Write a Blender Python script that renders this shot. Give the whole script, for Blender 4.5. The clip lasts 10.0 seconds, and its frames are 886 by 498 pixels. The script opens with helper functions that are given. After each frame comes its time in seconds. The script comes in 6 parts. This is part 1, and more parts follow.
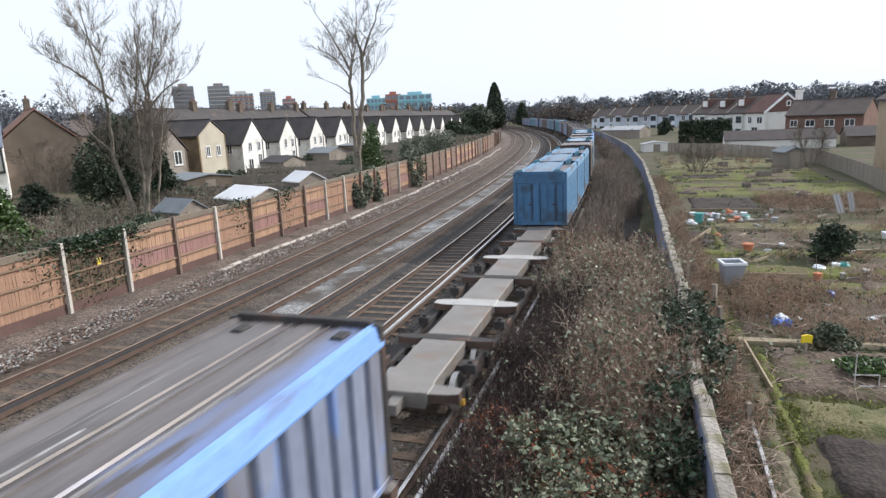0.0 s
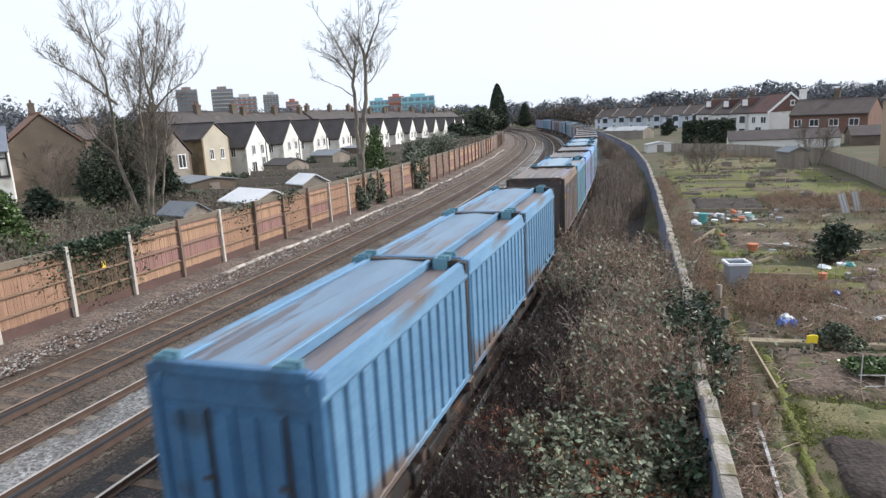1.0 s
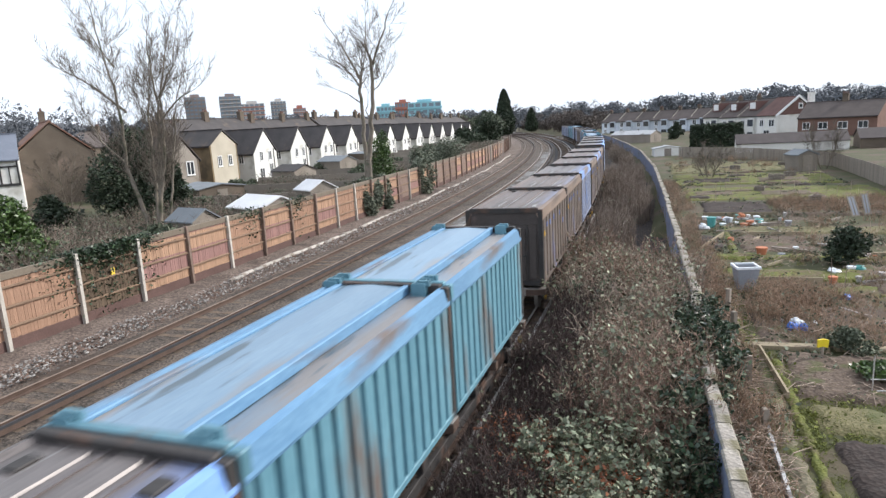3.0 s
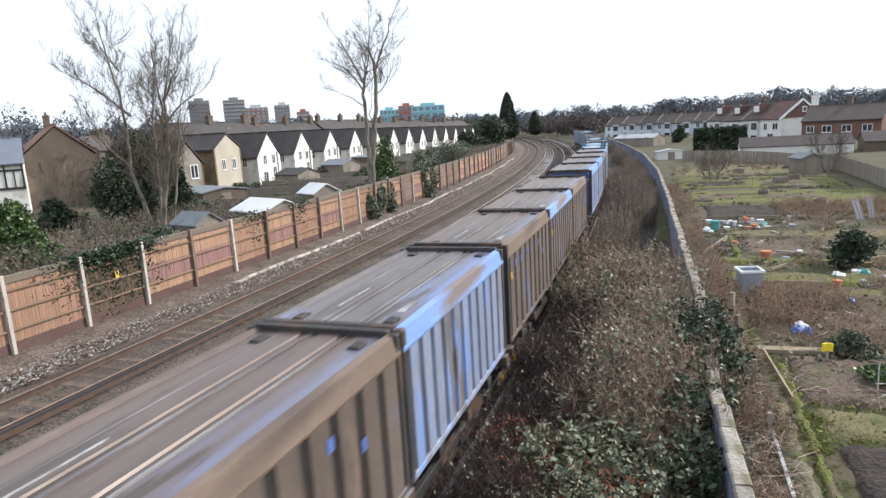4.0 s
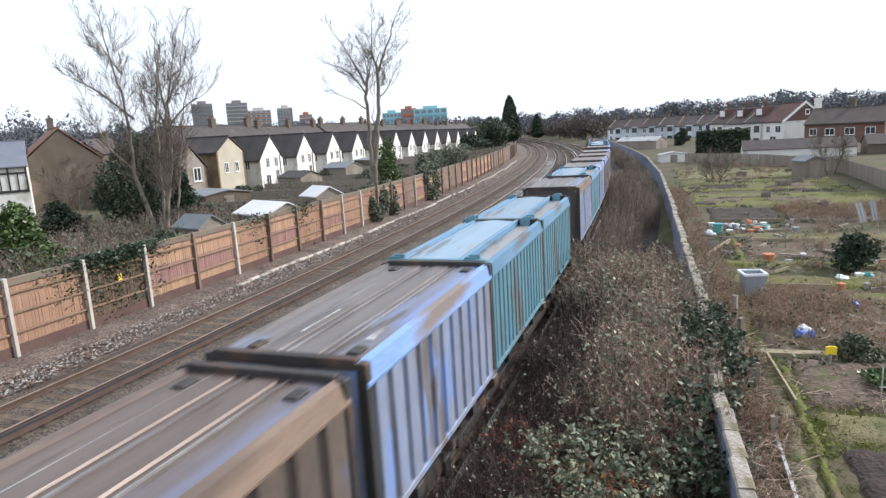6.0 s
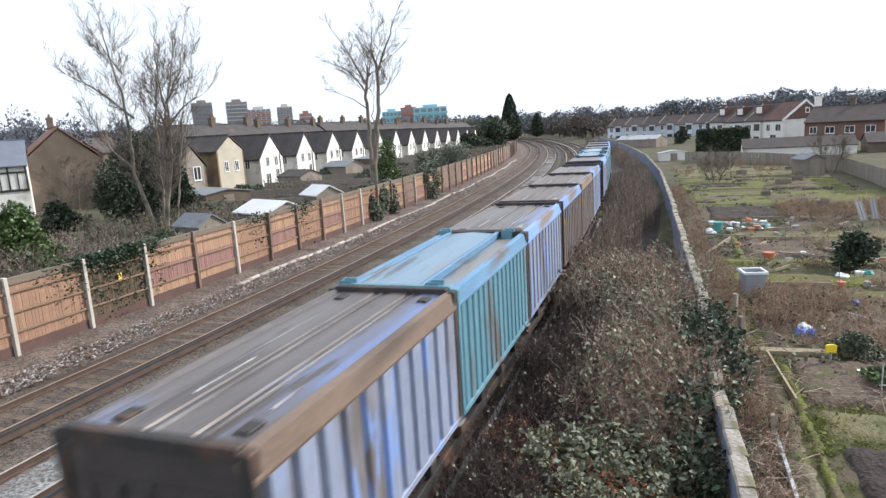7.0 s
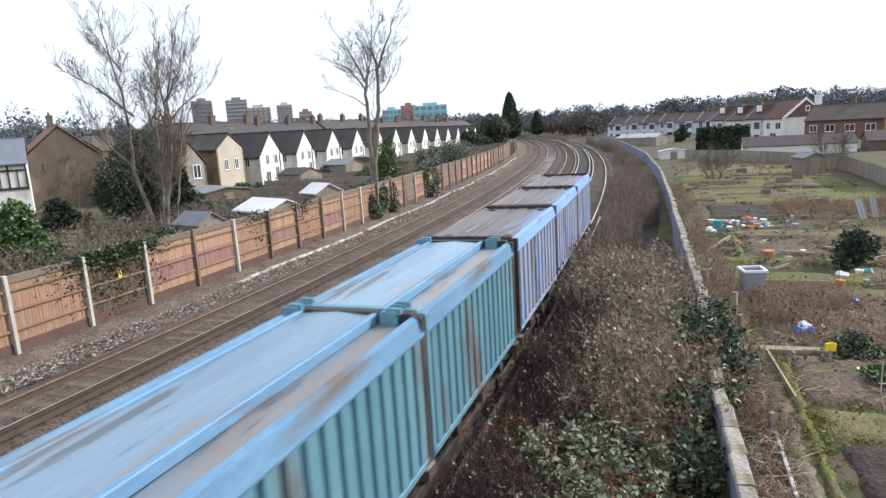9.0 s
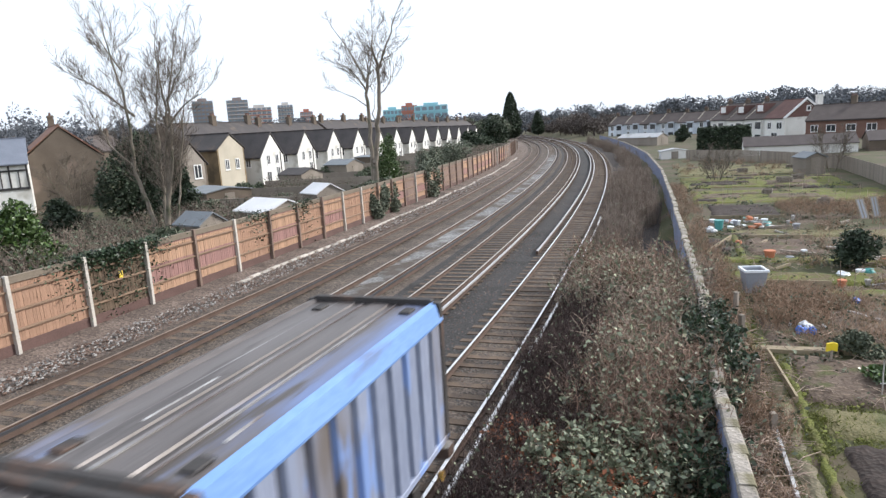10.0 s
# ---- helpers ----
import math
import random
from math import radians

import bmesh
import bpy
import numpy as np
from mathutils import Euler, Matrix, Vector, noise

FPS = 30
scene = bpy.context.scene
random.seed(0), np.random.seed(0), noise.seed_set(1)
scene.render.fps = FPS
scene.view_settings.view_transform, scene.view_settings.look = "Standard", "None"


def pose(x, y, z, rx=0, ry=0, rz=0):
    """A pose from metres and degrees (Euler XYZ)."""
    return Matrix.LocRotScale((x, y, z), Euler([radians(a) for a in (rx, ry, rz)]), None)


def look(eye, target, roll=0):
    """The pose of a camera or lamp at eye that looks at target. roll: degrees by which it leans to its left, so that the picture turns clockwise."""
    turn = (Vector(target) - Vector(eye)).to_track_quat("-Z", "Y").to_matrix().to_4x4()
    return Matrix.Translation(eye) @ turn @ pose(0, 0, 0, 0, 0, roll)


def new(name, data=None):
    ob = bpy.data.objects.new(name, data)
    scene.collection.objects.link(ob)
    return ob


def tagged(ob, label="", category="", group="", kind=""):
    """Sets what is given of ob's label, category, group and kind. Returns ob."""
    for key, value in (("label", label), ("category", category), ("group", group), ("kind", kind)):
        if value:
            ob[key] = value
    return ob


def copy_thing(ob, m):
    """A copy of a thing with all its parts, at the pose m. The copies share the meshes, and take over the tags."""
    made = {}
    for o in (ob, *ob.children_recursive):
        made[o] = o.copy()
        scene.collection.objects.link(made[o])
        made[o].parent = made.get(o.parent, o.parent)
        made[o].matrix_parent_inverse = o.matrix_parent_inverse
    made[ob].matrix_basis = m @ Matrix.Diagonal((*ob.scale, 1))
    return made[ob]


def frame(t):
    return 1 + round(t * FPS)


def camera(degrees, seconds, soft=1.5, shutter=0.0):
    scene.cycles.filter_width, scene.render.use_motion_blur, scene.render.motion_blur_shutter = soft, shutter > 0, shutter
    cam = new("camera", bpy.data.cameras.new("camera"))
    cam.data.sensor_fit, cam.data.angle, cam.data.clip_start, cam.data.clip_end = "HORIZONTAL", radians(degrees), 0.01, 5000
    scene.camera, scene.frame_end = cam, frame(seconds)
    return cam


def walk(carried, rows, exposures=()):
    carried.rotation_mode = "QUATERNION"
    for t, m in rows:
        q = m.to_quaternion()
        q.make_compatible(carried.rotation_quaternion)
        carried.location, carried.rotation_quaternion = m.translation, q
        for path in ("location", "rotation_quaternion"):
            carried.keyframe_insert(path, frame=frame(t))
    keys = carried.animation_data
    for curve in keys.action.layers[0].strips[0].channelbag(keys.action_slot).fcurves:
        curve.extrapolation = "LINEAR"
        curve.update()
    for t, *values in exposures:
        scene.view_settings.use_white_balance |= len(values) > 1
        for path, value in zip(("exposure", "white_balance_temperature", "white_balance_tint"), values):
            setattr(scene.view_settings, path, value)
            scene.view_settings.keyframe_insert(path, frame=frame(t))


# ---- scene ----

# ---- camera ----
FOV = 68.65
EYE = Vector((0.0, 0.0, 6.43))
# seconds, heading right of north, degrees down, lean
AIM = (
    (0.0, -18.596, 11.763, -2.624),
    (0.5, -18.734, 11.694, -2.778),
    (1.0, -18.922, 11.599, -2.966),
    (1.5, -19.100, 11.412, -3.076),
    (2.0, -19.268, 11.319, -3.140),
    (2.5, -19.407, 11.240, -3.305),
    (4.0, -19.828, 10.790, -3.392),
    (4.5, -19.895, 10.678, -3.508),
    (5.0, -20.000, 10.569, -3.441),
    (5.5, -20.024, 10.492, -3.379),
    (7.0, -20.040, 10.641, -3.479),
    (7.5, -20.013, 10.641, -3.360),
    (8.0, -19.984, 10.691, -3.423),
    (8.5, -20.001, 10.772, -3.377),
    (9.0, -20.041, 10.800, -3.457),
    (9.5, -20.075, 10.809, -3.583),
    (10.0, -20.118, 10.794, -3.490),
)


def aimed(heading, down, lean):
    h, d = radians(heading), radians(down)
    ahead = Vector((math.sin(h) * math.cos(d), math.cos(h) * math.cos(d), -math.sin(d)))
    return look(EYE, EYE + ahead * 10, lean)


cam = camera(FOV, 10.0, soft=1.4, shutter=0.15)
walk(cam, [(t, aimed(a, b, c)) for t, a, b, c in AIM], exposures=((0.0, -0.15), (1.0, -0.13), (3.0, 0.0), (10.0, 0.0)))

# ---- light ----
SUN_FROM = Vector((0.68, 0.46, 0.53)).normalized()
world = bpy.data.worlds.new("sky")
scene.world = world
world.use_nodes = True
wn = world.node_tree.nodes
wl = world.node_tree.links
sky = wn.new("ShaderNodeTexSky")
sky.sky_type = "NISHITA"
sky.sun_disc = False
sky.sun_elevation = math.asin(SUN_FROM.z)
sky.sun_rotation = math.atan2(SUN_FROM.x, SUN_FROM.y)
sky.air_density, sky.dust_density, sky.ozone_density = 1.0, 4.0, 1.0
haze = wn.new("ShaderNodeMix")
haze.data_type = "RGBA"
haze.inputs[0].default_value = 0.75
haze.inputs[7].default_value = (10.8, 11.7, 13.1, 1)
wl.new(sky.outputs[0], haze.inputs[6])
wl.new(haze.outputs[2], wn["Background"].inputs[0])
wn["Background"].inputs[1].default_value = 0.12
sun = new("sun", bpy.data.lights.new("sun", "SUN"))
sun.data.energy, sun.data.angle, sun.data.color = 4.0, radians(1.2), (1.0, 0.965, 0.92)
sun.matrix_world = look(SUN_FROM * 50, (0, 0, 0))

# ---- materials ----
def surface(name, first, second, size=1.0, rough=0.8, metal=0.0, bump=0.3, fine=30.0, stain=None, stain_size=0.4, stain_cut=0.55,
            vary=0.0, island=0.0, stretch=(1, 1, 1), spec=0.5, grit=False, bands=None, streak=None, streak_size=2.5, streak_cut=0.56):
    """Two colours mixed by a coarse and a fine noise, stains of a third, fine relief; vary: by object, island: by loose piece."""
    m = bpy.data.materials.new(name)
    m.use_nodes = True
    n, l = m.node_tree.nodes, m.node_tree.links
    b = n["Principled BSDF"]
    at = n.new("ShaderNodeTexCoord")
    mp = n.new("ShaderNodeMapping")
    mp.inputs["Scale"].default_value = stretch
    l.new(at.outputs["Object"], mp.inputs[0])
    def noise_of(scale, detail=4):
        k = n.new("ShaderNodeTexNoise")
        k.inputs["Scale"].default_value, k.inputs["Detail"].default_value = scale, detail
        l.new(mp.outputs[0], k.inputs["Vector"])
        return k.outputs[0]
    def ramp(src, lo, hi):
        r = n.new("ShaderNodeMapRange")
        r.inputs[1].default_value, r.inputs[2].default_value = lo, hi
        l.new(src, r.inputs[0])
        return r.outputs[0]
    def mix(fac, a, c):
        x = n.new("ShaderNodeMix")
        x.data_type = "RGBA"
        l.new(fac, x.inputs[0])
        for v, s in ((a, 6), (c, 7)):
            if isinstance(v, tuple):
                x.inputs[s].default_value = (*v, 1)
            else:
                l.new(v, x.inputs[s])
        return x.outputs[2]
    coarse, grain = noise_of(size), noise_of(fine, 6)
    add = n.new("ShaderNodeMath")
    add.operation = "ADD"
    l.new(ramp(coarse, 0.3, 0.7), add.inputs[0])
    l.new(ramp(grain, 0.3, 0.7), add.inputs[1])
    half = n.new("ShaderNodeMath")
    half.operation = "MULTIPLY"
    half.inputs[1].default_value = 0.5
    l.new(add.outputs[0], half.inputs[0])
    if grit:     # single stones
        vor = n.new("ShaderNodeTexVoronoi")
        vor.inputs["Scale"].default_value = fine * 1.6
        l.new(mp.outputs[0], vor.inputs["Vector"])
        cell = n.new("ShaderNodeSeparateColor")
        l.new(vor.outputs["Color"], cell.inputs[0])
        blend = n.new("ShaderNodeMath")
        blend.operation = "MULTIPLY"
        l.new(half.outputs[0], blend.inputs[0])
        l.new(ramp(cell.outputs[0], -0.15, 0.75), blend.inputs[1])
        grain = vor.outputs["Distance"]
        half = blend
    col = mix(half.outputs[0], first, second)
    if bands:    # broad painted-over bands by height
        sep = n.new("ShaderNodeSeparateXYZ")
        l.new(at.outputs["Object"], sep.inputs[0])
        lift = n.new("ShaderNodeMath")
        lift.operation = "MULTIPLY_ADD"
        l.new(coarse, lift.inputs[0])
        lift.inputs[1].default_value = 0.5
        l.new(sep.outputs[2], lift.inputs[2])
        wave = n.new("ShaderNodeMath")
        wave.operation = "PINGPONG"
        wave.inputs[1].default_value = 0.72
        l.new(lift.outputs[0], wave.inputs[0])
        col = mix(ramp(wave.outputs[0], 0.34, 0.38), col, bands)
    if stain:
        col = mix(ramp(noise_of(stain_size, 8), stain_cut, stain_cut + 0.12), col, stain)
    if streak:
        col = mix(ramp(noise_of(streak_size, 5), streak_cut, streak_cut + 0.06), col, streak)
    if vary or island:
        src = n.new("ShaderNodeObjectInfo").outputs["Random"] if vary else n.new("ShaderNodeNewGeometry").outputs["Random Per Island"]
        hs = n.new("ShaderNodeHueSaturation")
        r = n.new("ShaderNodeMapRange")
        amount = vary or island
        r.inputs[3].default_value, r.inputs[4].default_value = 1 - amount, 1 + amount
        l.new(src, r.inputs[0])
        l.new(r.outputs[0], hs.inputs["Value"])
        l.new(col, hs.inputs["Color"])
        col = hs.outputs[0]
    l.new(col, b.inputs["Base Color"])
    rr = n.new("ShaderNodeMapRange")
    rr.inputs[3].default_value, rr.inputs[4].default_value = max(0.05, rough - 0.12), min(1, rough + 0.12)
    l.new(grain, rr.inputs[0])
    l.new(rr.outputs[0], b.inputs["Roughness"])
    b.inputs["Metallic"].default_value = metal
    b.inputs["Specular IOR Level"].default_value = spec
    if bump:
        bp = n.new("ShaderNodeBump")
        bp.inputs["Strength"].default_value, bp.inputs["Distance"].default_value = bump, 0.02
        l.new(grain, bp.inputs["Height"])
        l.new(bp.outputs[0], b.inputs["Normal"])
    return m


M_BALLAST = surface("ballast", (0.010, 0.008, 0.007), (0.235, 0.185, 0.15), 0.5, 0.95, 0, 1.0, 11, (0.06, 0.042, 0.032), 0.25, grit=True)
M_BALLAST_DARK = surface("oily_ballast", (0.02, 0.019, 0.019), (0.06, 0.055, 0.055), 0.5, 0.95, 0, 1.0, 11, (0.012, 0.011, 0.011), 0.3, grit=True)
M_BALLAST_PALE = surface("fresh_ballast", (0.05, 0.05, 0.05), (0.46, 0.46, 0.46), 0.5, 0.95, 0, 1.0, 9, (0.075, 0.06, 0.05), 0.45, 0.47, grit=True)
M_CESS = surface("rubble_earth", (0.05, 0.036, 0.03), (0.30, 0.235, 0.20), 0.8, 0.95, 0, 1.0, 9, (0.06, 0.045, 0.036), 0.5, grit=True)
M_SLEEPER = surface("sleeper_wood", (0.05, 0.036, 0.027), (0.19, 0.135, 0.095), 1.5, 0.9, 0, 0.6, 30, (0.08, 0.06, 0.05), 2.0, vary=0.25)
M_SLEEPER_C = surface("sleeper_concrete", (0.10, 0.085, 0.072), (0.2, 0.175, 0.15), 1.5, 0.9, 0, 0.5, 30, (0.16, 0.11, 0.08), 2.0, vary=0.2)
M_RUST = surface("rail_rust", (0.06, 0.038, 0.03), (0.15, 0.10, 0.078), 2, 0.8, 0.2, 0.4, 40)
M_RAIL_TOP = surface("rail_top", (0.72, 0.72, 0.72), (0.86, 0.86, 0.86), 2, 0.3, 0.85, 0.05, 40)
M_RAIL_DULL = surface("rail_dull", (0.25, 0.18, 0.14), (0.4, 0.33, 0.28), 2, 0.5, 0.6, 0.05, 40)
M_RAIL_WORN = surface("rail_worn", (0.42, 0.36, 0.31), (0.62, 0.57, 0.53), 2, 0.38, 0.75, 0.05, 40)
M_COND = surface("conductor_rail", (0.55, 0.53, 0.52), (0.75, 0.74, 0.73), 2, 0.35, 0.7, 0.1, 40)
M_GRASS = surface("rough_grass", (0.03, 0.034, 0.012), (0.085, 0.085, 0.03), 0.35, 0.95, 0, 0.8, 9, (0.085, 0.062, 0.042), 0.35, 0.48)
M_FENCE = surface("fence_boards", (0.26, 0.15, 0.10), (0.42, 0.262, 0.18), 0.7, 0.85, 0, 0.3, 22, (0.27, 0.15, 0.12), 0.5, 0.56, vary=0.10, stretch=(1, 1, 0.3))
M_FENCE_FAR = surface("fence_boards_greyed", (0.17, 0.115, 0.095), (0.32, 0.23, 0.185), 0.7, 0.9, 0, 0.3, 22, (0.14, 0.09, 0.085), 0.5, 0.5, vary=0.15, stretch=(1, 1, 0.3))
# boards of the ivy-hung bay, darker than the others
M_FENCE_DARK = surface("fence_boards_dark", (0.07, 0.05, 0.035), (0.17, 0.12, 0.08), 0.7, 0.9, 0, 0.3, 22, (0.05, 0.05, 0.03), 0.6, 0.52, vary=0.15, stretch=(1, 1, 0.3))
M_FENCE_RAIL = surface("fence_rail_wood", (0.17, 0.11, 0.075), (0.30, 0.21, 0.145), 0.7, 0.9, 0, 0.3, 22)
M_FENCE_RED = surface("fence_boards_overpainted", (0.24, 0.13, 0.115), (0.36, 0.21, 0.19), 0.7, 0.85, 0, 0.3, 22, (0.2, 0.13, 0.11), 0.5, 0.6, vary=0.12, stretch=(1, 1, 0.3), bands=(0.40, 0.25, 0.165))
M_GRAVEL_BOARD = surface("gravel_board", (0.075, 0.043, 0.038), (0.15, 0.09, 0.078), 0.7, 0.9, 0, 0.3, 22)
M_FENCE_TOP = surface("grey_weathered_wood", (0.13, 0.105, 0.08), (0.24, 0.20, 0.155), 0.7, 0.9, 0, 0.3, 22)
M_CONCRETE = surface("weathered_concrete", (0.38, 0.35, 0.31), (0.60, 0.56, 0.51), 1.5, 0.9, 0, 0.5, 25, (0.2, 0.17, 0.13), 1.2, vary=0.15)
# darker, browner concrete for most of the farther posts
M_CONCRETE_D = surface("dark_brown_concrete", (0.16, 0.11, 0.09), (0.27, 0.2, 0.16), 1.5, 0.9, 0, 0.5, 25, (0.1, 0.09, 0.05), 1.2, vary=0.15)

# ---- plan: the line curves left on one radius ----
XC, KAP = -4.93, 0.0015
RAD = 1 / KAP
BEND_END = 330.0


def line_at(s, off=0.0, z=0.0):
    """A place s metres along the near track, off metres to its right."""
    b = min(s, BEND_END)
    th = (b - 10) * KAP
    x, y = XC - RAD * (1 - math.cos(th)), 10 + RAD * math.sin(th)
    e = s - b
    return Vector((x - e * math.sin(th) + off * math.cos(th), y + e * math.cos(th) + off * math.sin(th), z))


def turn_at(s):
    return (min(s, BEND_END) - 10) * KAP


def off_of(x, y):
    """The offset from the near track of a place (within the bend)."""
    return math.hypot(x - (XC - RAD), y - 10) - RAD


def on_line(s, off=0.0, z=0.0):
    return Matrix.Translation(line_at(s, off, z)) @ Matrix.Rotation(turn_at(s), 4, "Z")


# ---- mesh helpers ----
def mesh_of(name, verts, faces, materials, mats=None, smooth=False):
    me = bpy.data.meshes.new(name)
    me.from_pydata([tuple(v) for v in verts], [], faces)
    for m in materials:
        me.materials.append(m)
    if mats:
        me.polygons.foreach_set("material_index", mats)
    if smooth:
        me.polygons.foreach_set("use_smooth", [True] * len(me.polygons))
    me.update()
    return me


def part(name, me, parent, at=None, label=""):
    ob = new(name, me)
    ob.parent = parent
    if at is not None:
        ob.matrix_basis = at
    if label:
        ob["label"] = label
    return ob


class Solid:
    """Collects boxes and prisms into one mesh."""
    def __init__(self):
        self.v, self.f, self.m = [], [], []

    def box(self, x0, x1, y0, y1, z0, z1, mat=0, chamfer=0.0):
        c = min(chamfer, abs(x1 - x0) / 3, abs(z1 - z0) / 3, abs(y1 - y0) / 3)
        if c > 0:
            prof = [(x0 + c, z0), (x1 - c, z0), (x1, z0 + c), (x1, z1 - c), (x1 - c, z1), (x0 + c, z1), (x0, z1 - c), (x0, z0 + c)]
            return self.prism(prof, y0, y1, mat)
        i = len(self.v)
        self.v += [(x, y, z) for z in (z0, z1) for y in (y0, y1) for x in (x0, x1)]
        for q in ((0, 2, 3, 1), (4, 5, 7, 6), (0, 1, 5, 4), (2, 6, 7, 3), (0, 4, 6, 2), (1, 3, 7, 5)):
            self.f.append(tuple(i + k for k in q))
            self.m.append(mat)
        return self

    def prism(self, prof, y0, y1, mat=0):
        """A profile of (x, z), counter-clockwise seen from -y, drawn from y0 to y1."""
        i, n = len(self.v), len(prof)
        self.v += [(x, y0, z) for x, z in prof] + [(x, y1, z) for x, z in prof]
        self.f += [tuple(range(i, i + n)), tuple(range(i + 2 * n - 1, i + n - 1, -1))]
        self.f += [(i + (k + 1) % n, i + k, i + n + k, i + n + (k + 1) % n) for k in range(n)]
        self.m += [mat] * (n + 2)
        return self

    def prism_x(self, prof, x0, x1, mat=0):
        """A profile of (y, z), drawn from x0 to x1."""
        i, n = len(self.v), len(prof)
        self.v += [(x0, y, z) for y, z in prof] + [(x1, y, z) for y, z in prof]
        self.f += [tuple(range(i + n - 1, i - 1, -1)), tuple(range(i + n, i + 2 * n))]
        self.f += [(i + k, i + (k + 1) % n, i + n + (k + 1) % n, i + n + k) for k in range(n)]
        self.m += [mat] * (n + 2)
        return self

    def rod(self, a, b, r0, r1=None, sides=6, mat=0, caps=True):
        r1 = r0 if r1 is None else r1
        a, b = Vector(a), Vector(b)
        d = (b - a).normalized()
        u = d.orthogonal().normalized()
        w = d.cross(u)
        i = len(self.v)
        for p, r in ((a, r0), (b, r1)):
            self.v += [tuple(p + (u * math.cos(q) + w * math.sin(q)) * r) for q in (2 * math.pi * k / sides for k in range(sides))]
        self.f += [(i + k, i + (k + 1) % sides, i + sides + (k + 1) % sides, i + sides + k) for k in range(sides)]
        self.m += [mat] * sides
        if caps:
            self.f += [tuple(range(i + sides - 1, i - 1, -1)), tuple(range(i + sides, i + 2 * sides))]
            self.m += [mat] * 2
        return self

    def poly(self, pts, mat=0):
        i = len(self.v)
        self.v += [tuple(p) for p in pts]
        self.f.append(tuple(range(i, i + len(pts))))
        self.m.append(mat)
        return self

    def mesh(self, name, *materials, smooth=False):
        return mesh_of(name, self.v, self.f, materials, self.m, smooth)


def swept(name, prof, s0, s1, step, materials, mats=None, rough=0.0, seed=0):
    """A closed profile of (offset, z) drawn along the line; mats: a material for each side of the profile."""
    n = len(prof)
    count = max(2, int((s1 - s0) / step) + 1)
    rng = random.Random(seed)
    verts, faces, idx = [], [], []
    for i in range(count):
        s = s0 + (s1 - s0) * i / (count - 1)
        for o, z in prof:
            verts.append(line_at(s, o + rng.uniform(-rough, rough), z + rng.uniform(-rough, rough) * 0.5))
    for i in range(count - 1):
        for k in range(n):
            a, b = i * n + k, i * n + (k + 1) % n
            faces.append((b, a, a + n, b + n))
            idx.append(mats[k] if mats else 0)
    faces += [tuple(range(n)), tuple(range(count * n - 1, count * n - n - 1, -1))]
    idx += [0, 0]
    return mesh_of(name, verts, faces, materials, idx)


# ---- ground ----
def ground_height(x, y):
    o = off_of(x, min(y, 320)) if y > -100 else x - XC
    if y > 320:
        o = x + 75
    z = 0.0
    if -14.2 < o < 2.4:
        z = -0.55
    elif -15.2 <= o <= -14.2:
        z = -0.55 + (-14.2 - o) * 0.53
    elif 2.4 <= o < 5.2:
        z = -0.62
    if o > 30:
        z += min(22, (o - 30) * 0.022) * min(1, max(0, (y - 20) / 120))
    if o < -70:
        z += min(24, (-70 - o) * 0.034)
    if y > 330:
        z += min(6, (y - 330) * 0.008)
    return z


def axis(marks):
    out = []
    for a, b, step in marks:
        out += list(np.arange(a, b, step))
    return out + [marks[-1][1]]


gx = axis([(-3000, -600, 300), (-600, -120, 30), (-120, -30, 4), (-30, 14, 0.9), (14, 60, 3), (60, 240, 20), (240, 600, 60), (600, 3000, 300)])
gy = axis([(-400, -40, 40), (-40, -4, 6), (-4, 70, 1.5), (70, 200, 4), (200, 420, 11), (420, 1000, 60), (1000, 4000, 300)])
gv = [(x, y, ground_height(x, y) + (noise.noise(Vector((x * 0.3, y * 0.3, 0))) * 0.06 if abs(x) < 60 else 0)) for y in gy for x in gx]
nx = len(gx)
gf = [(j * nx + i, j * nx + i + 1, (j + 1) * nx + i + 1, (j + 1) * nx + i) for j in range(len(gy) - 1) for i in range(nx - 1)]
ground = new("ground", mesh_of("ground", gv, gf, [M_GRASS], smooth=True))
tagged(ground, "rough winter grass and bare earth beside the railway", "ground", kind="structure")

# ---- track bed ----
OFFS = (0.0, -3.9, -7.3, -10.8)   # the four tracks, from the near one to the far one
bed = new("ballast_bed", swept("ballast_bed", [(-13.2, -0.62), (2.6, -0.62), (1.75, -0.2), (-0.95, -0.185), (-2.85, -0.2), (-5.6, -0.17), (-9.1, -0.17), (-12.3, -0.165)], -25, 420, 1.0,
                                     [M_BALLAST, M_BALLAST_DARK], [0, 0, 0, 1, 1, 0, 0, 0], 0.02))
tagged(bed, "grey-brown stone ballast under four railway tracks", "ballast", kind="structure")
cess = new("cess_strip", swept("cess_strip", [(-15.2, -0.6), (-12.1, -0.6), (-12.0, -0.26), (-12.9, -0.14), (-13.7, -0.06), (-14.4, 0.05), (-15.1, 0.1)], -25, 420, 0.8,
                               [M_CESS], None, 0.05, 3))
tagged(cess, "pinkish-brown rubble strip between track and fence", "gravel strip", kind="structure")
M_COND_DARK = surface("dull_conductor", (0.018, 0.018, 0.022), (0.05, 0.05, 0.056), 2, 0.55, 0.3, 0.1, 40)
RAIL = [(-0.075, -0.16), (0.075, -0.16), (0.075, -0.145), (0.012, -0.12), (0.012, -0.045), (0.036, -0.03), (0.036, -0.004), (0.028, 0.0), (-0.028, 0.0), (-0.036, -0.004), (-0.036, -0.03), (-0.012, -0.045), (-0.012, -0.12), (-0.075, -0.145)]
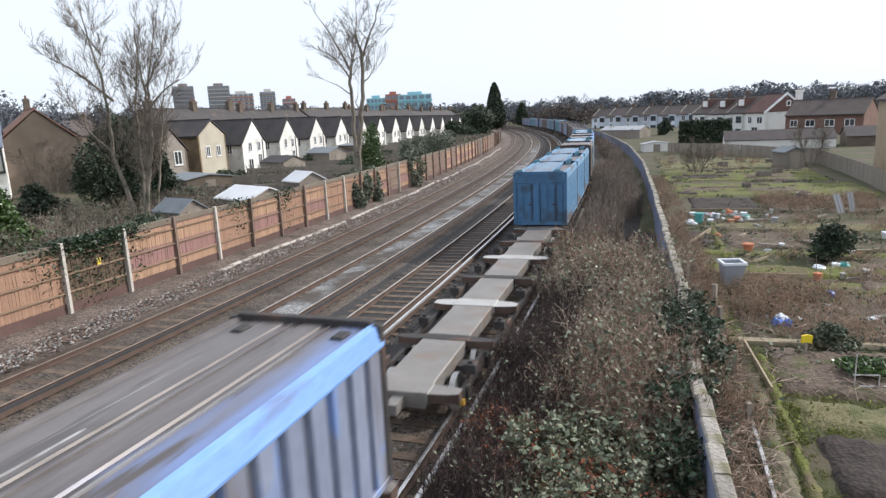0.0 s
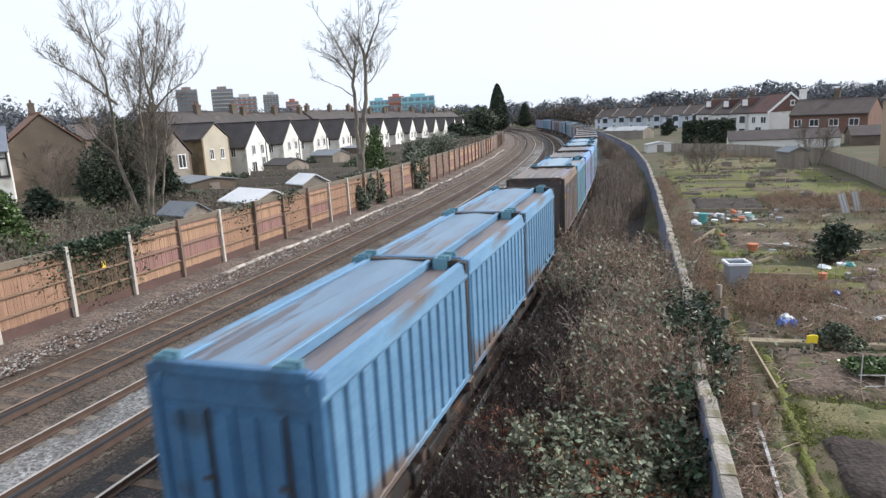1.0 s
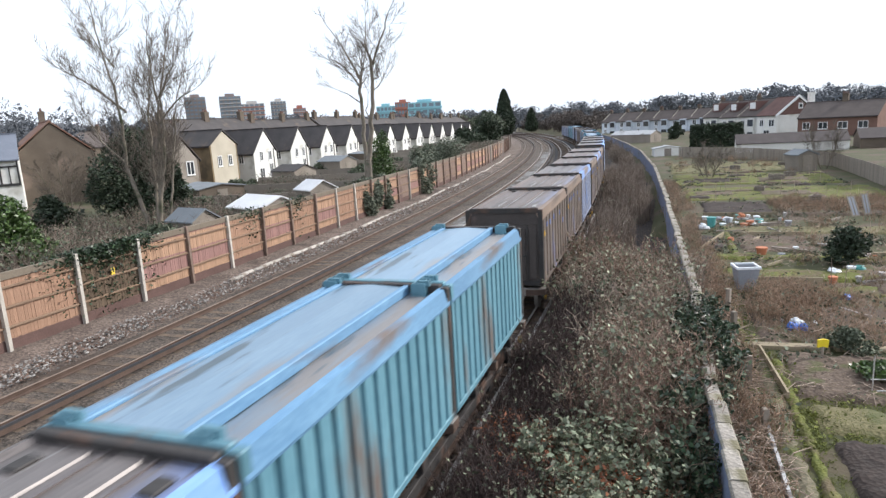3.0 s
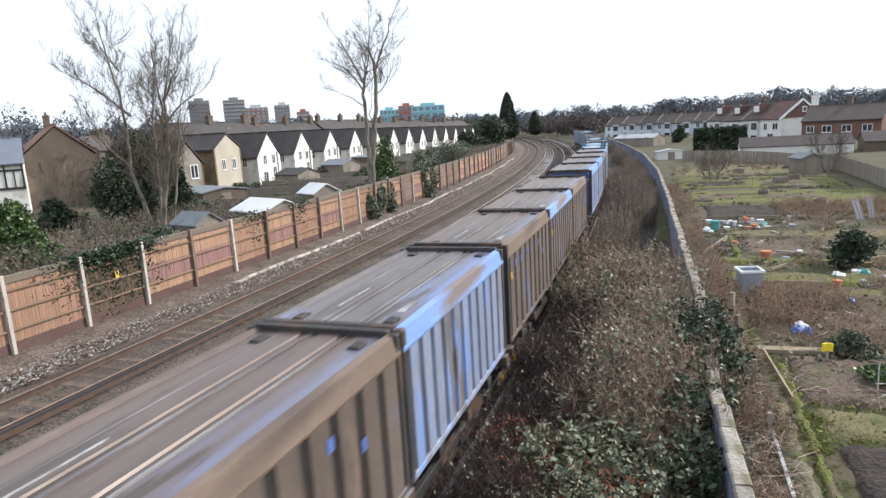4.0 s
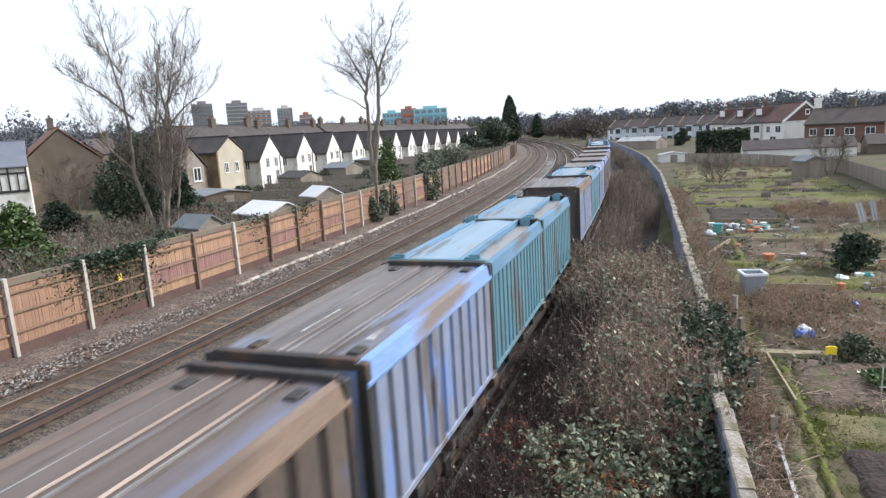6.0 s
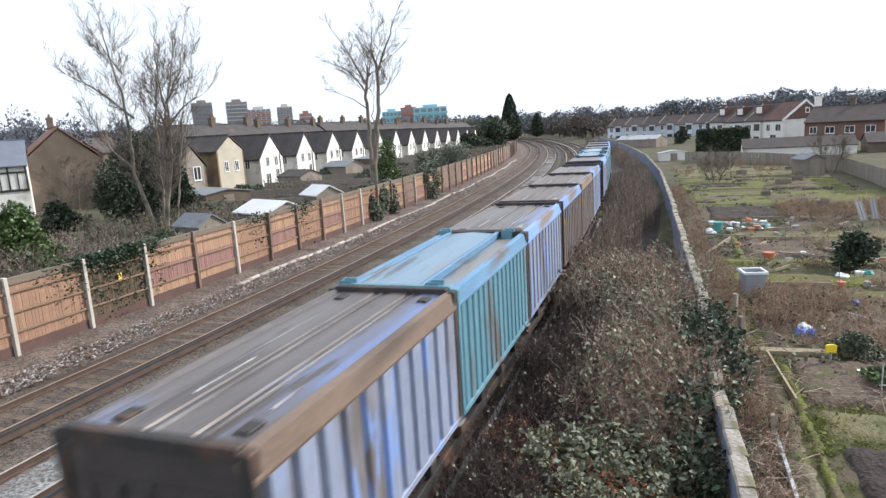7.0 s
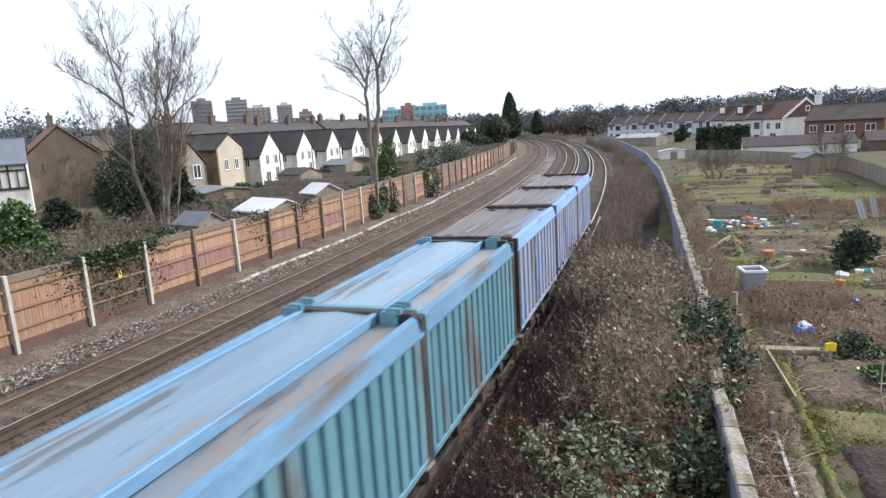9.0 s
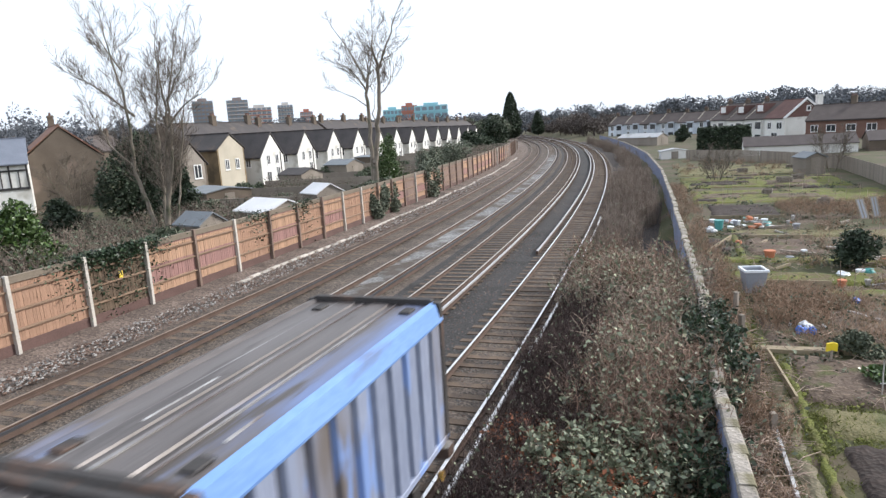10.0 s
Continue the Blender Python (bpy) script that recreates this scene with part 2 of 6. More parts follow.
RAIL_M = [0, 0, 0, 0, 0, 0, 1, 1, 1, 0, 0, 0, 0, 0]
COND = [(-0.06, -0.1), (0.06, -0.1), (0.05, 0.03), (0.04, 0.09), (-0.04, 0.09), (-0.05, 0.03)]


def shifted(prof, off):
    return [(o + off, z) for o, z in prof]


sleeper_wood = Solid().box(-1.3, 1.3, -0.125, 0.125, -0.3, -0.165, 0, 0.0).mesh("sleeper_wood", M_SLEEPER)
sleeper_concrete = Solid().prism_x([(-0.14, -0.3), (0.14, -0.3), (0.11, -0.165), (-0.11, -0.165)], -1.25, 1.25).mesh("sleeper_concrete", M_SLEEPER_C)
conductors = {0: ((1.17, 7, 42), (-1.17, 31, 130), (1.17, 60, 0)), 1: ((1.17, -20, 420),), 2: ((1.17, -20, 420),), 3: ((1.17, -20, 420),)}
for k, o in enumerate(OFFS):
    track = tagged(new("railway_track"), ("worn railway track with bright rails on wooden sleepers", "railway track with rusty-sided rails on sleepers",
                                           "railway track with pale fresh ballast between the rails", "little-used railway track with dull rusty rails beside the cess")[k],
                   "railway track", "four parallel tracks", kind="structure")
    top = (M_RAIL_TOP, M_RAIL_WORN, M_RAIL_WORN, M_RAIL_DULL)[k]
    for side in (-0.75, 0.75):
        part("rail", swept("rail", shifted(RAIL, o + side), -25, 420, 2.5, [M_RUST, top], RAIL_M), track)
    for off, a, b in conductors[k]:
        if b > a:
            part("conductor_rail", swept("conductor_rail", shifted(COND, o + off), a, b, 2.5, [M_RUST, M_COND if k < 2 else M_COND_DARK], [0, 0, 1, 1, 1, 0]), track, label="raised steel conductor rail")
    data = sleeper_concrete if k == 2 else sleeper_wood
    rng = random.Random(k)
    rest = Solid()
    for i in range(560):
        s = 2 + i * 0.68
        jig = rng.uniform(-0.03, 0.03)
        if i < 190:
            part("sleeper", data, track, on_line(s, o + jig) @ Matrix.Rotation(rng.uniform(-0.012, 0.012), 4, "Z"))
        else:
            m = on_line(s, o + jig)
            pts = [m @ Vector(p) for p in ((-1.3, -0.125, -0.165), (1.3, -0.125, -0.165), (1.3, 0.125, -0.165), (-1.3, 0.125, -0.165), (-1.3, -0.125, -0.26), (1.3, -0.125, -0.26))]
            rest.poly(pts[:4]).poly([pts[4], pts[5], pts[1], pts[0]])
    tagged(part("far_sleepers", rest.mesh("far_sleepers", M_SLEEPER), track), kind="stuff")
pale = new("pale_ballast", swept("pale_ballast", [(-7.95, -0.3), (-6.65, -0.3), (-6.7, -0.165), (-7.3, -0.155), (-7.9, -0.165)], -20, 120, 0.7, [M_BALLAST_PALE], None, 0.015, 5))
tagged(pale, "pale fresh ballast between the rails", "ballast", kind="structure")

# ---- the freight train ----
def paint(name, first, second, stain, cut=0.55, rough=0.55, metal=0.0, stretch=(1, 0.25, 1), size=1.2, streak=None, streak_cut=0.58):
    return surface(name, first, second, size, rough, metal, 0.15, 18, stain, 1.1, cut, vary=0.12, stretch=stretch, streak=streak, streak_cut=streak_cut)


GRIME = (0.13, 0.10, 0.085)
M_BLUE = paint("sky_blue_paint", (0.08, 0.185, 0.32), (0.155, 0.30, 0.455), GRIME, 0.58)
# container ends: the shade of the unlit face is put into this darker blue
M_BLUE_END = paint("shaded_dirty_blue_paint", (0.03, 0.10, 0.21), (0.07, 0.18, 0.32), (0.04, 0.08, 0.13), 0.5)
M_BLUE_RAIL = paint("bright_blue_paint", (0.14, 0.28, 0.62), (0.23, 0.39, 0.73), GRIME, 0.64)
M_LILAC = paint("chalky_blue_paint", (0.165, 0.195, 0.28), (0.33, 0.37, 0.49), (0.15, 0.13, 0.125), 0.57, stretch=(1, 1, 0.2), streak=(0.20, 0.30, 0.57), streak_cut=0.55)
M_BLUE_WORN = paint("worn_blue_rail", (0.15, 0.27, 0.58), (0.24, 0.37, 0.68), (0.19, 0.155, 0.15), 0.5)
M_TEAL = paint("teal_paint", (0.075, 0.19, 0.25), (0.14, 0.29, 0.36), GRIME, 0.6, stretch=(1, 1, 0.3))
M_DEEP_PATCH = paint("blue_patch_paint", (0.07, 0.12, 0.33), (0.13, 0.20, 0.44), GRIME, 0.52, size=4.0)
M_POSTER = surface("pale_door_panel", (0.30, 0.29, 0.25), (0.46, 0.45, 0.40), 2, 0.7, 0, 0.1, 20, (0.2, 0.2, 0.22), 2.0, 0.5)
M_DEEP = paint("deep_blue_paint", (0.03, 0.065, 0.19), (0.07, 0.125, 0.29), (0.07, 0.065, 0.075), 0.5)
M_BROWN = paint("rusty_brown_paint", (0.085, 0.066, 0.056), (0.17, 0.135, 0.115), (0.13, 0.17, 0.34), 0.64, stretch=(1, 1, 0.4), streak=(0.19, 0.135, 0.10), streak_cut=0.6)
M_BROWN_RAIL = paint("rusty_rail", (0.15, 0.105, 0.08), (0.24, 0.175, 0.135), (0.11, 0.08, 0.065), 0.56)
M_ROOF = paint("dusty_roof", (0.088, 0.077, 0.075), (0.19, 0.17, 0.166), (0.17, 0.23, 0.42), 0.55, 0.42, 0.25, (1, 0.12, 1), 1.8, (0.09, 0.078, 0.075), 0.56)
M_ROOF_BROWN = paint("dusty_brown_roof", (0.095, 0.07, 0.06), (0.175, 0.133, 0.116), (0.18, 0.19, 0.27), 0.57, 0.42, 0.25, (1, 0.12, 1), 1.8, (0.085, 0.065, 0.055), 0.56)
M_ROOF_SKY = paint("grimy_blue_roof", (0.11, 0.18, 0.27), (0.20, 0.30, 0.41), (0.17, 0.14, 0.14), 0.47, 0.45, 0.2, (1, 0.12, 1), 1.6, (0.10, 0.10, 0.12), 0.56)
M_ROOF_BLUE = paint("blue_sheet_roof", (0.15, 0.25, 0.36), (0.27, 0.38, 0.48), (0.27, 0.25, 0.24), 0.5, 0.4, 0.2, (1, 0.15, 1), 1.6, (0.10, 0.14, 0.17), 0.58)
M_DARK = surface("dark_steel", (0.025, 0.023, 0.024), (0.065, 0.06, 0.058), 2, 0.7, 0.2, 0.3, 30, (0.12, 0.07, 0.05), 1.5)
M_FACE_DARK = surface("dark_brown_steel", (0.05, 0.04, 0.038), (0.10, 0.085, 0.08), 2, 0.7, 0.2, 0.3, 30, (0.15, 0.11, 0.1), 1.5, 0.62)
M_STREAK = surface("worn_bare_metal", (0.42, 0.42, 0.43), (0.62, 0.61, 0.60), 2, 0.4, 0.4, 0.1, 30, (0.22, 0.19, 0.18), 5.0, 0.47, stretch=(1, 0.35, 1))
M_SEAM = surface("worn_seam", (0.17, 0.165, 0.165), (0.42, 0.41, 0.405), 2, 0.45, 0.4, 0.1, 30, (0.15, 0.13, 0.13), 1.4, 0.5, stretch=(1, 0.2, 1))
M_DECK = surface("worn_deck_plate", (0.18, 0.165, 0.152), (0.32, 0.295, 0.275), 1.2, 0.5, 0.35, 0.2, 24, (0.24, 0.19, 0.16), 0.9, 0.55)
M_DECK_PALE = surface("pale_crossbeam", (0.36, 0.345, 0.33), (0.54, 0.53, 0.51), 1.5, 0.5, 0.3, 0.2, 24, (0.3, 0.25, 0.22), 1.4, 0.58)
M_STEEL_PALE = surface("pale_steel", (0.28, 0.30, 0.36), (0.42, 0.44, 0.5), 2, 0.6, 0.2, 0.1, 30)
M_YELLOW = surface("yellow_paint", (0.55, 0.30, 0.03), (0.68, 0.40, 0.05), 2, 0.5, 0, 0.1, 30, (0.2, 0.13, 0.07), 4.0, 0.5)
M_WHEEL = surface("wheel_steel", (0.35, 0.34, 0.33), (0.55, 0.53, 0.5), 3, 0.4, 0.7, 0.1, 40)

BOX_L, BOX_W, BOX_H = 6.04, 2.5, 2.46


def side_wall(x, sign, panels):
    """A corrugated steel side drawn in plan, with slim grooves between its panels."""
    s = Solid()
    y0, y1 = -BOX_L / 2 + 0.14, BOX_L / 2 - 0.14
    w = (y1 - y0) / panels
    pts = []
    for i in range(panels):
        a = y0 + i * w
        pts += [(0.0, a), (0.0, a + w * 0.2), (0.075, a + w * 0.28), (0.075, a + w * 0.92)]
    pts += [(0.0, y1)]
    for (d0, a), (d1, b) in zip(pts, pts[1:]):
        xa, xb = x + sign * (d0 - 0.085), x + sign * (d1 - 0.085)
        q = [(xa, a, 0.1), (xb, b, 0.1), (xb, b, 2.14), (xa, a, 2.14)]
        # groove floors get the second, dark material: the grooves' shadow as colour
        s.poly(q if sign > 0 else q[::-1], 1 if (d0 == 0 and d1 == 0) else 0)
    return s


def container(at, look_of, label, category="container"):
    """A 20 ft steel box: body, roof, side rails, end frames, doors and catches."""
    wall, rail, roof, front, hood, panels = look_of
    box = tagged(new("freight_container"), label, category, "containers of the freight train")
    box.matrix_world = at
    hl, hw = BOX_L / 2, BOX_W / 2
    for sign in (-1, 1):
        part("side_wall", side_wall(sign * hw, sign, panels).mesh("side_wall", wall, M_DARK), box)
        t = sign
        band = [(t * (hw - 0.12), 2.12), (t * hw, 2.12), (t * (hw + 0.01), 2.16), (t * (hw - 0.05), 2.43), (t * (hw - 0.16), BOX_H), (t * (hw - 0.24), 2.4)]
        part("top_rail", Solid().prism(band if t > 0 else band[::-1], -hl + 0.02, hl - 0.02).mesh("top_rail", rail if t > 0 or hood else roof), box, label="smooth painted upper side rail")
        part("bottom_rail", Solid().box(min(t * hw, t * (hw - 0.16)), max(t * hw, t * (hw - 0.16)), -hl, hl, 0, 0.13, 0, 0.02).mesh("bottom_rail", wall), box)
    part("floor", Solid().box(-hw + 0.16, hw - 0.16, -hl + 0.05, hl - 0.05, 0.03, 0.13).mesh("floor", M_DARK), box)
    r = Solid()
    e = hw - 0.2
    if hood:
        r.prism([(-e, 2.2), (e, 2.2), (e, 2.33), (0.52, 2.33), (-0.9, 2.33), (-e, 2.36)], -hl + 0.06, hl - 0.06)
        r.prism([(-0.82, 2.335), (0.45, 2.335), (0.42, 2.46), (-0.2, 2.5), (-0.8, 2.46)], -hl + 0.14, hl - 0.14)
        part("roof", r.mesh("roof", roof), box, label="raised blue sheeted roof")
        for x in (-0.86, 0.47):
            part("roof_bar", Solid().box(x - 0.05, x + 0.05, -hl + 0.1, hl - 0.1, 2.33, 2.5, 0, 0.015).mesh("roof_bar", rail), box)
        for y in (-hl + 0.16, hl - 0.16):
            for x in (-1.02, 0.75):
                part("roof_catch", Solid().box(x - 0.14, x + 0.14, y - 0.1, y + 0.1, 2.3, 2.56, 0, 0.03).box(x - 0.05, x + 0.2, y - 0.04, y + 0.04, 2.5, 2.6).mesh("roof_catch", M_TEAL), box)
    else:
        r.prism([(-e, 2.24), (e, 2.24), (e, 2.41), (0.62, 2.42), (0.6, 2.395), (0.36, 2.395), (0.34, 2.425), (0.02, 2.425), (0.0, 2.4), (-0.28, 2.4), (-0.3, 2.425), (-e, 2.41)], -hl + 0.06, hl - 0.06)
        part("roof", r.mesh("roof", roof), box, label="dusty steel roof with long pressed ridges")
        for x, w in ((-0.62, 0.014), (-0.14, 0.03), (0.48, 0.018)):
            part("roof_bar", Solid().box(x - w, x + w, -hl + 0.1, hl - 0.1, 2.39, 2.42).mesh("roof_bar", M_SEAM), box, label="bare-worn metal strip")
        for x, y, w, d in ((0.8, -1.7, 0.06 if roof is M_ROOF_BROWN or rail is M_BLUE_WORN else 0.02, 0.3), (-0.42, -1.2, 0.02, 0.6)):
            part("bare_patch", Solid().box(x - w, x + w, y - d, y + d, 2.4, 2.428).mesh("bare_patch", M_STREAK), box, label="pale scraped metal patch")
        for y in (-hl + 0.55, hl - 0.55):
            for x in (-0.75, 0.85):
                part("roof_catch", Solid().box(x - 0.09, x + 0.09, y - 0.14, y + 0.14, 2.4, 2.45, 0, 0.015).mesh("roof_catch", M_DARK), box)
    if wall is M_BROWN:
        for y, z in ((-2.1, 1.86), (-1.45, 1.84), (-0.6, 1.87), (0.9, 1.8), (1.7, 1.4)):
            part("paint_patch", Solid().box(hw - 0.012, hw + 0.004, y - 0.08, y + 0.07, z - 0.09, z + 0.08).mesh("paint_patch", M_DEEP_PATCH), box, label="blue paint showing through rust")
        part("warning_plate", Solid().box(hw - 0.01, hw + 0.012, -hl + 0.3, -hl + 0.42, 1.55, 1.72).mesh("warning_plate", M_YELLOW), box, label="small yellow plate")
    for sy in (-1, 1):
        f = Solid()
        y0, y1 = sorted((sy * hl, sy * (hl - 0.14)))
        for x in (-hw, hw - 0.14):
            f.box(x, x + 0.14, y0, y1, 0, BOX_H, 0, 0.02)
        f.box(-hw + 0.14, hw - 0.14, y0, y1, 2.36, BOX_H + 0.05, 0, 0.02).box(-hw + 0.14, hw - 0.14, y0, y1, 0, 0.16, 0, 0.02)
        part("end_frame", f.mesh("end_frame", front if sy < 0 and hood else M_DARK), box, label="dark end frame with corner posts")
        if front is M_DEEP:
            part("end_ledge", Solid().box(-hw + 0.14, hw - 0.14, min(sy * (hl - 0.06), sy * (hl + 0.02)), max(sy * (hl - 0.06), sy * (hl + 0.02)), 1.93, 1.99).mesh("end_ledge", M_STEEL_PALE), box, label="pale ledge above the doors")
        yy0, yy1 = sorted((sy * (hl - 0.04), sy * (hl - 0.1)))
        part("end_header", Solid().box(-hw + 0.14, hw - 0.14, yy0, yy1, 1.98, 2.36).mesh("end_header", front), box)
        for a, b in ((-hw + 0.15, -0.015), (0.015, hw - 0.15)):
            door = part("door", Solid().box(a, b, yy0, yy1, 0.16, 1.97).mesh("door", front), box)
            q0, q1 = sorted((sy * (hl - 0.04), sy * (hl + 0.0)))
            for k in range(3):
                c = a + (b - a) * (k + 0.5) / 3
                part("pressed_panel", Solid().box(c - 0.11, c + 0.11, q0, q1, 0.26, 1.87, 0, 0.015).mesh("pressed_panel", front), door)
                if front is M_DEEP and k == 1:
                    part("pale_panel", Solid().box(c - 0.13, c + 0.13, min(q0, q0 + sy * 0.05), max(q1, q1 + sy * 0.012), 1.2, 1.84, 0, 0.01).mesh("pale_panel", M_POSTER), door, label="pale weathered notice panel")
            c = (a + b) / 2
            p0, p1 = sorted((sy * (hl + 0.0), sy * (hl + 0.03)))
            part("lock_rod", Solid().box(c + 0.18, c + 0.21, p0, p1, 0.18, 1.95).box(c + 0.02, c + 0.2, p0, p1, 0.95, 1.0).mesh("lock_rod", M_DARK), door)
    return box


LOOKS = {
    "sky": (M_BLUE, M_BLUE, M_ROOF_SKY, M_BLUE_END, True, 13),
    "teal": (M_TEAL, M_BLUE, M_ROOF_BLUE, M_TEAL, True, 15),
    "grey_blue": (M_LILAC, M_BLUE_RAIL, M_ROOF, M_BLUE_END, False, 11),
    "lilac": (M_LILAC, M_BLUE_WORN, M_ROOF, M_LILAC, False, 11),
    "brown": (M_BROWN, M_BROWN_RAIL, M_ROOF_BROWN, M_FACE_DARK, False, 9),
    "grey_brown": (M_BROWN, M_BLUE_WORN, M_ROOF_BROWN, M_FACE_DARK, False, 11),
    "blue_brown": (M_LILAC, M_BROWN_RAIL, M_ROOF, M_FACE_DARK, False, 11),
    "deep": (M_LILAC, M_BLUE_RAIL, M_ROOF, M_DEEP, False, 11),
}
LABELS = {
    "sky": "sky-blue steel container with raised sheeted roof on a flat wagon",
    "teal": "teal-blue ribbed container with pale sheeted roof on a flat wagon",
    "grey_blue": "grime-streaked pale blue container with bright blue upper rail",
    "lilac": "chalky blue-grey ribbed container with dusty steel roof",
    "brown": "rust-brown weathered container with flaking blue patches",
    "grey_brown": "grey-brown dirty container with a chalky blue upper rail",
    "blue_brown": "rust-railed container with patchy chalky blue sides",
    "deep": "blue container with deep blue end doors and dusty roof",
}


def bogie_parts(wagon, y):
    frame_me = Solid()
    for x in (-1.02, 0.94):
        frame_me.prism_x([(y - 1.25, 0.42), (y + 1.25, 0.42), (y + 1.25, 0.58), (y + 0.5, 0.78), (y - 0.5, 0.78), (y - 1.25, 0.58)], x, x + 0.08)
        for dy in (-0.9, 0.9):
            frame_me.box(x - 0.04, x + 0.14, y + dy - 0.16, y + dy + 0.16, 0.3, 0.62, 0, 0.03)
    frame_me.box(-0.95, 0.95, y - 0.2, y + 0.2, 0.5, 0.72)
    bogie = part("bogie", frame_me.mesh("bogie", M_DARK), wagon, label="dark steel bogie frame")
    for dy in (-0.9, 0.9):
        w = Solid().rod((-0.8, y + dy, 0.42), (0.8, y + dy, 0.42), 0.08, sides=8)
        for x in (-0.82, 0.69):
            w.rod((x, y + dy, 0.42), (x + 0.13, y + dy, 0.42), 0.42, sides=20)
        part("wheelset", w.mesh("wheelset", M_WHEEL), bogie, label="steel wheels on an axle")


def flat_wagon(at):
    """An open container flat: a spine plate with crossbeams, two bogies, drawgear; 18.55 m, origin at its middle on the rails."""
    wagon = tagged(new("flat_wagon"), "open container flat wagon with grey spine deck and bogies", "freight wagon", "wagons of the freight train")
    wagon.matrix_world = at
    h = 9.27
    part("spine", Solid().box(-0.56, 0.56, -h, h, 0.66, 1.0, 0, 0.02).mesh("spine", M_DECK), wagon, label="grey spine deck with worn paint")
    for k in range(7):
        y = -9.05 + k * 18.1 / 6
        w = 0.26 if k in (0, 6) else 0.32 if k in (2, 4) else 0.18
        pale = M_DECK_PALE if k in (2, 4) else M_DECK if k in (0, 6) else M_DARK
        beam = Solid().box(-0.62, 0.62, y - w, y + w, 0.78, 1.015, 0, 0.02)
        arm = part("crossbeam", beam.mesh("crossbeam", pale), wagon)
        for sx in (-1, 1):      # outriggers that narrow towards the side
            plan = [(0.62, -w * 0.9), (1.0, -w * 0.8), (1.23, -w * 0.5), (1.23, w * 0.5), (1.0, w * 0.8), (0.62, w * 0.9)]
            rim_ = [(sx * u, y + v) for u, v in plan]
            rim_ = rim_ if sx > 0 else rim_[::-1]
            tip_ = Solid().poly([(u, v, 0.995) for u, v in rim_]).poly([(u, v, 0.8) for u, v in rim_[::-1]])
            for (ua, va), (ub, vb) in zip(rim_, rim_[1:] + rim_[:1]):
                tip_.poly([(ua, va, 0.8), (ub, vb, 0.8), (ub, vb, 0.995), (ua, va, 0.995)], 1)
            part("outrigger", tip_.mesh("outrigger", pale, M_RUST), arm)
    for sx in (-1, 1):
        for k in range(6):
            y = -7.6 + k * 3.04
            part("twistlock", Solid().box(sx * 1.05 - 0.14, sx * 1.05 + 0.14, y - 0.13, y + 0.13, 0.8, 1.02, 0, 0.02).box(sx * 1.05 - 0.05, sx * 1.05 + 0.05, y - 0.05, y + 0.05, 1.02, 1.08).mesh("twistlock", M_DARK), wagon)
    for sx in (-1, 1):
        part("side_beam", Solid().box(sx * 1.1 - 0.05, sx * 1.1 + 0.05, -5.6, 5.6, 0.55, 0.76, 0, 0.01).mesh("side_beam", M_DARK), wagon)
    for sy in (-1, 1):
        d = Solid().box(-0.12, 0.12, min(sy * h, sy * (h + 0.5)), max(sy * h, sy * (h + 0.5)), 0.7, 0.92)
        part("drawgear", d.mesh("drawgear", M_DECK), wagon)
        part("brake_wheel", Solid().rod((1.12, sy * 8.7, 0.6), (1.2, sy * 8.7, 0.6), 0.085, 0.085, 10).mesh("end_marker", M_YELLOW), wagon, label="small orange handbrake wheel")
        bogie_parts(wagon, sy * 6.9)
    return wagon


SPEED, PERIOD, PITCH, INNER, LAST_START = 23.95, 40.2, 6.1, 0.35, 212.4
TWINS = [   # first and second wagon of each coupled pair, None: empty
    (None, (None, None, "grey_blue")),
    ((None, None, None), ("sky", "sky", "sky")),
    (("brown", "teal", "grey_blue"), ("grey_blue", "teal", "teal")),
    (("brown", "brown", "lilac"), ("brown", "grey_brown", "brown")),
    (("deep", "grey_blue", "brown"), ("lilac", "teal", "teal")),
    (("blue_brown", "teal", "lilac"), ("grey_brown", "brown", "lilac")),
    (("deep", "teal", "teal"), ("grey_blue", "grey_blue", "grey_blue")),
]
TRAIN = []          # things and their places along the train
protos = {}
first_wagon = None
for n, pair in enumerate(TWINS):
    start = LAST_START - PERIOD * (len(TWINS) - 1 - n)
    for w, loads in enumerate(pair):
        if loads is None:
            continue
        base = start + w * (3 * PITCH + INNER)
        mid = base + 1.5 * PITCH
        if first_wagon is None:
            first_wagon = flat_wagon(on_line(mid))
            wagon = first_wagon
        else:
            wagon = copy_thing(first_wagon, on_line(mid))
        TRAIN.append((wagon, mid, 0.0))
        for i, kind in enumerate(loads):
            if kind is None:
                continue
            u = base + (i + 0.5) * PITCH
            if kind not in protos:
                protos[kind] = container(on_line(u, 0, 1.09), LOOKS[kind], LABELS[kind])
                TRAIN.append((protos[kind], u, 1.09))
            else:
                TRAIN.append((copy_thing(protos[kind], on_line(u, 0, 1.09)), u, 1.09))

# ---- lineside fence ----
FENCE_OFF, BAY = -14.85, 2.96
fence = tagged(new("boundary_fence"), "tall tan wooden fence with concrete posts along the line", "fence", kind="structure")
post_me = Solid().box(-0.07, 0.11, -0.06, 0.06, -0.3, 2.62, 0, 0.02).mesh("fence_post", M_CONCRETE)
post_dark = Solid().box(-0.07, 0.11, -0.06, 0.06, -0.3, 2.62, 0, 0.02).mesh("fence_post", M_CONCRETE_D)
board_me = [Solid().box(-0.011, 0.011, -0.064, 0.064, 0.42, 2.55).mesh("board", m) for m in (M_FENCE, M_FENCE_RED, M_FENCE_DARK)]
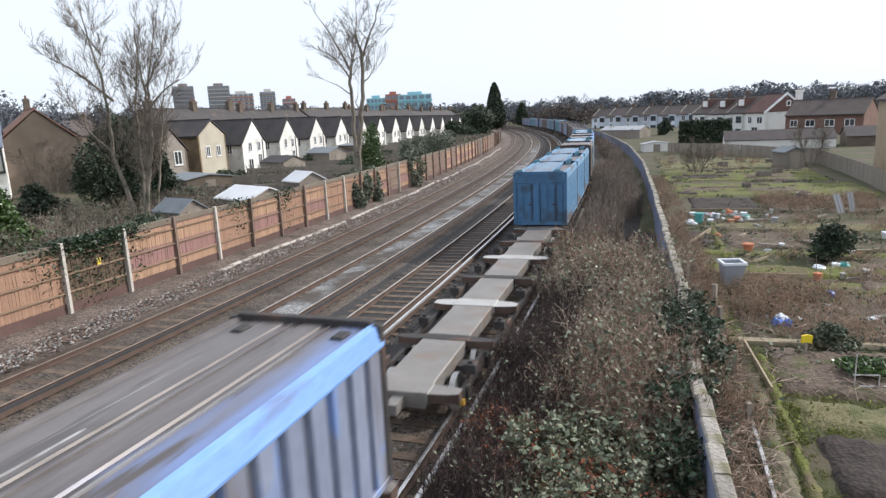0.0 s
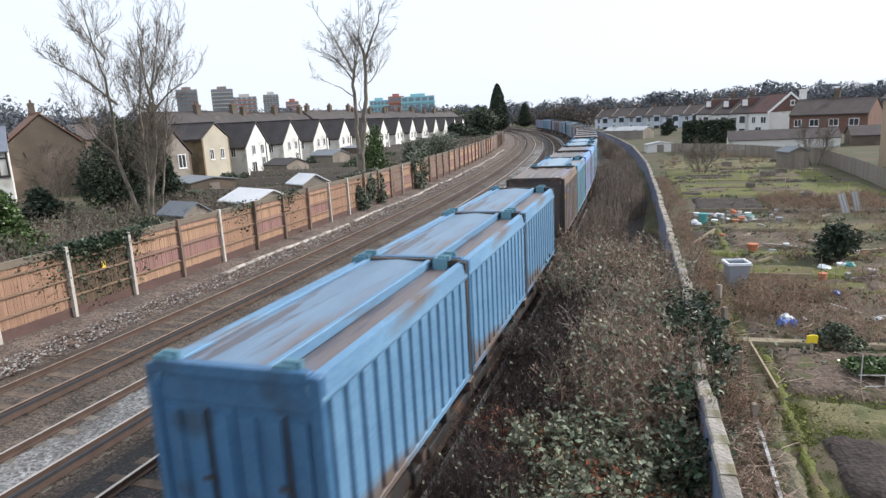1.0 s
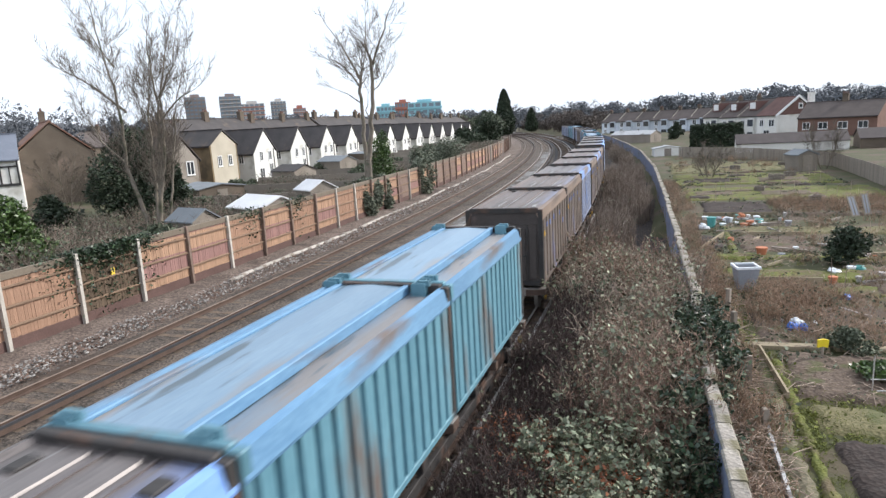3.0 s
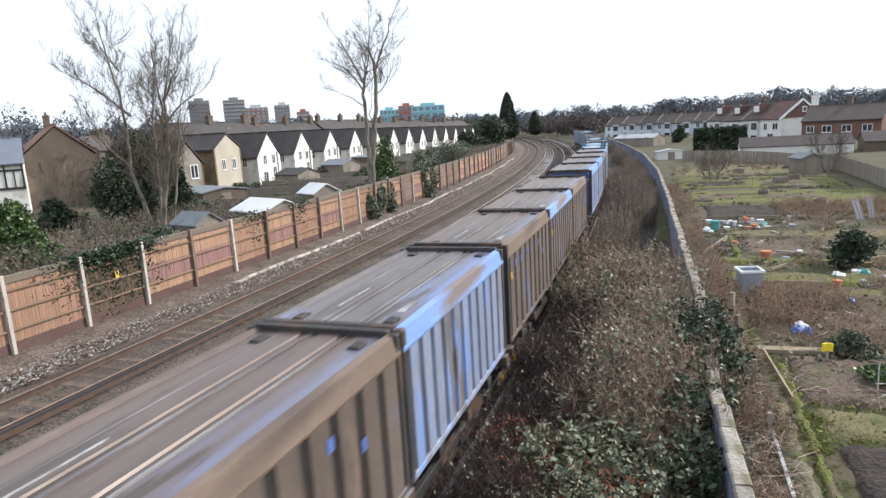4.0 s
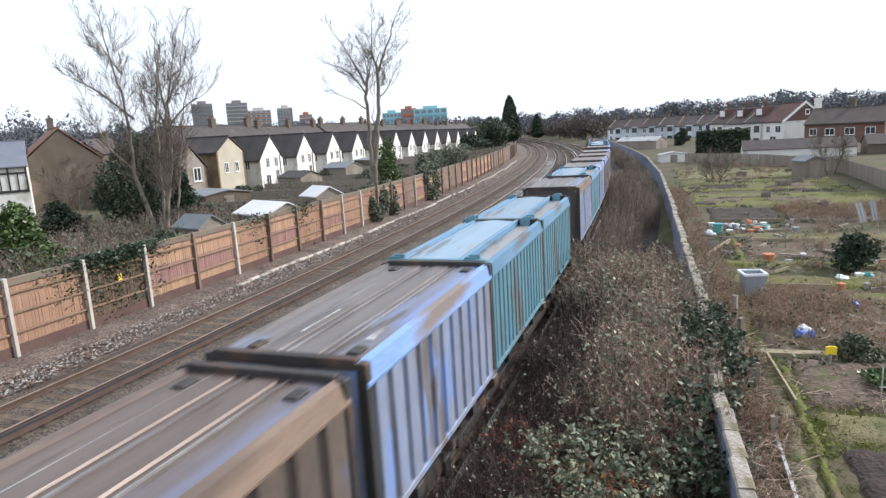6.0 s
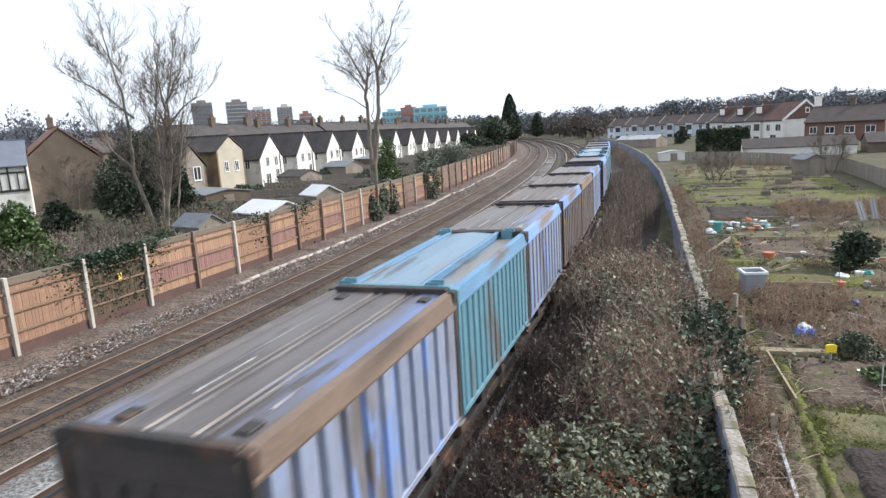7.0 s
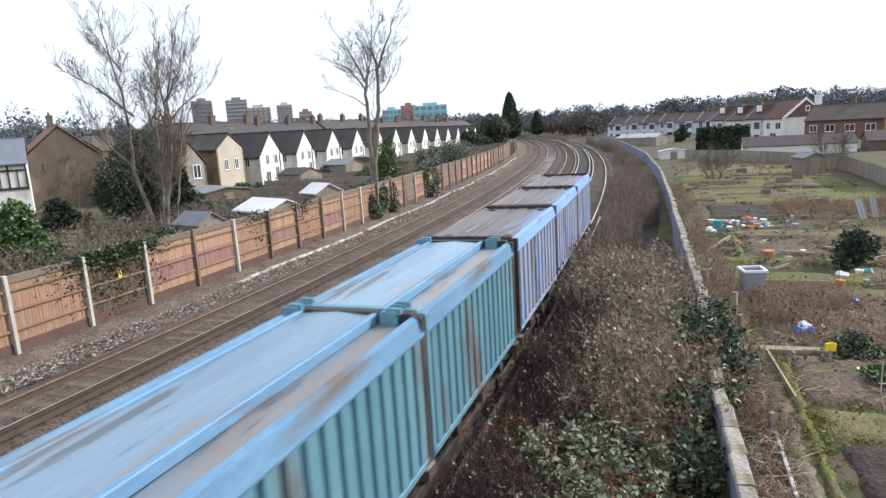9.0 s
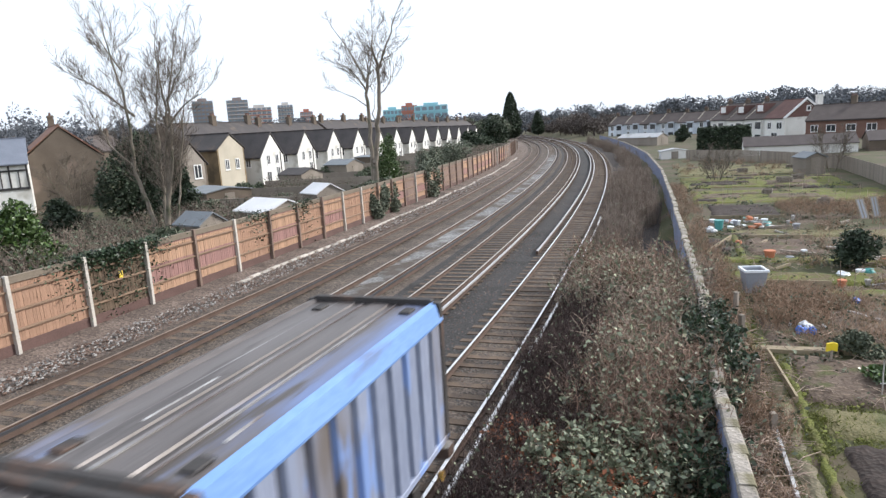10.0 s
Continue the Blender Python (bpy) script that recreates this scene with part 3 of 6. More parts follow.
gravel_me = Solid().box(-0.03, 0.03, -BAY / 2 + 0.06, BAY / 2 - 0.06, -0.2, 0.42, 0, 0.01).mesh("gravel_board", M_GRAVEL_BOARD)
rail_me = [Solid().box(0.012, 0.085, -BAY / 2 + 0.05, BAY / 2 - 0.05, z, z + 0.075, 0, 0.01).mesh("fence_rail", m) for z, m in ((0.78, M_FENCE_RAIL), (1.42, M_FENCE_RAIL), (2.06, M_FENCE_RAIL))]
cap_me = Solid().box(-0.04, 0.06, -BAY / 2 + 0.05, BAY / 2 - 0.05, 2.33, 2.58, 0, 0.01).mesh("fence_cap", M_FENCE_TOP)
rng = random.Random(4)
for k in range(-3, 46):
    s = 17.0 + k * BAY
    lean = Matrix.Rotation(rng.uniform(-0.02, 0.02), 4, "Y")
    part("fence_post", post_me if k < 2 or rng.random() < 0.3 else post_dark, fence, on_line(s, FENCE_OFF + 0.06) @ lean)
    m = on_line(s + BAY / 2, FENCE_OFF)
    red = 2 if k == 0 else 1 if k in (1, 2, 4, 6) or (k > 8 and rng.random() < 0.55) else 0
    part("gravel_board", gravel_me, fence, m)
    for r in rail_me:
        part("fence_rail", r, fence, m)
    part("fence_cap", cap_me, fence, m)
    if -3 <= k < 9:
        for i in range(23):
            y = -BAY / 2 + 0.12 + i * (BAY - 0.24) / 22
            part("board", board_me[red], fence, m @ Matrix.Translation((rng.uniform(-0.006, 0.006), y, rng.uniform(-0.015, 0.015))) @ Matrix.Rotation(0.05, 4, "Z"))
    else:
        sheet = Solid()
        for i in range(23):
            y = -BAY / 2 + 0.12 + i * (BAY - 0.24) / 22
            sheet.box(-0.011, 0.011, y - 0.061, y + 0.061, 0.42, 2.55 + rng.uniform(-0.015, 0.015))
        tagged(part("far_boards", sheet.mesh("far_boards", M_FENCE_RED if red else M_FENCE_FAR), fence, m), kind="stuff")

part("fence_tag", Solid().box(0.06, 0.075, -0.09, 0.09, 1.5, 1.75).mesh("fence_tag", surface("yellow_tag", (0.75, 0.52, 0.05), (0.85, 0.62, 0.1), 2, 0.5)), fence, on_line(18.6, FENCE_OFF), "small yellow sign")
# pale cable trough and rubble along the fence foot
M_TROUGH = surface("pale_trough", (0.34, 0.31, 0.28), (0.58, 0.55, 0.51), 2.0, 0.9, 0, 0.5, 20, (0.18, 0.14, 0.11), 1.2, 0.56, vary=0.25)
trough = tagged(new("cable_trough"), "broken pale concrete cable trough beside the line", "cable trough", kind="structure")
lid = Solid().box(-0.08, 0.08, -0.47, 0.47, -0.1, 0.06, 0, 0.02).mesh("trough_lid", M_TROUGH)
rng = random.Random(15)
for k in range(105):
    s = 23.5 + k * 0.9
    if rng.random() < 0.93:
        part("trough_lid", lid, trough, on_line(s, -13.55 + 0.12 * math.sin(s * 0.4) + rng.uniform(-0.025, 0.025), -0.03 + rng.uniform(-0.03, 0.02)) @ Matrix.Rotation(rng.gauss(0, 0.04), 4, "Z") @ Matrix.Rotation(rng.gauss(0, 0.06), 4, "Y"))


def stones(name, label, n, s0, s1, o0, o1, z, low, high, mats, seed):
    """Loose stones, each an uneven six-faced lump, on a stretch of the line."""
    rng = random.Random(seed)
    st = Solid()
    for _ in range(n):
        c = line_at(s0 + (s1 - s0) * rng.random() ** 1.6, rng.uniform(o0, o1), z)
        r = rng.uniform(low, high)
        i = len(st.v)
        m = rng.randrange(len(mats))
        st.v += [tuple(c + Vector((d[0] * r * rng.uniform(0.6, 1.3), d[1] * r * rng.uniform(0.6, 1.3), d[2] * r * rng.uniform(0.5, 1.0)))) for d in ((1, 0, 0), (0, 1, 0), (-1, 0, 0), (0, -1, 0), (0.2, 0.1, 0.9), (0, 0, -0.8))]
        for a, b in ((0, 1), (1, 2), (2, 3), (3, 0)):
            st.f += [(i + a, i + b, i + 4), (i + b, i + a, i + 5)]
            st.m += [m, m]
    tagged(new(name, st.mesh(name, *mats)), label, "stones", kind="stuff")


M_STONE = [surface("stone_" + t, a, b, 3, 0.95, 0, 0.3, 30, island=0.35) for t, a, b in (("grey", (0.09, 0.085, 0.08), (0.16, 0.15, 0.145)), ("pale", (0.25, 0.235, 0.22), (0.38, 0.36, 0.34)), ("brown", (0.10, 0.065, 0.05), (0.19, 0.13, 0.105)))]
stones("ballast_stones", "loose grey and brown ballast stones", 30000, 8, 75, -12.6, 1.9, -0.2, 0.025, 0.06, [M_STONE[0], M_STONE[0], M_STONE[2]], 51)
stones("rubble", "brick rubble and stones along the fence foot", 10000, 10, 80, -14.7, -12.3, -0.06, 0.02, 0.075, [M_STONE[2], M_STONE[2], M_STONE[0], M_STONE[1], M_STONE[1]], 52)

# ---- boundary wall of the allotments ----
WALL = ((1.05, 4.0), (1.0, 9.1), (0.8, 12.3), (0.75, 19.6), (0.4, 27.4), (-0.2, 42.0), (-1.3, 63.7), (-3.6, 90.0), (-6.9, 113.4), (-12.0, 145.0), (-20.0, 185.0))
M_WALL = surface("blue_grey_render", (0.15, 0.18, 0.29), (0.25, 0.285, 0.40), 1.0, 0.9, 0, 0.4, 20, (0.14, 0.13, 0.12), 0.8)
M_COPING = surface("pale_coping", (0.20, 0.18, 0.16), (0.47, 0.43, 0.38), 1.2, 0.9, 0, 0.6, 12, (0.15, 0.135, 0.085), 1.6, 0.5, vary=0.2, grit=True)


def wall_x(y):
    return float(np.interp(y, [b for a, b in WALL], [a for a, b in WALL]))


w = Solid()
ys = list(np.arange(4, 186, 2.0))
for a, b in zip(ys, ys[1:]):
    xa, xb = wall_x(a), wall_x(b)
    for sx, flip in ((-0.1, True), (0.1, False)):
        q = [(xa + sx, a, -1.0), (xb + sx, b, -1.0), (xb + sx, b, 1.12), (xa + sx, a, 1.12)]
        w.poly(q[::-1] if flip else q)
    w.poly([(xa - 0.1, a, 1.12), (xa + 0.1, a, 1.12), (xb + 0.1, b, 1.12), (xb - 0.1, b, 1.12)])
bwall = tagged(new("boundary_wall", w.mesh("boundary_wall", M_WALL)), "blue-grey boundary wall with pale worn coping stones", "wall", kind="structure")
cop = Solid().box(-0.13, 0.13, -0.44, 0.44, 0, 0.11, 0, 0.03).mesh("coping_stone", M_COPING)
rng = random.Random(8)
for k in range(200):
    y = 4.2 + k * 0.9
    d = math.atan2(wall_x(y + 0.5) - wall_x(y - 0.5), 1.0)
    part("coping_stone", cop, bwall, Matrix.Translation((wall_x(y) + rng.uniform(-0.03, 0.03), y, 1.12 + rng.uniform(-0.02, 0.03))) @ Matrix.Rotation(-d + rng.uniform(-0.04, 0.04), 4, "Z") @ Matrix.Rotation(rng.gauss(0, 0.03), 4, "Y"))

# ---- houses ----
M_BRICK = surface("brown_brick", (0.085, 0.066, 0.05), (0.17, 0.135, 0.105), 0.5, 0.9, 0, 0.3, 14, (0.20, 0.15, 0.12), 0.35, 0.56)
# tan-brown brick with darker patches, for the first rear wing
M_BRICK_TAN = surface("brown_stock_brick", (0.15, 0.105, 0.06), (0.25, 0.185, 0.11), 0.5, 0.9, 0, 0.3, 14, (0.11, 0.085, 0.055), 0.5)
M_BRICK_RED = surface("red_brick", (0.15, 0.08, 0.062), (0.23, 0.135, 0.105), 0.8, 0.9, 0, 0.3, 14)
M_RENDER = surface("white_render", (0.66, 0.65, 0.62), (0.82, 0.81, 0.78), 0.6, 0.9, 0, 0.2, 20, (0.5, 0.48, 0.43), 0.4, 0.6, vary=0.08)
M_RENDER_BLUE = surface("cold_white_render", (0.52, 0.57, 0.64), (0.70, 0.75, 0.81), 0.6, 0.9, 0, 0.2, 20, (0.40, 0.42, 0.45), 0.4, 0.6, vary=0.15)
M_GABLE_GREY = surface("grey_cream_render", (0.24, 0.21, 0.18), (0.36, 0.32, 0.28), 0.6, 0.9, 0, 0.2, 20, (0.2, 0.17, 0.14), 0.5)
M_CREAM = surface("cream_render", (0.40, 0.36, 0.29), (0.56, 0.51, 0.42), 0.6, 0.9, 0, 0.2, 20, (0.42, 0.38, 0.3), 0.4, 0.6)
M_TAN = surface("tan_brick", (0.33, 0.25, 0.17), (0.45, 0.35, 0.25), 0.6, 0.9, 0, 0.3, 14)
M_SLATE = surface("dark_slate", (0.032, 0.029, 0.030), (0.08, 0.07, 0.069), 0.7, 0.75, 0, 0.4, 10, (0.12, 0.09, 0.07), 0.5, 0.58, vary=0.2)
M_SLATE_BLUE = surface("blue_slate", (0.12, 0.14, 0.18), (0.2, 0.22, 0.27), 0.7, 0.6, 0, 0.4, 10)
M_TILE_RED = surface("red_tile", (0.17, 0.08, 0.055), (0.27, 0.14, 0.095), 0.7, 0.85, 0, 0.4, 10, (0.2, 0.13, 0.1), 0.5)
M_TILE_DARK = surface("plum_tile", (0.10, 0.052, 0.046), (0.17, 0.095, 0.082), 0.7, 0.85, 0, 0.4, 10, vary=0.2)
M_TILE_BROWN = surface("brown_tile", (0.06, 0.048, 0.044), (0.115, 0.092, 0.085), 0.7, 0.85, 0, 0.4, 10, vary=0.2)
M_FRAME = surface("white_frame", (0.72, 0.72, 0.72), (0.85, 0.85, 0.85), 2, 0.4, 0, 0.05, 20)
M_BLACKWOOD = surface("black_timber", (0.02, 0.02, 0.022), (0.05, 0.045, 0.045), 2, 0.7, 0, 0.2, 20)
M_GLASS = surface("dark_window_glass", (0.03, 0.035, 0.04), (0.05, 0.055, 0.065), 0.6, 0.12, 0, 0.0, 5, spec=0.8)
M_FELT = surface("grey_roof_felt", (0.14, 0.16, 0.18), (0.24, 0.26, 0.28), 0.7, 0.8, 0, 0.3, 16)
M_SHEET = surface("pale_roof_sheet", (0.6, 0.61, 0.63), (0.8, 0.8, 0.82), 0.8, 0.5, 0, 0.1, 16)
M_SHEET_GREY = surface("grey_roof_sheet", (0.30, 0.31, 0.33), (0.48, 0.49, 0.51), 0.8, 0.6, 0, 0.1, 16, (0.2, 0.2, 0.19), 0.6)
M_WOOD = surface("grey_timber", (0.20, 0.17, 0.14), (0.33, 0.29, 0.25), 0.7, 0.9, 0, 0.3, 20, vary=0.15, stretch=(1, 1, 0.3))


def window_parts(house, face, u, z, w, h, hx, hy):
    """A framed window proud of the wall. face: E, W, N or S; u along it."""
    m = {"S": Matrix.Translation((u, -hy, z)), "N": Matrix.Translation((u, hy, z)) @ Matrix.Rotation(math.pi, 4, "Z"),
         "E": Matrix.Translation((hx, u, z)) @ Matrix.Rotation(math.pi / 2, 4, "Z"), "W": Matrix.Translation((-hx, u, z)) @ Matrix.Rotation(-math.pi / 2, 4, "Z")}[face]
    f = Solid()
    b = 0.09
    f.box(-w / 2, w / 2, -0.07, 0.02, 0, b).box(-w / 2, w / 2, -0.07, 0.02, h - b, h).box(-w / 2, -w / 2 + b, -0.07, 0.02, b, h - b).box(w / 2 - b, w / 2, -0.07, 0.02, b, h - b)
    f.box(-0.04, 0.04, -0.06, 0.02, b, h - b)
    win = part("window", f.mesh("window", M_FRAME), house, m, "white-framed window")
    part("pane", Solid().box(-w / 2 + b, w / 2 - b, -0.03, 0.015, b, h - b).mesh("pane", M_GLASS), win)
    part("sill", Solid().box(-w / 2 - 0.06, w / 2 + 0.06, -0.12, 0.02, -0.07, 0).mesh("sill", M_FRAME), win)


def house(name, label, at, w, d, eave, ridge, wall, roof, windows=(), chimneys=(), gable_wall=None, group="", hang=0.25, door=None):
    """Walls w by d with gables at -y and +y under a ridge along y; origin on the ground at the middle."""
    ob = tagged(new(name), label, "house", group)
    ob.matrix_world = at
    hx, hy = w / 2, d / 2
    t = 0.25
    for sx in (-1, 1):
        a, b = sorted((sx * hx, sx * (hx - t)))
        part("wall", Solid().box(a, b, -hy, hy, -1.5, eave).mesh("wall", wall), ob)
    for sy in (-1, 1):
        a, b = sorted((sy * hy, sy * (hy - t)))
        part("gable_wall", Solid().prism([(-hx + t, -1.5), (hx - t, -1.5), (hx - t, eave), (0, ridge - 0.12), (-hx + t, eave)], a, b).mesh("gable_wall", gable_wall or wall), ob)
    r = Solid()
    k = (ridge - eave) / hx
    q = 0.14
    r.prism([(-hx - hang, eave - k * hang), (0, ridge), (hx + hang, eave - k * hang), (hx + hang, eave - k * hang + q), (0, ridge + q * 1.2), (-hx - hang, eave - k * hang + q)], -hy - 0.12, hy + 0.12)
    part("roof", r.mesh("roof", roof), ob)
    part("ridge_tiles", Solid().box(-0.12, 0.12, -hy - 0.12, hy + 0.12, ridge + q * 0.9, ridge + q * 1.2 + 0.07).mesh("ridge_tiles", roof), ob)
    for face, u, z, ww, hh in windows:
        window_parts(ob, face, u, z, ww, hh, hx, hy)
    for x, y, top in chimneys:
        c = part("chimney", Solid().box(x - 0.3, x + 0.3, y - 0.45, y + 0.45, eave, top).box(x - 0.36, x + 0.36, y - 0.51, y + 0.51, top - 0.25, top - 0.08).mesh("chimney", M_BRICK), ob, label="brick chimney stack")
        for dy in (-0.3, 0.05, 0.36):
            part("chimney_pot", Solid().rod((x, y + dy, top), (x, y + dy, top + 0.35), 0.1, 0.08, 8).mesh("chimney_pot", M_BRICK_RED), c)
    for sx in (-1, 1):
        part("gutter", Solid().box(sx * (hx + hang) - 0.06, sx * (hx + hang) + 0.06, -hy, hy, eave - k * hang - 0.06, eave - k * hang + 0.03).mesh("gutter", M_BLACKWOOD), ob)
    if door:
        window_parts(ob, door, 0.8, 0.05, 0.95, 2.05, hx, hy)
    return ob


M_GARAGE = surface("garage_roof", (0.045, 0.036, 0.037), (0.09, 0.075, 0.073), 0.7, 0.85, 0, 0.3, 12)


def facing(x, y, degrees, z=0.0):
    return Matrix.Translation((x, y, z)) @ Matrix.Rotation(radians(degrees), 4, "Z")


# the terrace whose rear wings face the line: each wing is a narrow gabled house on the row's main block
ROW_X = -52.0
WING_WINDOWS = (("S", -1.0, 2.6, 0.8, 1.3), ("S", 1.0, 2.6, 0.8, 1.3), ("S", -1.1, 0.3, 1.1, 1.4), ("S", 1.1, 0.3, 0.9, 1.9))
house("terrace_house", "brown brick rear wing with a cream gable, end of the row", facing(ROW_X - 4.5, 67.8, 90), 5.2, 9.0, 5.2, 6.9, M_BRICK_TAN, M_SLATE,
      windows=WING_WINDOWS[:2], chimneys=((0.6, 3.6, 8.2),), group="terraced houses beside the line", gable_wall=M_CREAM)
wing = house("terrace_house", "white rendered rear wing with slate gable roof, in a row", facing(ROW_X - 4.5, 76.5, 90), 5.4, 9.0, 3.8, 6.75, M_RENDER, M_SLATE,
             windows=WING_WINDOWS + (("W", 1.5, 2.4, 0.8, 1.2), ("W", -2.5, 2.4, 0.8, 1.2)), chimneys=((0.0, 3.6, 7.5),), group="terraced houses beside the line", gable_wall=M_RENDER)
part("downpipe", Solid().rod((1.9, -4.56, -0.2), (1.9, -4.56, 4.2), 0.06).mesh("downpipe", M_BLACKWOOD), wing, label="black downpipe")
for k in range(1, 13):
    y = 76.5 + 8.7 * k
    copy_thing(wing, facing(ROW_X - 4.5 - 0.03 * max(0, y - 110), y, 90 + turn_at(y) * 20, -max(0.0, (y - 92) * 0.012)))
for i in range(7):
    y0 = 66 + i * 19.0
    house("terrace_block", "long brick terrace with dark slate roof and chimneys", facing(-60.6 - 0.03 * max(0, y0 - 110), y0 + 9.2, 0, -max(0.0, (y0 - 92) * 0.012) - 0.35 * (i % 2)), 7.6, 18.3, 5.7, 8.5, M_BRICK, M_SLATE,
          windows=(("S", -1.5, 2.9, 0.9, 1.4), ("S", 1.5, 2.9, 0.9, 1.4)), chimneys=((0.3, -8.2, 9.6), (0.3, 0.3, 9.6), (0.3, 8.2, 9.6)), group="terraced houses beside the line")
house("brick_house", "large brown brick house with bare gable and red tile roof", facing(-67.2, 56.4, 56), 7.6, 9.0, 5.6, 8.8, M_BRICK, M_TILE_RED,
      windows=(("E", 1.0, 3.0, 1.0, 1.3), ("E", -2.2, 3.0, 1.0, 1.3)), chimneys=((0.2, 3.4, 10.3),))
sky_l = part("skylight", Solid().box(-0.6, 0.6, -0.5, 0.5, 0, 0.1).mesh("skylight", M_FRAME), scene.objects["brick_house"], Matrix.Translation((2.3, 1.0, 7.5)) @ Matrix.Rotation(radians(36.5), 4, "Y"))
ht = house("timbered_house", "white house with black half-timbering and blue slate roof", facing(-68.0, 47.2, 140), 7.6, 9.5, 5.2, 7.6, M_RENDER, M_SLATE_BLUE,
           windows=(("W", -0.75, 3.1, 0.75, 1.0), ("W", 2.3, 3.1, 0.75, 1.0), ("W", 1.2, 0.4, 1.3, 1.5)), chimneys=((0.0, 4.0, 9.2),))
beam = Solid()
for k in range(7):
    y = -4.6 + k * 1.53
    beam.box(-3.87, -3.79, y - 0.08, y + 0.08, 2.7, 5.1).box(-3.865, -3.79, y + 0.7, y + 0.8, 2.8, 4.4)
beam.box(-3.88, -3.79, -4.7, 4.7, 2.55, 2.8).box(-3.88, -3.79, -4.7, 4.7, 4.4, 4.58)
part("timber_frame", beam.mesh("timber_frame", M_BLACKWOOD), ht, label="black timber framing")
house("brick_wing", "brown brick rear wing with a cream gable and white window", facing(-53.2, 58.2, 78), 3.8, 8.0, 4.0, 6.2, M_BRICK, M_TILE_BROWN,
      windows=(("S", 0.7, 2.3, 1.0, 1.5),), gable_wall=M_GABLE_GREY)

# garden sheds behind the fence
def shed(label, at, w, d, eave, ridge, wall, roof):
    ob = tagged(new("garden_shed"), label, "shed", "garden sheds")
    ob.matrix_world = at
    hx, hy = w / 2, d / 2
    part("body", Solid().prism([(-hx, -0.2), (hx, -0.2), (hx, eave), (0, ridge), (-hx, eave)], -hy, hy).mesh("body", wall), ob)
    for sx in (-1, 1):
        k = (ridge - eave) / hx
        a = [(0, ridge + 0.02), (sx * (hx + 0.15), eave - k * 0.15 + 0.02), (sx * (hx + 0.15), eave - k * 0.15 + 0.1), (0, ridge + 0.1)]
        part("roof_slope", Solid().prism(a[::-1] if sx > 0 else a, -hy - 0.12, hy + 0.12).mesh("roof_slope", roof), ob)
    part("door", Solid().box(-0.45, 0.45, -hy - 0.04, -hy, 0, min(1.9, eave)).mesh("door", M_WOOD), ob)
    return ob


shed("brown timber shed with grey felt roof behind the fence", facing(-25.6, 29.9, 75), 1.7, 2.3, 1.8, 2.35, M_WOOD, M_FELT)
shed("low garage with a pale sheet roof", facing(-24.0, 34.6, 66), 2.9, 3.7, 1.9, 2.5, M_WOOD, M_SHEET)
shed("low brown garage beside the gardens", facing(-38.0, 47.0, 62), 4.0, 5.0, 2.0, 2.3, M_BRICK, M_FELT)
shed("small garden shed with weathered roof", facing(-40.0, 64.0, 70), 3.0, 4.0, 2.0, 2.6, M_WOOD, M_SLATE)
shed("pale canopy roof in a back garden", facing(-25.4, 43.4, 60), 2.2, 2.3, 2.0, 2.6, M_WOOD, M_SHEET)
shed("dark felt-roofed shed in a back garden", facing(-42.0, 78.0, 70), 3.0, 4.4, 2.1, 2.7, M_WOOD, M_FELT)
shed("flat-roofed brick outhouse in a garden", facing(-44.0, 92.0, 70), 4.0, 5.0, 2.3, 2.5, M_BRICK, M_FELT)
rng = random.Random(21)
garden_wall = Solid().box(-9.5, 9.5, -0.05, 0.05, -0.3, 1.6, 0).mesh("garden_fence", M_WOOD)
for i, y in enumerate(range(44, 150, 9)):
    g = tagged(new("garden_fence", garden_wall), "grey timber fence between back gardens", "fence", "garden fences", kind="structure")
    g.matrix_world = facing(line_at(y, -26)[0], y, 6 + turn_at(y) * 57)

# ---- distant blocks and the town ----
# far glass and tower brick are coloured paler to stand in for haze
M_GLASS_HAZED = surface("hazed_far_glass", (0.16, 0.21, 0.25), (0.25, 0.31, 0.35), 0.3, 0.4, 0, 0, 2)
M_TOWER = surface("hazed_tower_brick", (0.25, 0.21, 0.2), (0.34, 0.29, 0.28), 0.05, 0.9, 0, 0, 0.5)
M_TOWER_PALE = surface("tower_concrete", (0.5, 0.47, 0.45), (0.64, 0.61, 0.58), 0.05, 0.9, 0, 0, 0.5)
M_TEAL_CLAD = surface("turquoise_cladding", (0.26, 0.53, 0.60), (0.36, 0.64, 0.70), 0.05, 0.6, 0, 0, 0.5)
M_RED_CLAD = surface("red_cladding", (0.42, 0.17, 0.12), (0.5, 0.22, 0.16), 0.05, 0.7, 0, 0, 0.5)


def tower(label, x, y, w, d, top, wall, band, storeys, base=0.0):
    ob = tagged(new("tower_block"), label, "tower block", "distant town buildings")
    ob.matrix_world = facing(x, y, math.degrees(math.atan2(-x, y)))
    part("core", Solid().box(-w / 2, w / 2, -d / 2, d / 2, base - 10, top).mesh("core", wall), ob)
    h = (top - base) / storeys
    for k in range(storeys):
        z = base + k * h
        for i in range(5):
            xx = -w / 2 + (i + 0.5) * w / 5
            part("window", Solid().box(xx - w * 0.07, xx + w * 0.07, -d / 2 - 0.15, -d / 2 + 0.1, z + h * 0.3, z + h * 0.8).mesh("window", M_GLASS_HAZED), ob)
        part("balcony", Solid().box(-w * 0.52, w * 0.52, -d / 2 - 0.8, -d / 2, z, z + h * 0.22).mesh("balcony", band), ob)
    part("roof_plant", Solid().box(-w * 0.22, w * 0.22, -d * 0.25, d * 0.25, top, top + 2.5).mesh("roof_plant", wall), ob)


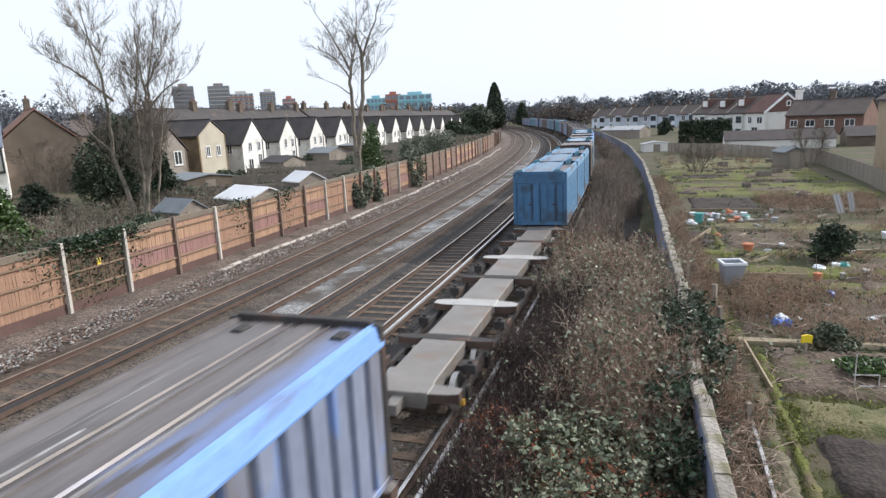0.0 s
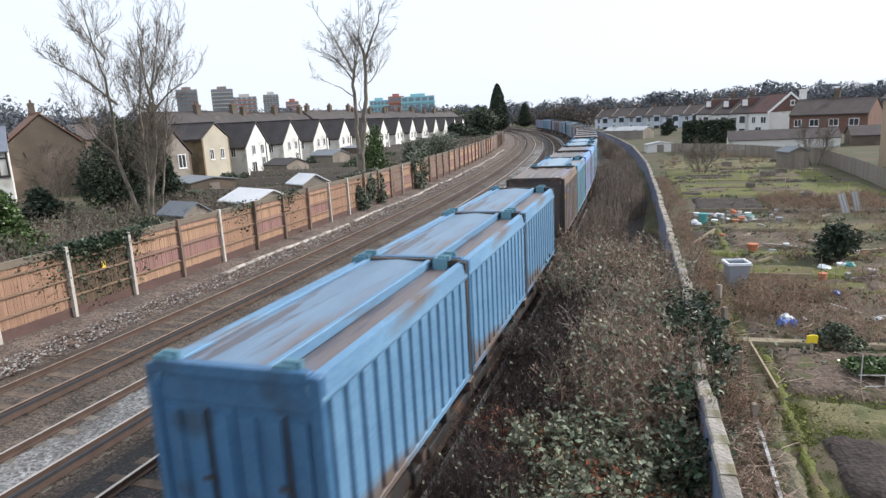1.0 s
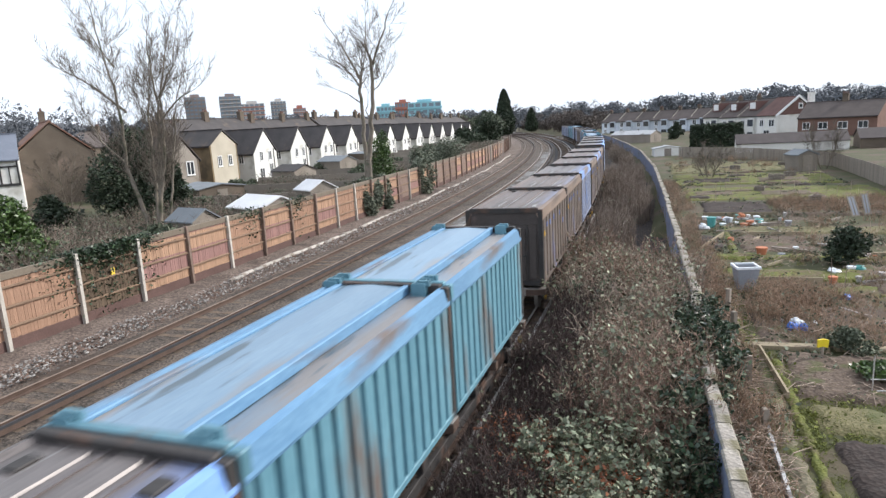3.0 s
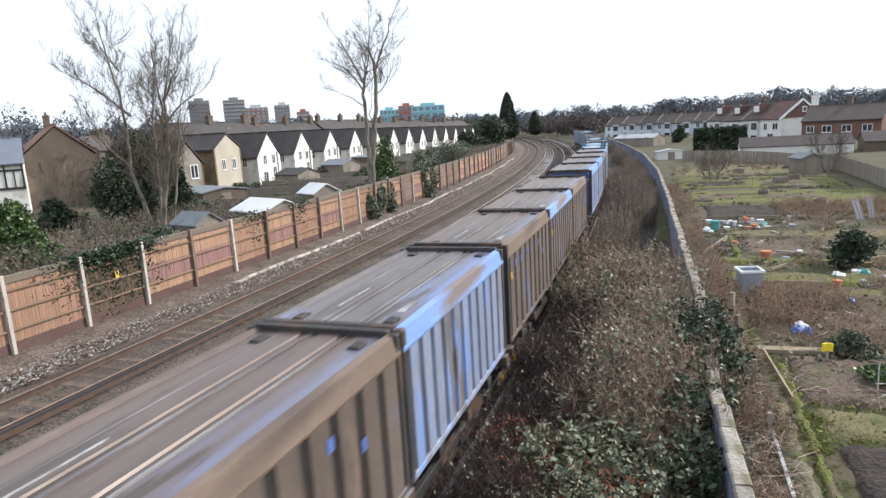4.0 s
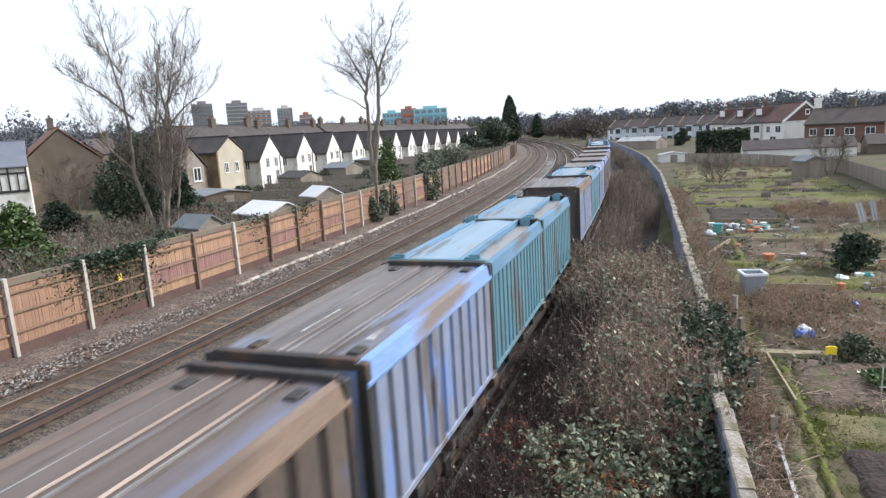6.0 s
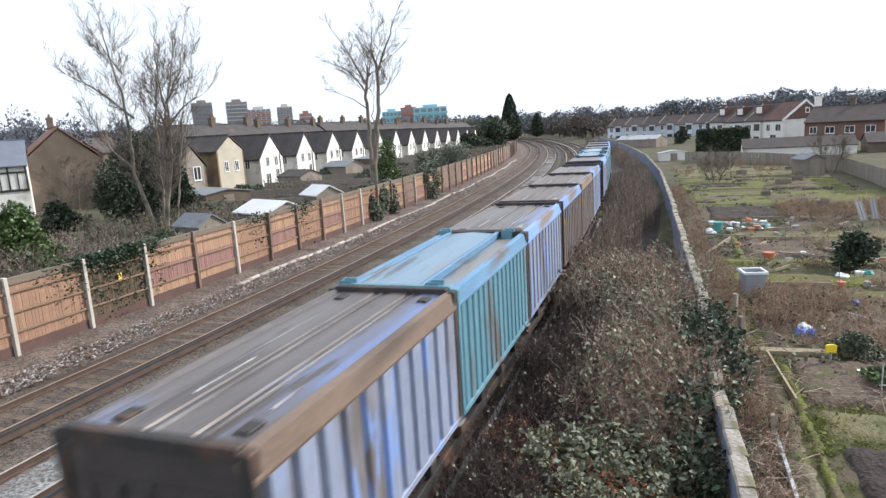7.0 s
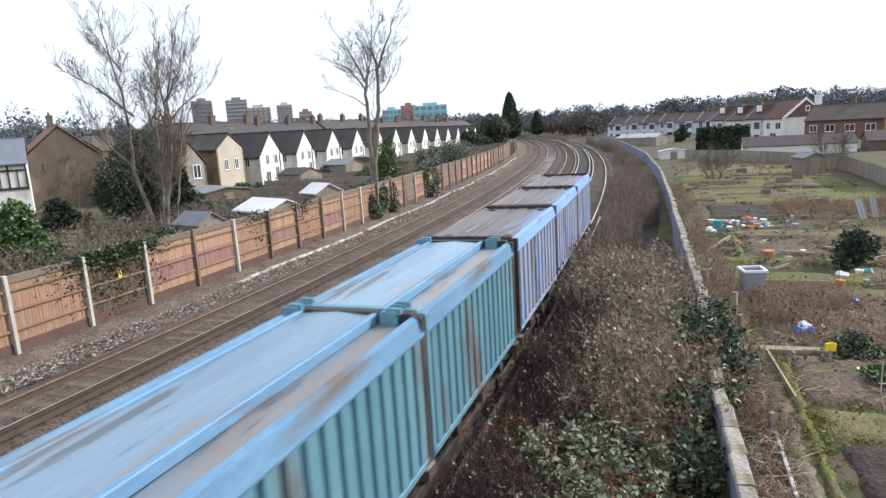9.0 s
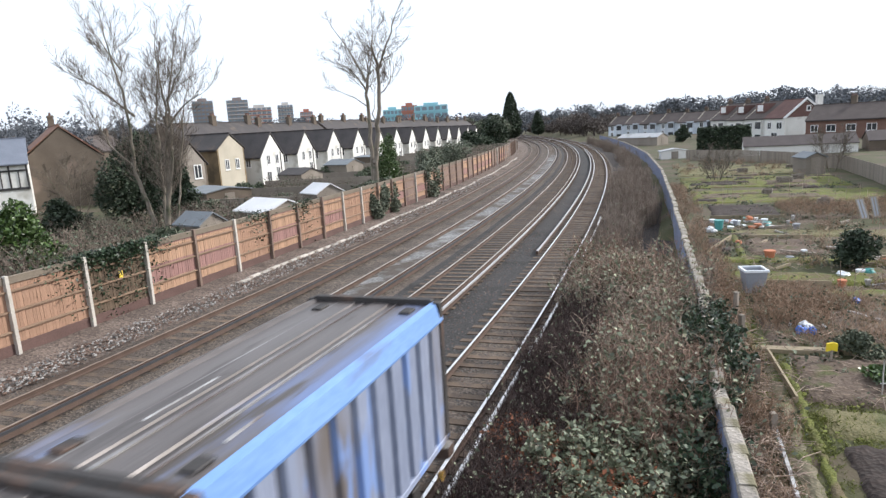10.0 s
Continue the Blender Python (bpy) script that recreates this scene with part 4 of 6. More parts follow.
tower("brown brick tower block on the skyline", -411, 503, 18, 14, 41, M_TOWER, M_TOWER, 12)
tower("brown and grey tower block on the skyline", -387, 522, 19, 14, 40.5, M_TOWER, M_TOWER_PALE, 12)
tower("pale stepped block of flats on the skyline", -372, 534, 22, 14, 33, M_TOWER_PALE, M_RED_CLAD, 9)
tower("pinkish block of flats on the skyline", -351, 546, 14, 14, 34, M_TOWER_PALE, M_TOWER, 10)
tower("low pale block on the skyline", -337, 560, 12, 12, 27, M_RED_CLAD, M_TOWER_PALE, 7)
tower("turquoise clad building on the skyline", -262, 595, 18, 16, 24, M_TEAL_CLAD, M_TEAL_CLAD, 4)
tower("red clad block in the turquoise building", -246, 600, 15, 14, 27, M_RED_CLAD, M_RED_CLAD, 4)
tower("long turquoise clad building on the skyline", -226, 607, 32, 16, 26, M_TEAL_CLAD, M_TEAL_CLAD, 4)

# streets of roofs between the terrace and the towers
roof_proto = house("town_house", "distant town house with dark roof", facing(-90, 120, 70), 8, 12, 5, 7.8, M_BRICK, M_TILE_BROWN, windows=(("S", -2, 3, 1.1, 1.3), ("S", 2, 3, 1.1, 1.3)), chimneys=((0, 4, 9.2),), group="distant town houses")
rng = random.Random(5)
for i in range(42):
    y = rng.uniform(70, 400)
    x = -rng.uniform(82 + y * 0.05, 130 + y * 0.55)
    copy_thing(roof_proto, facing(x, y, rng.choice((20, 110)) + rng.uniform(-8, 8), ground_height(x, y) - 0.5))

# ---- the houses beyond the allotments ----
ROW_WINDOWS = (("W", -1.3, 2.75, 1.5, 1.35), ("W", 1.4, 2.75, 1.1, 1.35), ("W", -1.3, 0.2, 1.7, 1.9), ("W", 1.5, 0.2, 0.9, 2.0))


def terrace(a, b, count, w, eave, ridge, base, wall, label, dormers=()):
    """A row of joined houses from a to b, their fronts to the left of that way; each party wall carries a chimney."""
    a, b = Vector((*a, 0)), Vector((*b, 0))
    unit = (b - a).length / count
    yaw = math.degrees(math.atan2(-(b - a).x, (b - a).y))
    first = None
    for k in range(count):
        p = a.lerp(b, (k + 0.5) / count)
        m = facing(p.x, p.y, yaw, base - 0.12 * (k % 2))
        if first is None or k in dormers:
            ob = house("row_house", label, m, w, unit - 0.02, eave, ridge, wall, M_TILE_BROWN, windows=ROW_WINDOWS, chimneys=((0.2, unit / 2 - 0.5, ridge + 1.0),), group="white row houses", hang=0.3)
            part("bay_front", Solid().prism_x([(-2.3, -0.2), (-0.3, -0.2), (-0.3, 4.5), (-2.3, 4.5)], -w / 2 - 0.45, -w / 2).mesh("bay_front", wall), ob, label="two-storey bay front")
            for z in (0.35, 2.85):
                part("bay_window", Solid().box(-w / 2 - 0.5, -w / 2 - 0.44, -2.1, -0.5, z, z + 1.35).mesh("bay_window", M_GLASS), ob)
            part("party_line", Solid().prism([(-w / 2 - 0.35, eave - 0.1), (-w / 2 - 0.2, eave - 0.1), (0, ridge + 0.1), (0, ridge + 0.3)], unit / 2 - 0.25, unit / 2 - 0.05).mesh("party_line", M_CREAM), ob, label="pale raised party wall coping")
            if k in dormers:
                d = part("dormer", Solid().box(-3.3, -0.4, -1.2, 1.2, ridge - 2.0, ridge - 0.2).mesh("dormer", M_TILE_DARK), ob, label="boxy loft dormer")
                part("dormer_window", Solid().box(-3.36, -3.29, -0.8, 0.8, ridge - 1.7, ridge - 0.45).mesh("dormer_window", M_FRAME), d)
            first = first or ob
        else:
            copy_thing(first, m)
    return yaw, unit


terrace((20.4, 148.6), (10.9, 163.5), 3, 8.8, 4.95, 8.0, -1.0, M_RENDER, "white rendered row house with brown tile roof", (0, 1))
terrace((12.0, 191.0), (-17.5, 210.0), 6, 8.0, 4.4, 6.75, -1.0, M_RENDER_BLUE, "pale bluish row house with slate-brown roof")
eh = house("end_house", "end row house with white gable boards and loft window", facing(21.9, 146.25, math.degrees(math.atan2(9.5, 14.9)), -1.0), 9.2, 5.4, 4.95, 8.1, M_RENDER, M_TILE_DARK,
           windows=(("W", -1.3, 2.75, 1.5, 1.35), ("W", 1.4, 2.75, 1.1, 1.35), ("W", 0, 0.2, 1.7, 1.9)))
part("tile_hanging", Solid().prism([(-4.3, 4.9), (4.3, 4.9), (0, 7.85)], -2.78, -2.705).mesh("tile_hanging", M_TILE_DARK), eh, label="red-brown hung tiles in the gable")
part("loft_window", Solid().box(0.1, 1.1, -2.86, -2.78, 5.9, 7.0).mesh("loft_window", M_FRAME), eh)
part("loft_pane", Solid().box(0.3, 0.9, -2.89, -2.86, 6.1, 6.8).mesh("loft_pane", M_GLASS), eh)
part("end_chimney", Solid().box(2.6, 3.7, -2.95, -2.2, 3.5, 8.9).box(2.5, 3.8, -3.0, -2.1, 8.7, 8.9).mesh("end_chimney", M_RENDER), eh, label="white rendered chimney breast")
barge = Solid()
for sx in (-1, 1):
    a = [(0, 8.55), (sx * 5.1, 4.95), (sx * 5.1, 4.5), (0, 8.1)]
    barge.prism(a if sx < 0 else a[::-1], -3.1, -2.9)
part("bargeboard", barge.mesh("bargeboard", M_FRAME), eh, label="white gable boards")
house("red_brick_house", "red brick house with white windows and brown roof", facing(28.6, 131.0, 62, -1.2), 9.0, 12.0, 4.6, 7.0, M_BRICK_RED, M_TILE_BROWN,
      windows=(("W", -4, 2.6, 1.5, 1.2), ("W", -1, 2.6, 1.5, 1.2), ("W", 2, 2.6, 1.5, 1.2), ("W", 4.6, 2.6, 1.2, 1.2)), chimneys=((0, 0, 8.4),))
house("brick_neighbour_house", "brown brick house with tiled roof beyond the fence", facing(38.5, 112.0, 75, -1.8), 9.0, 11.0, 5.0, 7.6, M_BRICK_RED, M_TILE_BROWN,
      windows=(("W", -3, 2.8, 1.5, 1.3), ("W", 1, 2.8, 1.5, 1.3), ("W", 4, 2.8, 1.0, 1.3)), chimneys=((0, 2, 8.8),))
house("tan_house", "tan brick house beside the allotments", facing(22.6, 64.0, 0), 8.0, 9.0, 6.0, 8.6, M_TAN, M_TILE_BROWN, windows=(("W", 0, 3.2, 1.4, 1.3), ("S", 0.5, 3.2, 1.4, 1.3)))
shed("long low garage row with brown roof", facing(15.0, 97.5, 88), 5.0, 13.0, 1.2, 2.3, M_RENDER, M_GARAGE)
shed("low garage with brown roof", facing(28.0, 98.0, 86), 5.0, 10.0, 1.3, 2.4, M_BRICK, M_GARAGE)
shed("dark green allotment shed", facing(11.6, 68.5, 20), 1.8, 2.2, 1.5, 1.9, M_WOOD, M_FELT)
shed("pale sheet-roofed lean-to by the boundary", facing(-6.5, 139.0, 60), 4.0, 9.0, 1.6, 2.3, M_WOOD, M_SHEET_GREY)
shed("white summer house on the allotments", facing(-0.4, 96.0, 10), 3.6, 2.0, 1.0, 1.3, M_RENDER, M_SHEET_GREY)
# grey board fence along the far side of the allotments
bf = tagged(new("board_fence"), "grey weathered board fence round the allotments", "fence", kind="structure")
slat = Solid().box(-0.075, 0.075, -0.015, 0.015, -0.2, 1.35).mesh("slat", M_WOOD)
rng = random.Random(31)
path = [(14.2, 44.0), (14.9, 60.0), (15.0, 72.0), (9.0, 84.0), (1.0, 92.0)]
for (xa, ya), (xb, yb) in zip(path, path[1:]):
    L = math.hypot(xb - xa, yb - ya)
    ang = math.atan2(yb - ya, xb - xa)
    for i in range(int(L / 0.19)):
        f = i * 0.19 / L
        part("slat", slat, bf, Matrix.Translation((xa + (xb - xa) * f, ya + (yb - ya) * f, rng.uniform(-0.03, 0.03))) @ Matrix.Rotation(ang, 4, "Z"))

# ---- plants ----
M_BARK = surface("grey_bark", (0.13, 0.11, 0.085), (0.27, 0.235, 0.195), 1.5, 0.95, 0, 0.6, 25, (0.07, 0.08, 0.045), 1.0)
M_TWIG = surface("brown_twigs", (0.12, 0.09, 0.072), (0.26, 0.21, 0.175), 1.5, 0.95, 0, 0, 25, island=0.4)
M_CANE = surface("bramble_canes", (0.14, 0.076, 0.056), (0.38, 0.262, 0.2), 1.5, 0.9, 0, 0, 25, island=0.45)
M_CANE_PALE = surface("pale_canes", (0.17, 0.12, 0.095), (0.44, 0.34, 0.27), 1.5, 0.9, 0, 0, 25, island=0.45)
# canes at the thicket foot, coloured darker to carry the shade there
M_TANGLE = surface("shaded_tangle", (0.028, 0.019, 0.018), (0.095, 0.062, 0.055), 1.5, 0.9, 0, 0, 25, island=0.45)
M_TREE_TWIG = surface("tree_twigs", (0.065, 0.052, 0.042), (0.15, 0.125, 0.10), 1.5, 0.9, 0, 0, 25, island=0.3)
M_STALK = surface("dead_stalks", (0.22, 0.14, 0.095), (0.38, 0.27, 0.19), 1.5, 0.9, 0, 0, 25, island=0.4)
M_IVY = surface("ivy_leaves", (0.012, 0.028, 0.014), (0.045, 0.075, 0.035), 1.5, 0.45, 0, 0, 20, island=0.6)
M_BRAMBLE = surface("bramble_leaves", (0.06, 0.08, 0.045), (0.29, 0.31, 0.21), 1.5, 0.6, 0, 0, 20, (0.16, 0.08, 0.04), 2.5, 0.6, island=0.6)
M_BRACKEN = surface("dead_bracken", (0.18, 0.06, 0.03), (0.38, 0.15, 0.075), 1.5, 0.85, 0, 0, 20, island=0.4)
# ivy on the farther fence, its grey-green lightened to include the haze
M_HAZY_IVY = surface("hazy_ivy", (0.075, 0.092, 0.066), (0.21, 0.23, 0.17), 1.2, 0.85, 0, 0, 20, island=0.5)
M_LAUREL = surface("laurel_leaves", (0.02, 0.05, 0.010), (0.085, 0.135, 0.035), 1.2, 0.4, 0, 0, 20, island=0.5)
M_YEW = surface("dark_evergreen", (0.013, 0.026, 0.014), (0.048, 0.068, 0.036), 1.2, 0.7, 0, 0, 20, island=0.5)
M_SHRUB = surface("grey_green_shrub", (0.045, 0.06, 0.038), (0.15, 0.17, 0.115), 1.2, 0.8, 0, 0, 20, island=0.5)
M_MOSS = surface("bright_turf", (0.09, 0.11, 0.02), (0.19, 0.20, 0.05), 1.2, 0.9, 0, 0.5, 15, island=0.4)
# distance haze is mixed into this bluish grey of the bare woods
M_FARWOOD_HAZED = surface("hazed_far_wood", (0.085, 0.095, 0.11), (0.15, 0.16, 0.18), 0.1, 0.95, 0, 0, 2, island=0.12)
M_SCRUBWOOD = surface("brown_far_scrub", (0.075, 0.062, 0.056), (0.15, 0.125, 0.112), 0.1, 0.95, 0, 0, 2, island=0.15)


def leaf(s, p, size, rng, mat=0):
    u = Vector((rng.gauss(0, 1), rng.gauss(0, 1), rng.gauss(0, 0.6))).normalized()
    v = u.cross(Vector((rng.gauss(0, 1), rng.gauss(0, 1), rng.gauss(0, 1)))).normalized() * size * 0.38
    u = u * size * 0.62
    s.poly((p - u, p + v, p + u, p - v), mat)


def leafy(s, centre, radii, n, size, rng, shell=0.45, mat=0):
    for _ in range(n):
        d = Vector((rng.gauss(0, 1), rng.gauss(0, 1), rng.gauss(0, 1))).normalized()
        bump = 1 + 0.35 * noise.noise(d * 2.2 + Vector(centre))
        k = (shell + (1 - shell) * rng.random() ** 0.6) * bump
        leaf(s, Vector(centre) + Vector((d.x * radii[0], d.y * radii[1], d.z * radii[2])) * k, size * rng.uniform(0.6, 1.4), rng, mat)


def cane(s, rng, base, height, reach, r=0.008, segs=5, tips=None, mat=0):
    a = rng.uniform(0, 2 * math.pi)
    d = Vector((math.cos(a), math.sin(a), 0))
    p = Vector(base)
    for i in range(segs):
        f = (i + 1) / segs
        q = Vector(base) + d * reach * f ** 1.6 + Vector((rng.gauss(0, 0.03), rng.gauss(0, 0.03), height * (f * 1.5 - 0.6 * f * f)))
        s.rod(p, q, r * (1 - 0.6 * (i / segs)), r * (1 - 0.6 * f), 3, mat, False)
        if tips is not None:
            tips.append((p, q))
        p = q


def bush_meshes(seed, radius, height, canes, twigs, leaves, leaf_size, thick=0.008, upright=0.7):
    rng = random.Random(seed)
    wood, fol, segs = Solid(), Solid(), []
    for _ in range(canes):
        a, r = rng.uniform(0, 6.283), radius * math.sqrt(rng.random())
        cane(wood, rng, (r * math.cos(a), r * math.sin(a), -0.15), height * rng.uniform(0.55, 1.05), radius * rng.uniform(0.2, 1.0) * (1.4 - upright), thick, 5, segs)
    for _ in range(twigs):
        p, q = rng.choice(segs)
        b = p.lerp(q, rng.random())
        wood.rod(b, b + Vector((rng.gauss(0, 0.12), rng.gauss(0, 0.12), rng.uniform(-0.02, 0.22))), thick * 0.5, thick * 0.2, 3, 0, False)
    for _ in range(leaves):
        p, q = rng.choice(segs)
        leaf(fol, p.lerp(q, rng.random()) + Vector((rng.gauss(0, 0.06), rng.gauss(0, 0.06), rng.gauss(0, 0.05))), leaf_size * rng.uniform(0.6, 1.4), rng)
    return wood, fol


def bush(name, label, seed, at, wood_mat, leaf_mat, group="", **k):
    wood, fol = bush_meshes(seed, **k)
    ob = tagged(new(name), label, "bush", group)
    ob.matrix_world = at
    part("stem_tangle", wood.mesh("stem_tangle", wood_mat), ob)
    if fol.f:
        part("foliage", fol.mesh("foliage", leaf_mat), ob)
    return ob


def spread(protos, places, seed, low=0.8, high=1.25):
    rng = random.Random(seed)
    placed = set()
    for k, (x, y, z) in enumerate(places):
        src = protos[rng.randrange(len(protos))]
        m = Matrix.Translation((x, y, z)) @ Matrix.Rotation(rng.uniform(0, 6.28), 4, "Z")
        if k > 0 and src in placed:
            ob = copy_thing(src, m)
        else:
            src.matrix_world = m
            placed.add(src)
            ob = src
        f = rng.uniform(low, high)
        ob.scale = (f, f, f * rng.uniform(0.85, 1.15))


def hedge(name, label, at, w, d, h, n, size, mat, seed):
    """A clipped hedge: leaves over an uneven box on a few stems."""
    ob = tagged(new(name), label, "hedge")
    ob.matrix_world = at
    rng = random.Random(seed)
    fol, wood = Solid(), Solid()
    for _ in range(n):
        p = Vector((rng.uniform(-w, w), rng.uniform(-d, d), rng.uniform(0, h)))
        k = rng.randrange(4)
        p = Vector((p.x, -d, p.z)) if k == 0 else Vector((rng.choice((-w, w)), p.y, p.z)) if k == 1 else Vector((p.x, p.y, h)) if k == 2 else p
        leaf(fol, p + Vector((rng.gauss(0, 0.12), rng.gauss(0, 0.12), rng.gauss(0, 0.1) + 0.15 * noise.noise(p * 0.8))), size * rng.uniform(0.6, 1.3), rng)
    for i in range(6):
        wood.rod((-w + (i + 0.5) * w / 3, 0, -0.3), (-w + (i + 0.5) * w / 3, 0, h * 0.8), 0.08, 0.04, 5, 0, False)
    part("trunk", wood.mesh("trunk", M_BARK), ob)
    part("crown", fol.mesh("crown", mat), ob)


def strewn(name, label, category, variants, places, mats, seed, low=0.6, high=1.4):
    """Low growth that nobody could count, joined into one mesh."""
    rng = random.Random(seed)
    out = Solid()
    for x, y, z in places:
        wood, fol = variants[rng.randrange(len(variants))]
        m = Matrix.Translation((x, y, z + ground_height(x, y))) @ Matrix.Rotation(rng.uniform(0, 6.28), 4, "Z") @ Matrix.Scale(rng.uniform(low, high), 4)
        for k, src in enumerate((wood, fol)):
            i = len(out.v)
            out.v += [tuple(m @ Vector(p)) for p in src.v]
            out.f += [tuple(q + i for q in f) for f in src.f]
            out.m += [k] * len(src.f)
    return tagged(new(name, out.mesh(name, *mats)), label, category, kind="stuff")


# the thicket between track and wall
# shade under the brambles is also put into the litter's near-black brown
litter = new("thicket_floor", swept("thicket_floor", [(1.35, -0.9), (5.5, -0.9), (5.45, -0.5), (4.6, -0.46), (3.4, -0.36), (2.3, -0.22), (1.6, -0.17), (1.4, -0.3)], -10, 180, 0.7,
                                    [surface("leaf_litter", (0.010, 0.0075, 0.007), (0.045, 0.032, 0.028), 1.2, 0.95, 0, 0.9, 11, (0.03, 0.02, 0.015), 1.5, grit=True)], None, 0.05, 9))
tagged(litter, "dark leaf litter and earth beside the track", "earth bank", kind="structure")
twiggy = [bush("bramble_thicket", ("brown leafless bramble thicket with a few grey-green leaves", "pale brown twiggy bramble thicket", "purple-brown leafless bramble tangle, darkened for shade at the thicket foot")[i], 40 + i, Matrix(), (M_CANE, M_CANE_PALE, M_TANGLE)[i], M_BRAMBLE, "brambles beside the track",
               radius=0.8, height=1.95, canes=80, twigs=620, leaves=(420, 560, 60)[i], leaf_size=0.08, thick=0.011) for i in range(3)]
green = [bush("leafy_bramble", "grey-green leafy bramble bush with rusty stems", 50 + i, Matrix(), M_CANE, M_BRAMBLE, "brambles beside the track",
              radius=0.7, height=1.4, canes=40, twigs=90, leaves=1700, leaf_size=0.075, thick=0.008) for i in range(2)]
bracken = [bush("dead_bracken", "rust-orange dead bracken fronds", 60, Matrix(), M_CANE, M_BRACKEN, "dead bracken", radius=0.5, height=1.25, canes=30, twigs=60, leaves=700, leaf_size=0.075, thick=0.006)]
ivies = [bush("ivy_bush", "dark glossy ivy growing over the wall", 70 + i, Matrix(), M_CANE, M_IVY, "ivy on the wall", radius=0.6, height=1.3, canes=30, twigs=30, leaves=1500, leaf_size=0.09, thick=0.01) for i in range(2)]
saplings = [bush("bare_scrub", "tall bare brown scrub stems beside the line", 80 + i, Matrix(), M_TWIG, M_BRAMBLE, "bare scrub", radius=0.8, height=2.1, canes=70, twigs=320, leaves=40, leaf_size=0.06, thick=0.011, upright=1.1) for i in range(2)]
rng = random.Random(77)
pl = {"t": [], "g": [], "b": [], "i": [], "s": []}
for i in range(900):
    s = rng.uniform(4.0, 62.0)
    o = rng.uniform(2.0, 5.4)
    edge = (o - 2.2) / 3.2
    p = line_at(s, o, -0.2 - 0.25 * edge)
    if s < 11.5 and o > 2.9:
        if len(pl["g"]) < 48:
            pl["g"].append(p)
        if rng.random() < 0.3 and len(pl["b"]) < 30:
            pl["b"].append(p)
    elif s < 25.5:
        if (o > 2.6 or s > 15) and len(pl["t"]) < 150:
            pl["t"].append(p)
        elif rng.random() < 0.1:
            pl["b"].append(p)
        if o > 4.4 and s < 20 and len(pl["i"]) < 14:
            pl["i"].append(p)
    elif s > 27 and 2.2 < o < (3.0 if s < 40 else 4.0) and len(pl["s"]) < 70:
        pl["s"].append(p)
for y in (10.6, 11.8, 12.4, 13.0, 13.8, 14.6, 15.3, 16.1, 17.0, 17.8):
    pl["i"].append((wall_x(y) - 0.25 + 0.3 * (y > 13.3), y, 0.35 if y > 12 else 0.1))
for y in (13.9, 14.5, 15.0, 15.6, 16.2, 16.7, 17.2, 17.9, 18.6):
    pl["i"].append((wall_x(y) + rng.uniform(-0.1, 0.15), y, 0.55))
spread(twiggy[:2], [p for p in pl["t"] if off_of(p[0], p[1]) > 3.3 or p[1] > 20], 1)
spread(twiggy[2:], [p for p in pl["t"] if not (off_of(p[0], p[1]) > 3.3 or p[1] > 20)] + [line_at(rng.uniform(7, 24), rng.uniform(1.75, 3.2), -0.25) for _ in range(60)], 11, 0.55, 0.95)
spread(green, pl["g"], 2)
pl["b"] += [line_at(rng.uniform(7, 13.5), rng.uniform(2.2, 4.8), -0.3) for _ in range(16)]
spread(bracken, pl["b"], 3, 0.75, 1.1)
spread(ivies, pl["i"], 4, 0.75, 1.1)
far = []
for i in range(60):
    far.append(line_at(rng.uniform(60, 175), rng.uniform(2.6, 4.4), -0.35))
spread(saplings, pl["s"] + far, 5, 0.8, 1.3)


# trees
def bough(wood, twig, p, d, length, r, level, rng, lift, bare, count, open_):
    """A stem that tapers along its whole length and carries side shoots from `bare` of it upwards."""
    n = (11, 7, 4, 2)[level]
    step = length / n
    for i in range(n):
        f = (i + 1) / n
        q = p + d * step
        r2 = max(0.004, r * (1 - 0.82 / n * (1 + 0.2 * (level == 0))))
        (wood if level < 2 else twig).rod(p, q, r, r2, (7, 5, 3, 3)[level], 0, False)
        p, r = q, r2
        d = (d + Vector((rng.gauss(0, 0.06), rng.gauss(0, 0.06), lift * 0.1))).normalized()
        if level < 3 and f > (bare if level == 0 else 0.15):
            for _ in range(count[level] if rng.random() < 0.9 else 1):
                a = rng.uniform(0, 6.283)
                o = d.orthogonal().normalized()
                side = o * math.cos(a) + d.cross(o) * math.sin(a)
                sub = length * (0.42, 0.45, 0.55)[level] * (1.1 - 0.6 * f) * rng.uniform(0.6, 1.15)
                bough(wood, twig, p, (d + side * rng.uniform(open_ * 0.6, open_ * 1.2)).normalized(), sub, max(0.005, r * 0.5), level + 1, rng, lift, bare, count, open_)


def bare_tree(label, at, seed, stems, height, r, lift, bare, count=(2, 2, 2), lean=0.12, open_=0.7):
    ob = tagged(new("bare_tree"), label, "tree")
    ob.matrix_world = at
    rng = random.Random(seed)
    twig = Solid()
    for k in range(stems):
        wood = Solid()
        a = 6.283 * k / stems + 0.6
        d = Vector((math.cos(a) * lean * (stems > 1), math.sin(a) * lean * (stems > 1), 1)).normalized()
        h = height * (0.92 if k == 0 else rng.uniform(0.75, 0.98))
        bough(wood, twig, Vector((math.cos(a), math.sin(a), 0)) * (0.25 if stems > 1 else 0) + Vector((0, 0, -0.3)), d, h, r * rng.uniform(0.8, 1.1), 0, rng, lift, bare, count, open_)
        part("trunk", wood.mesh("trunk", M_BARK, smooth=True), ob, label="grey-brown bark trunk and limbs")
    part("twig_crown", twig.mesh("twig_crown", M_TREE_TWIG), ob)
    return ob


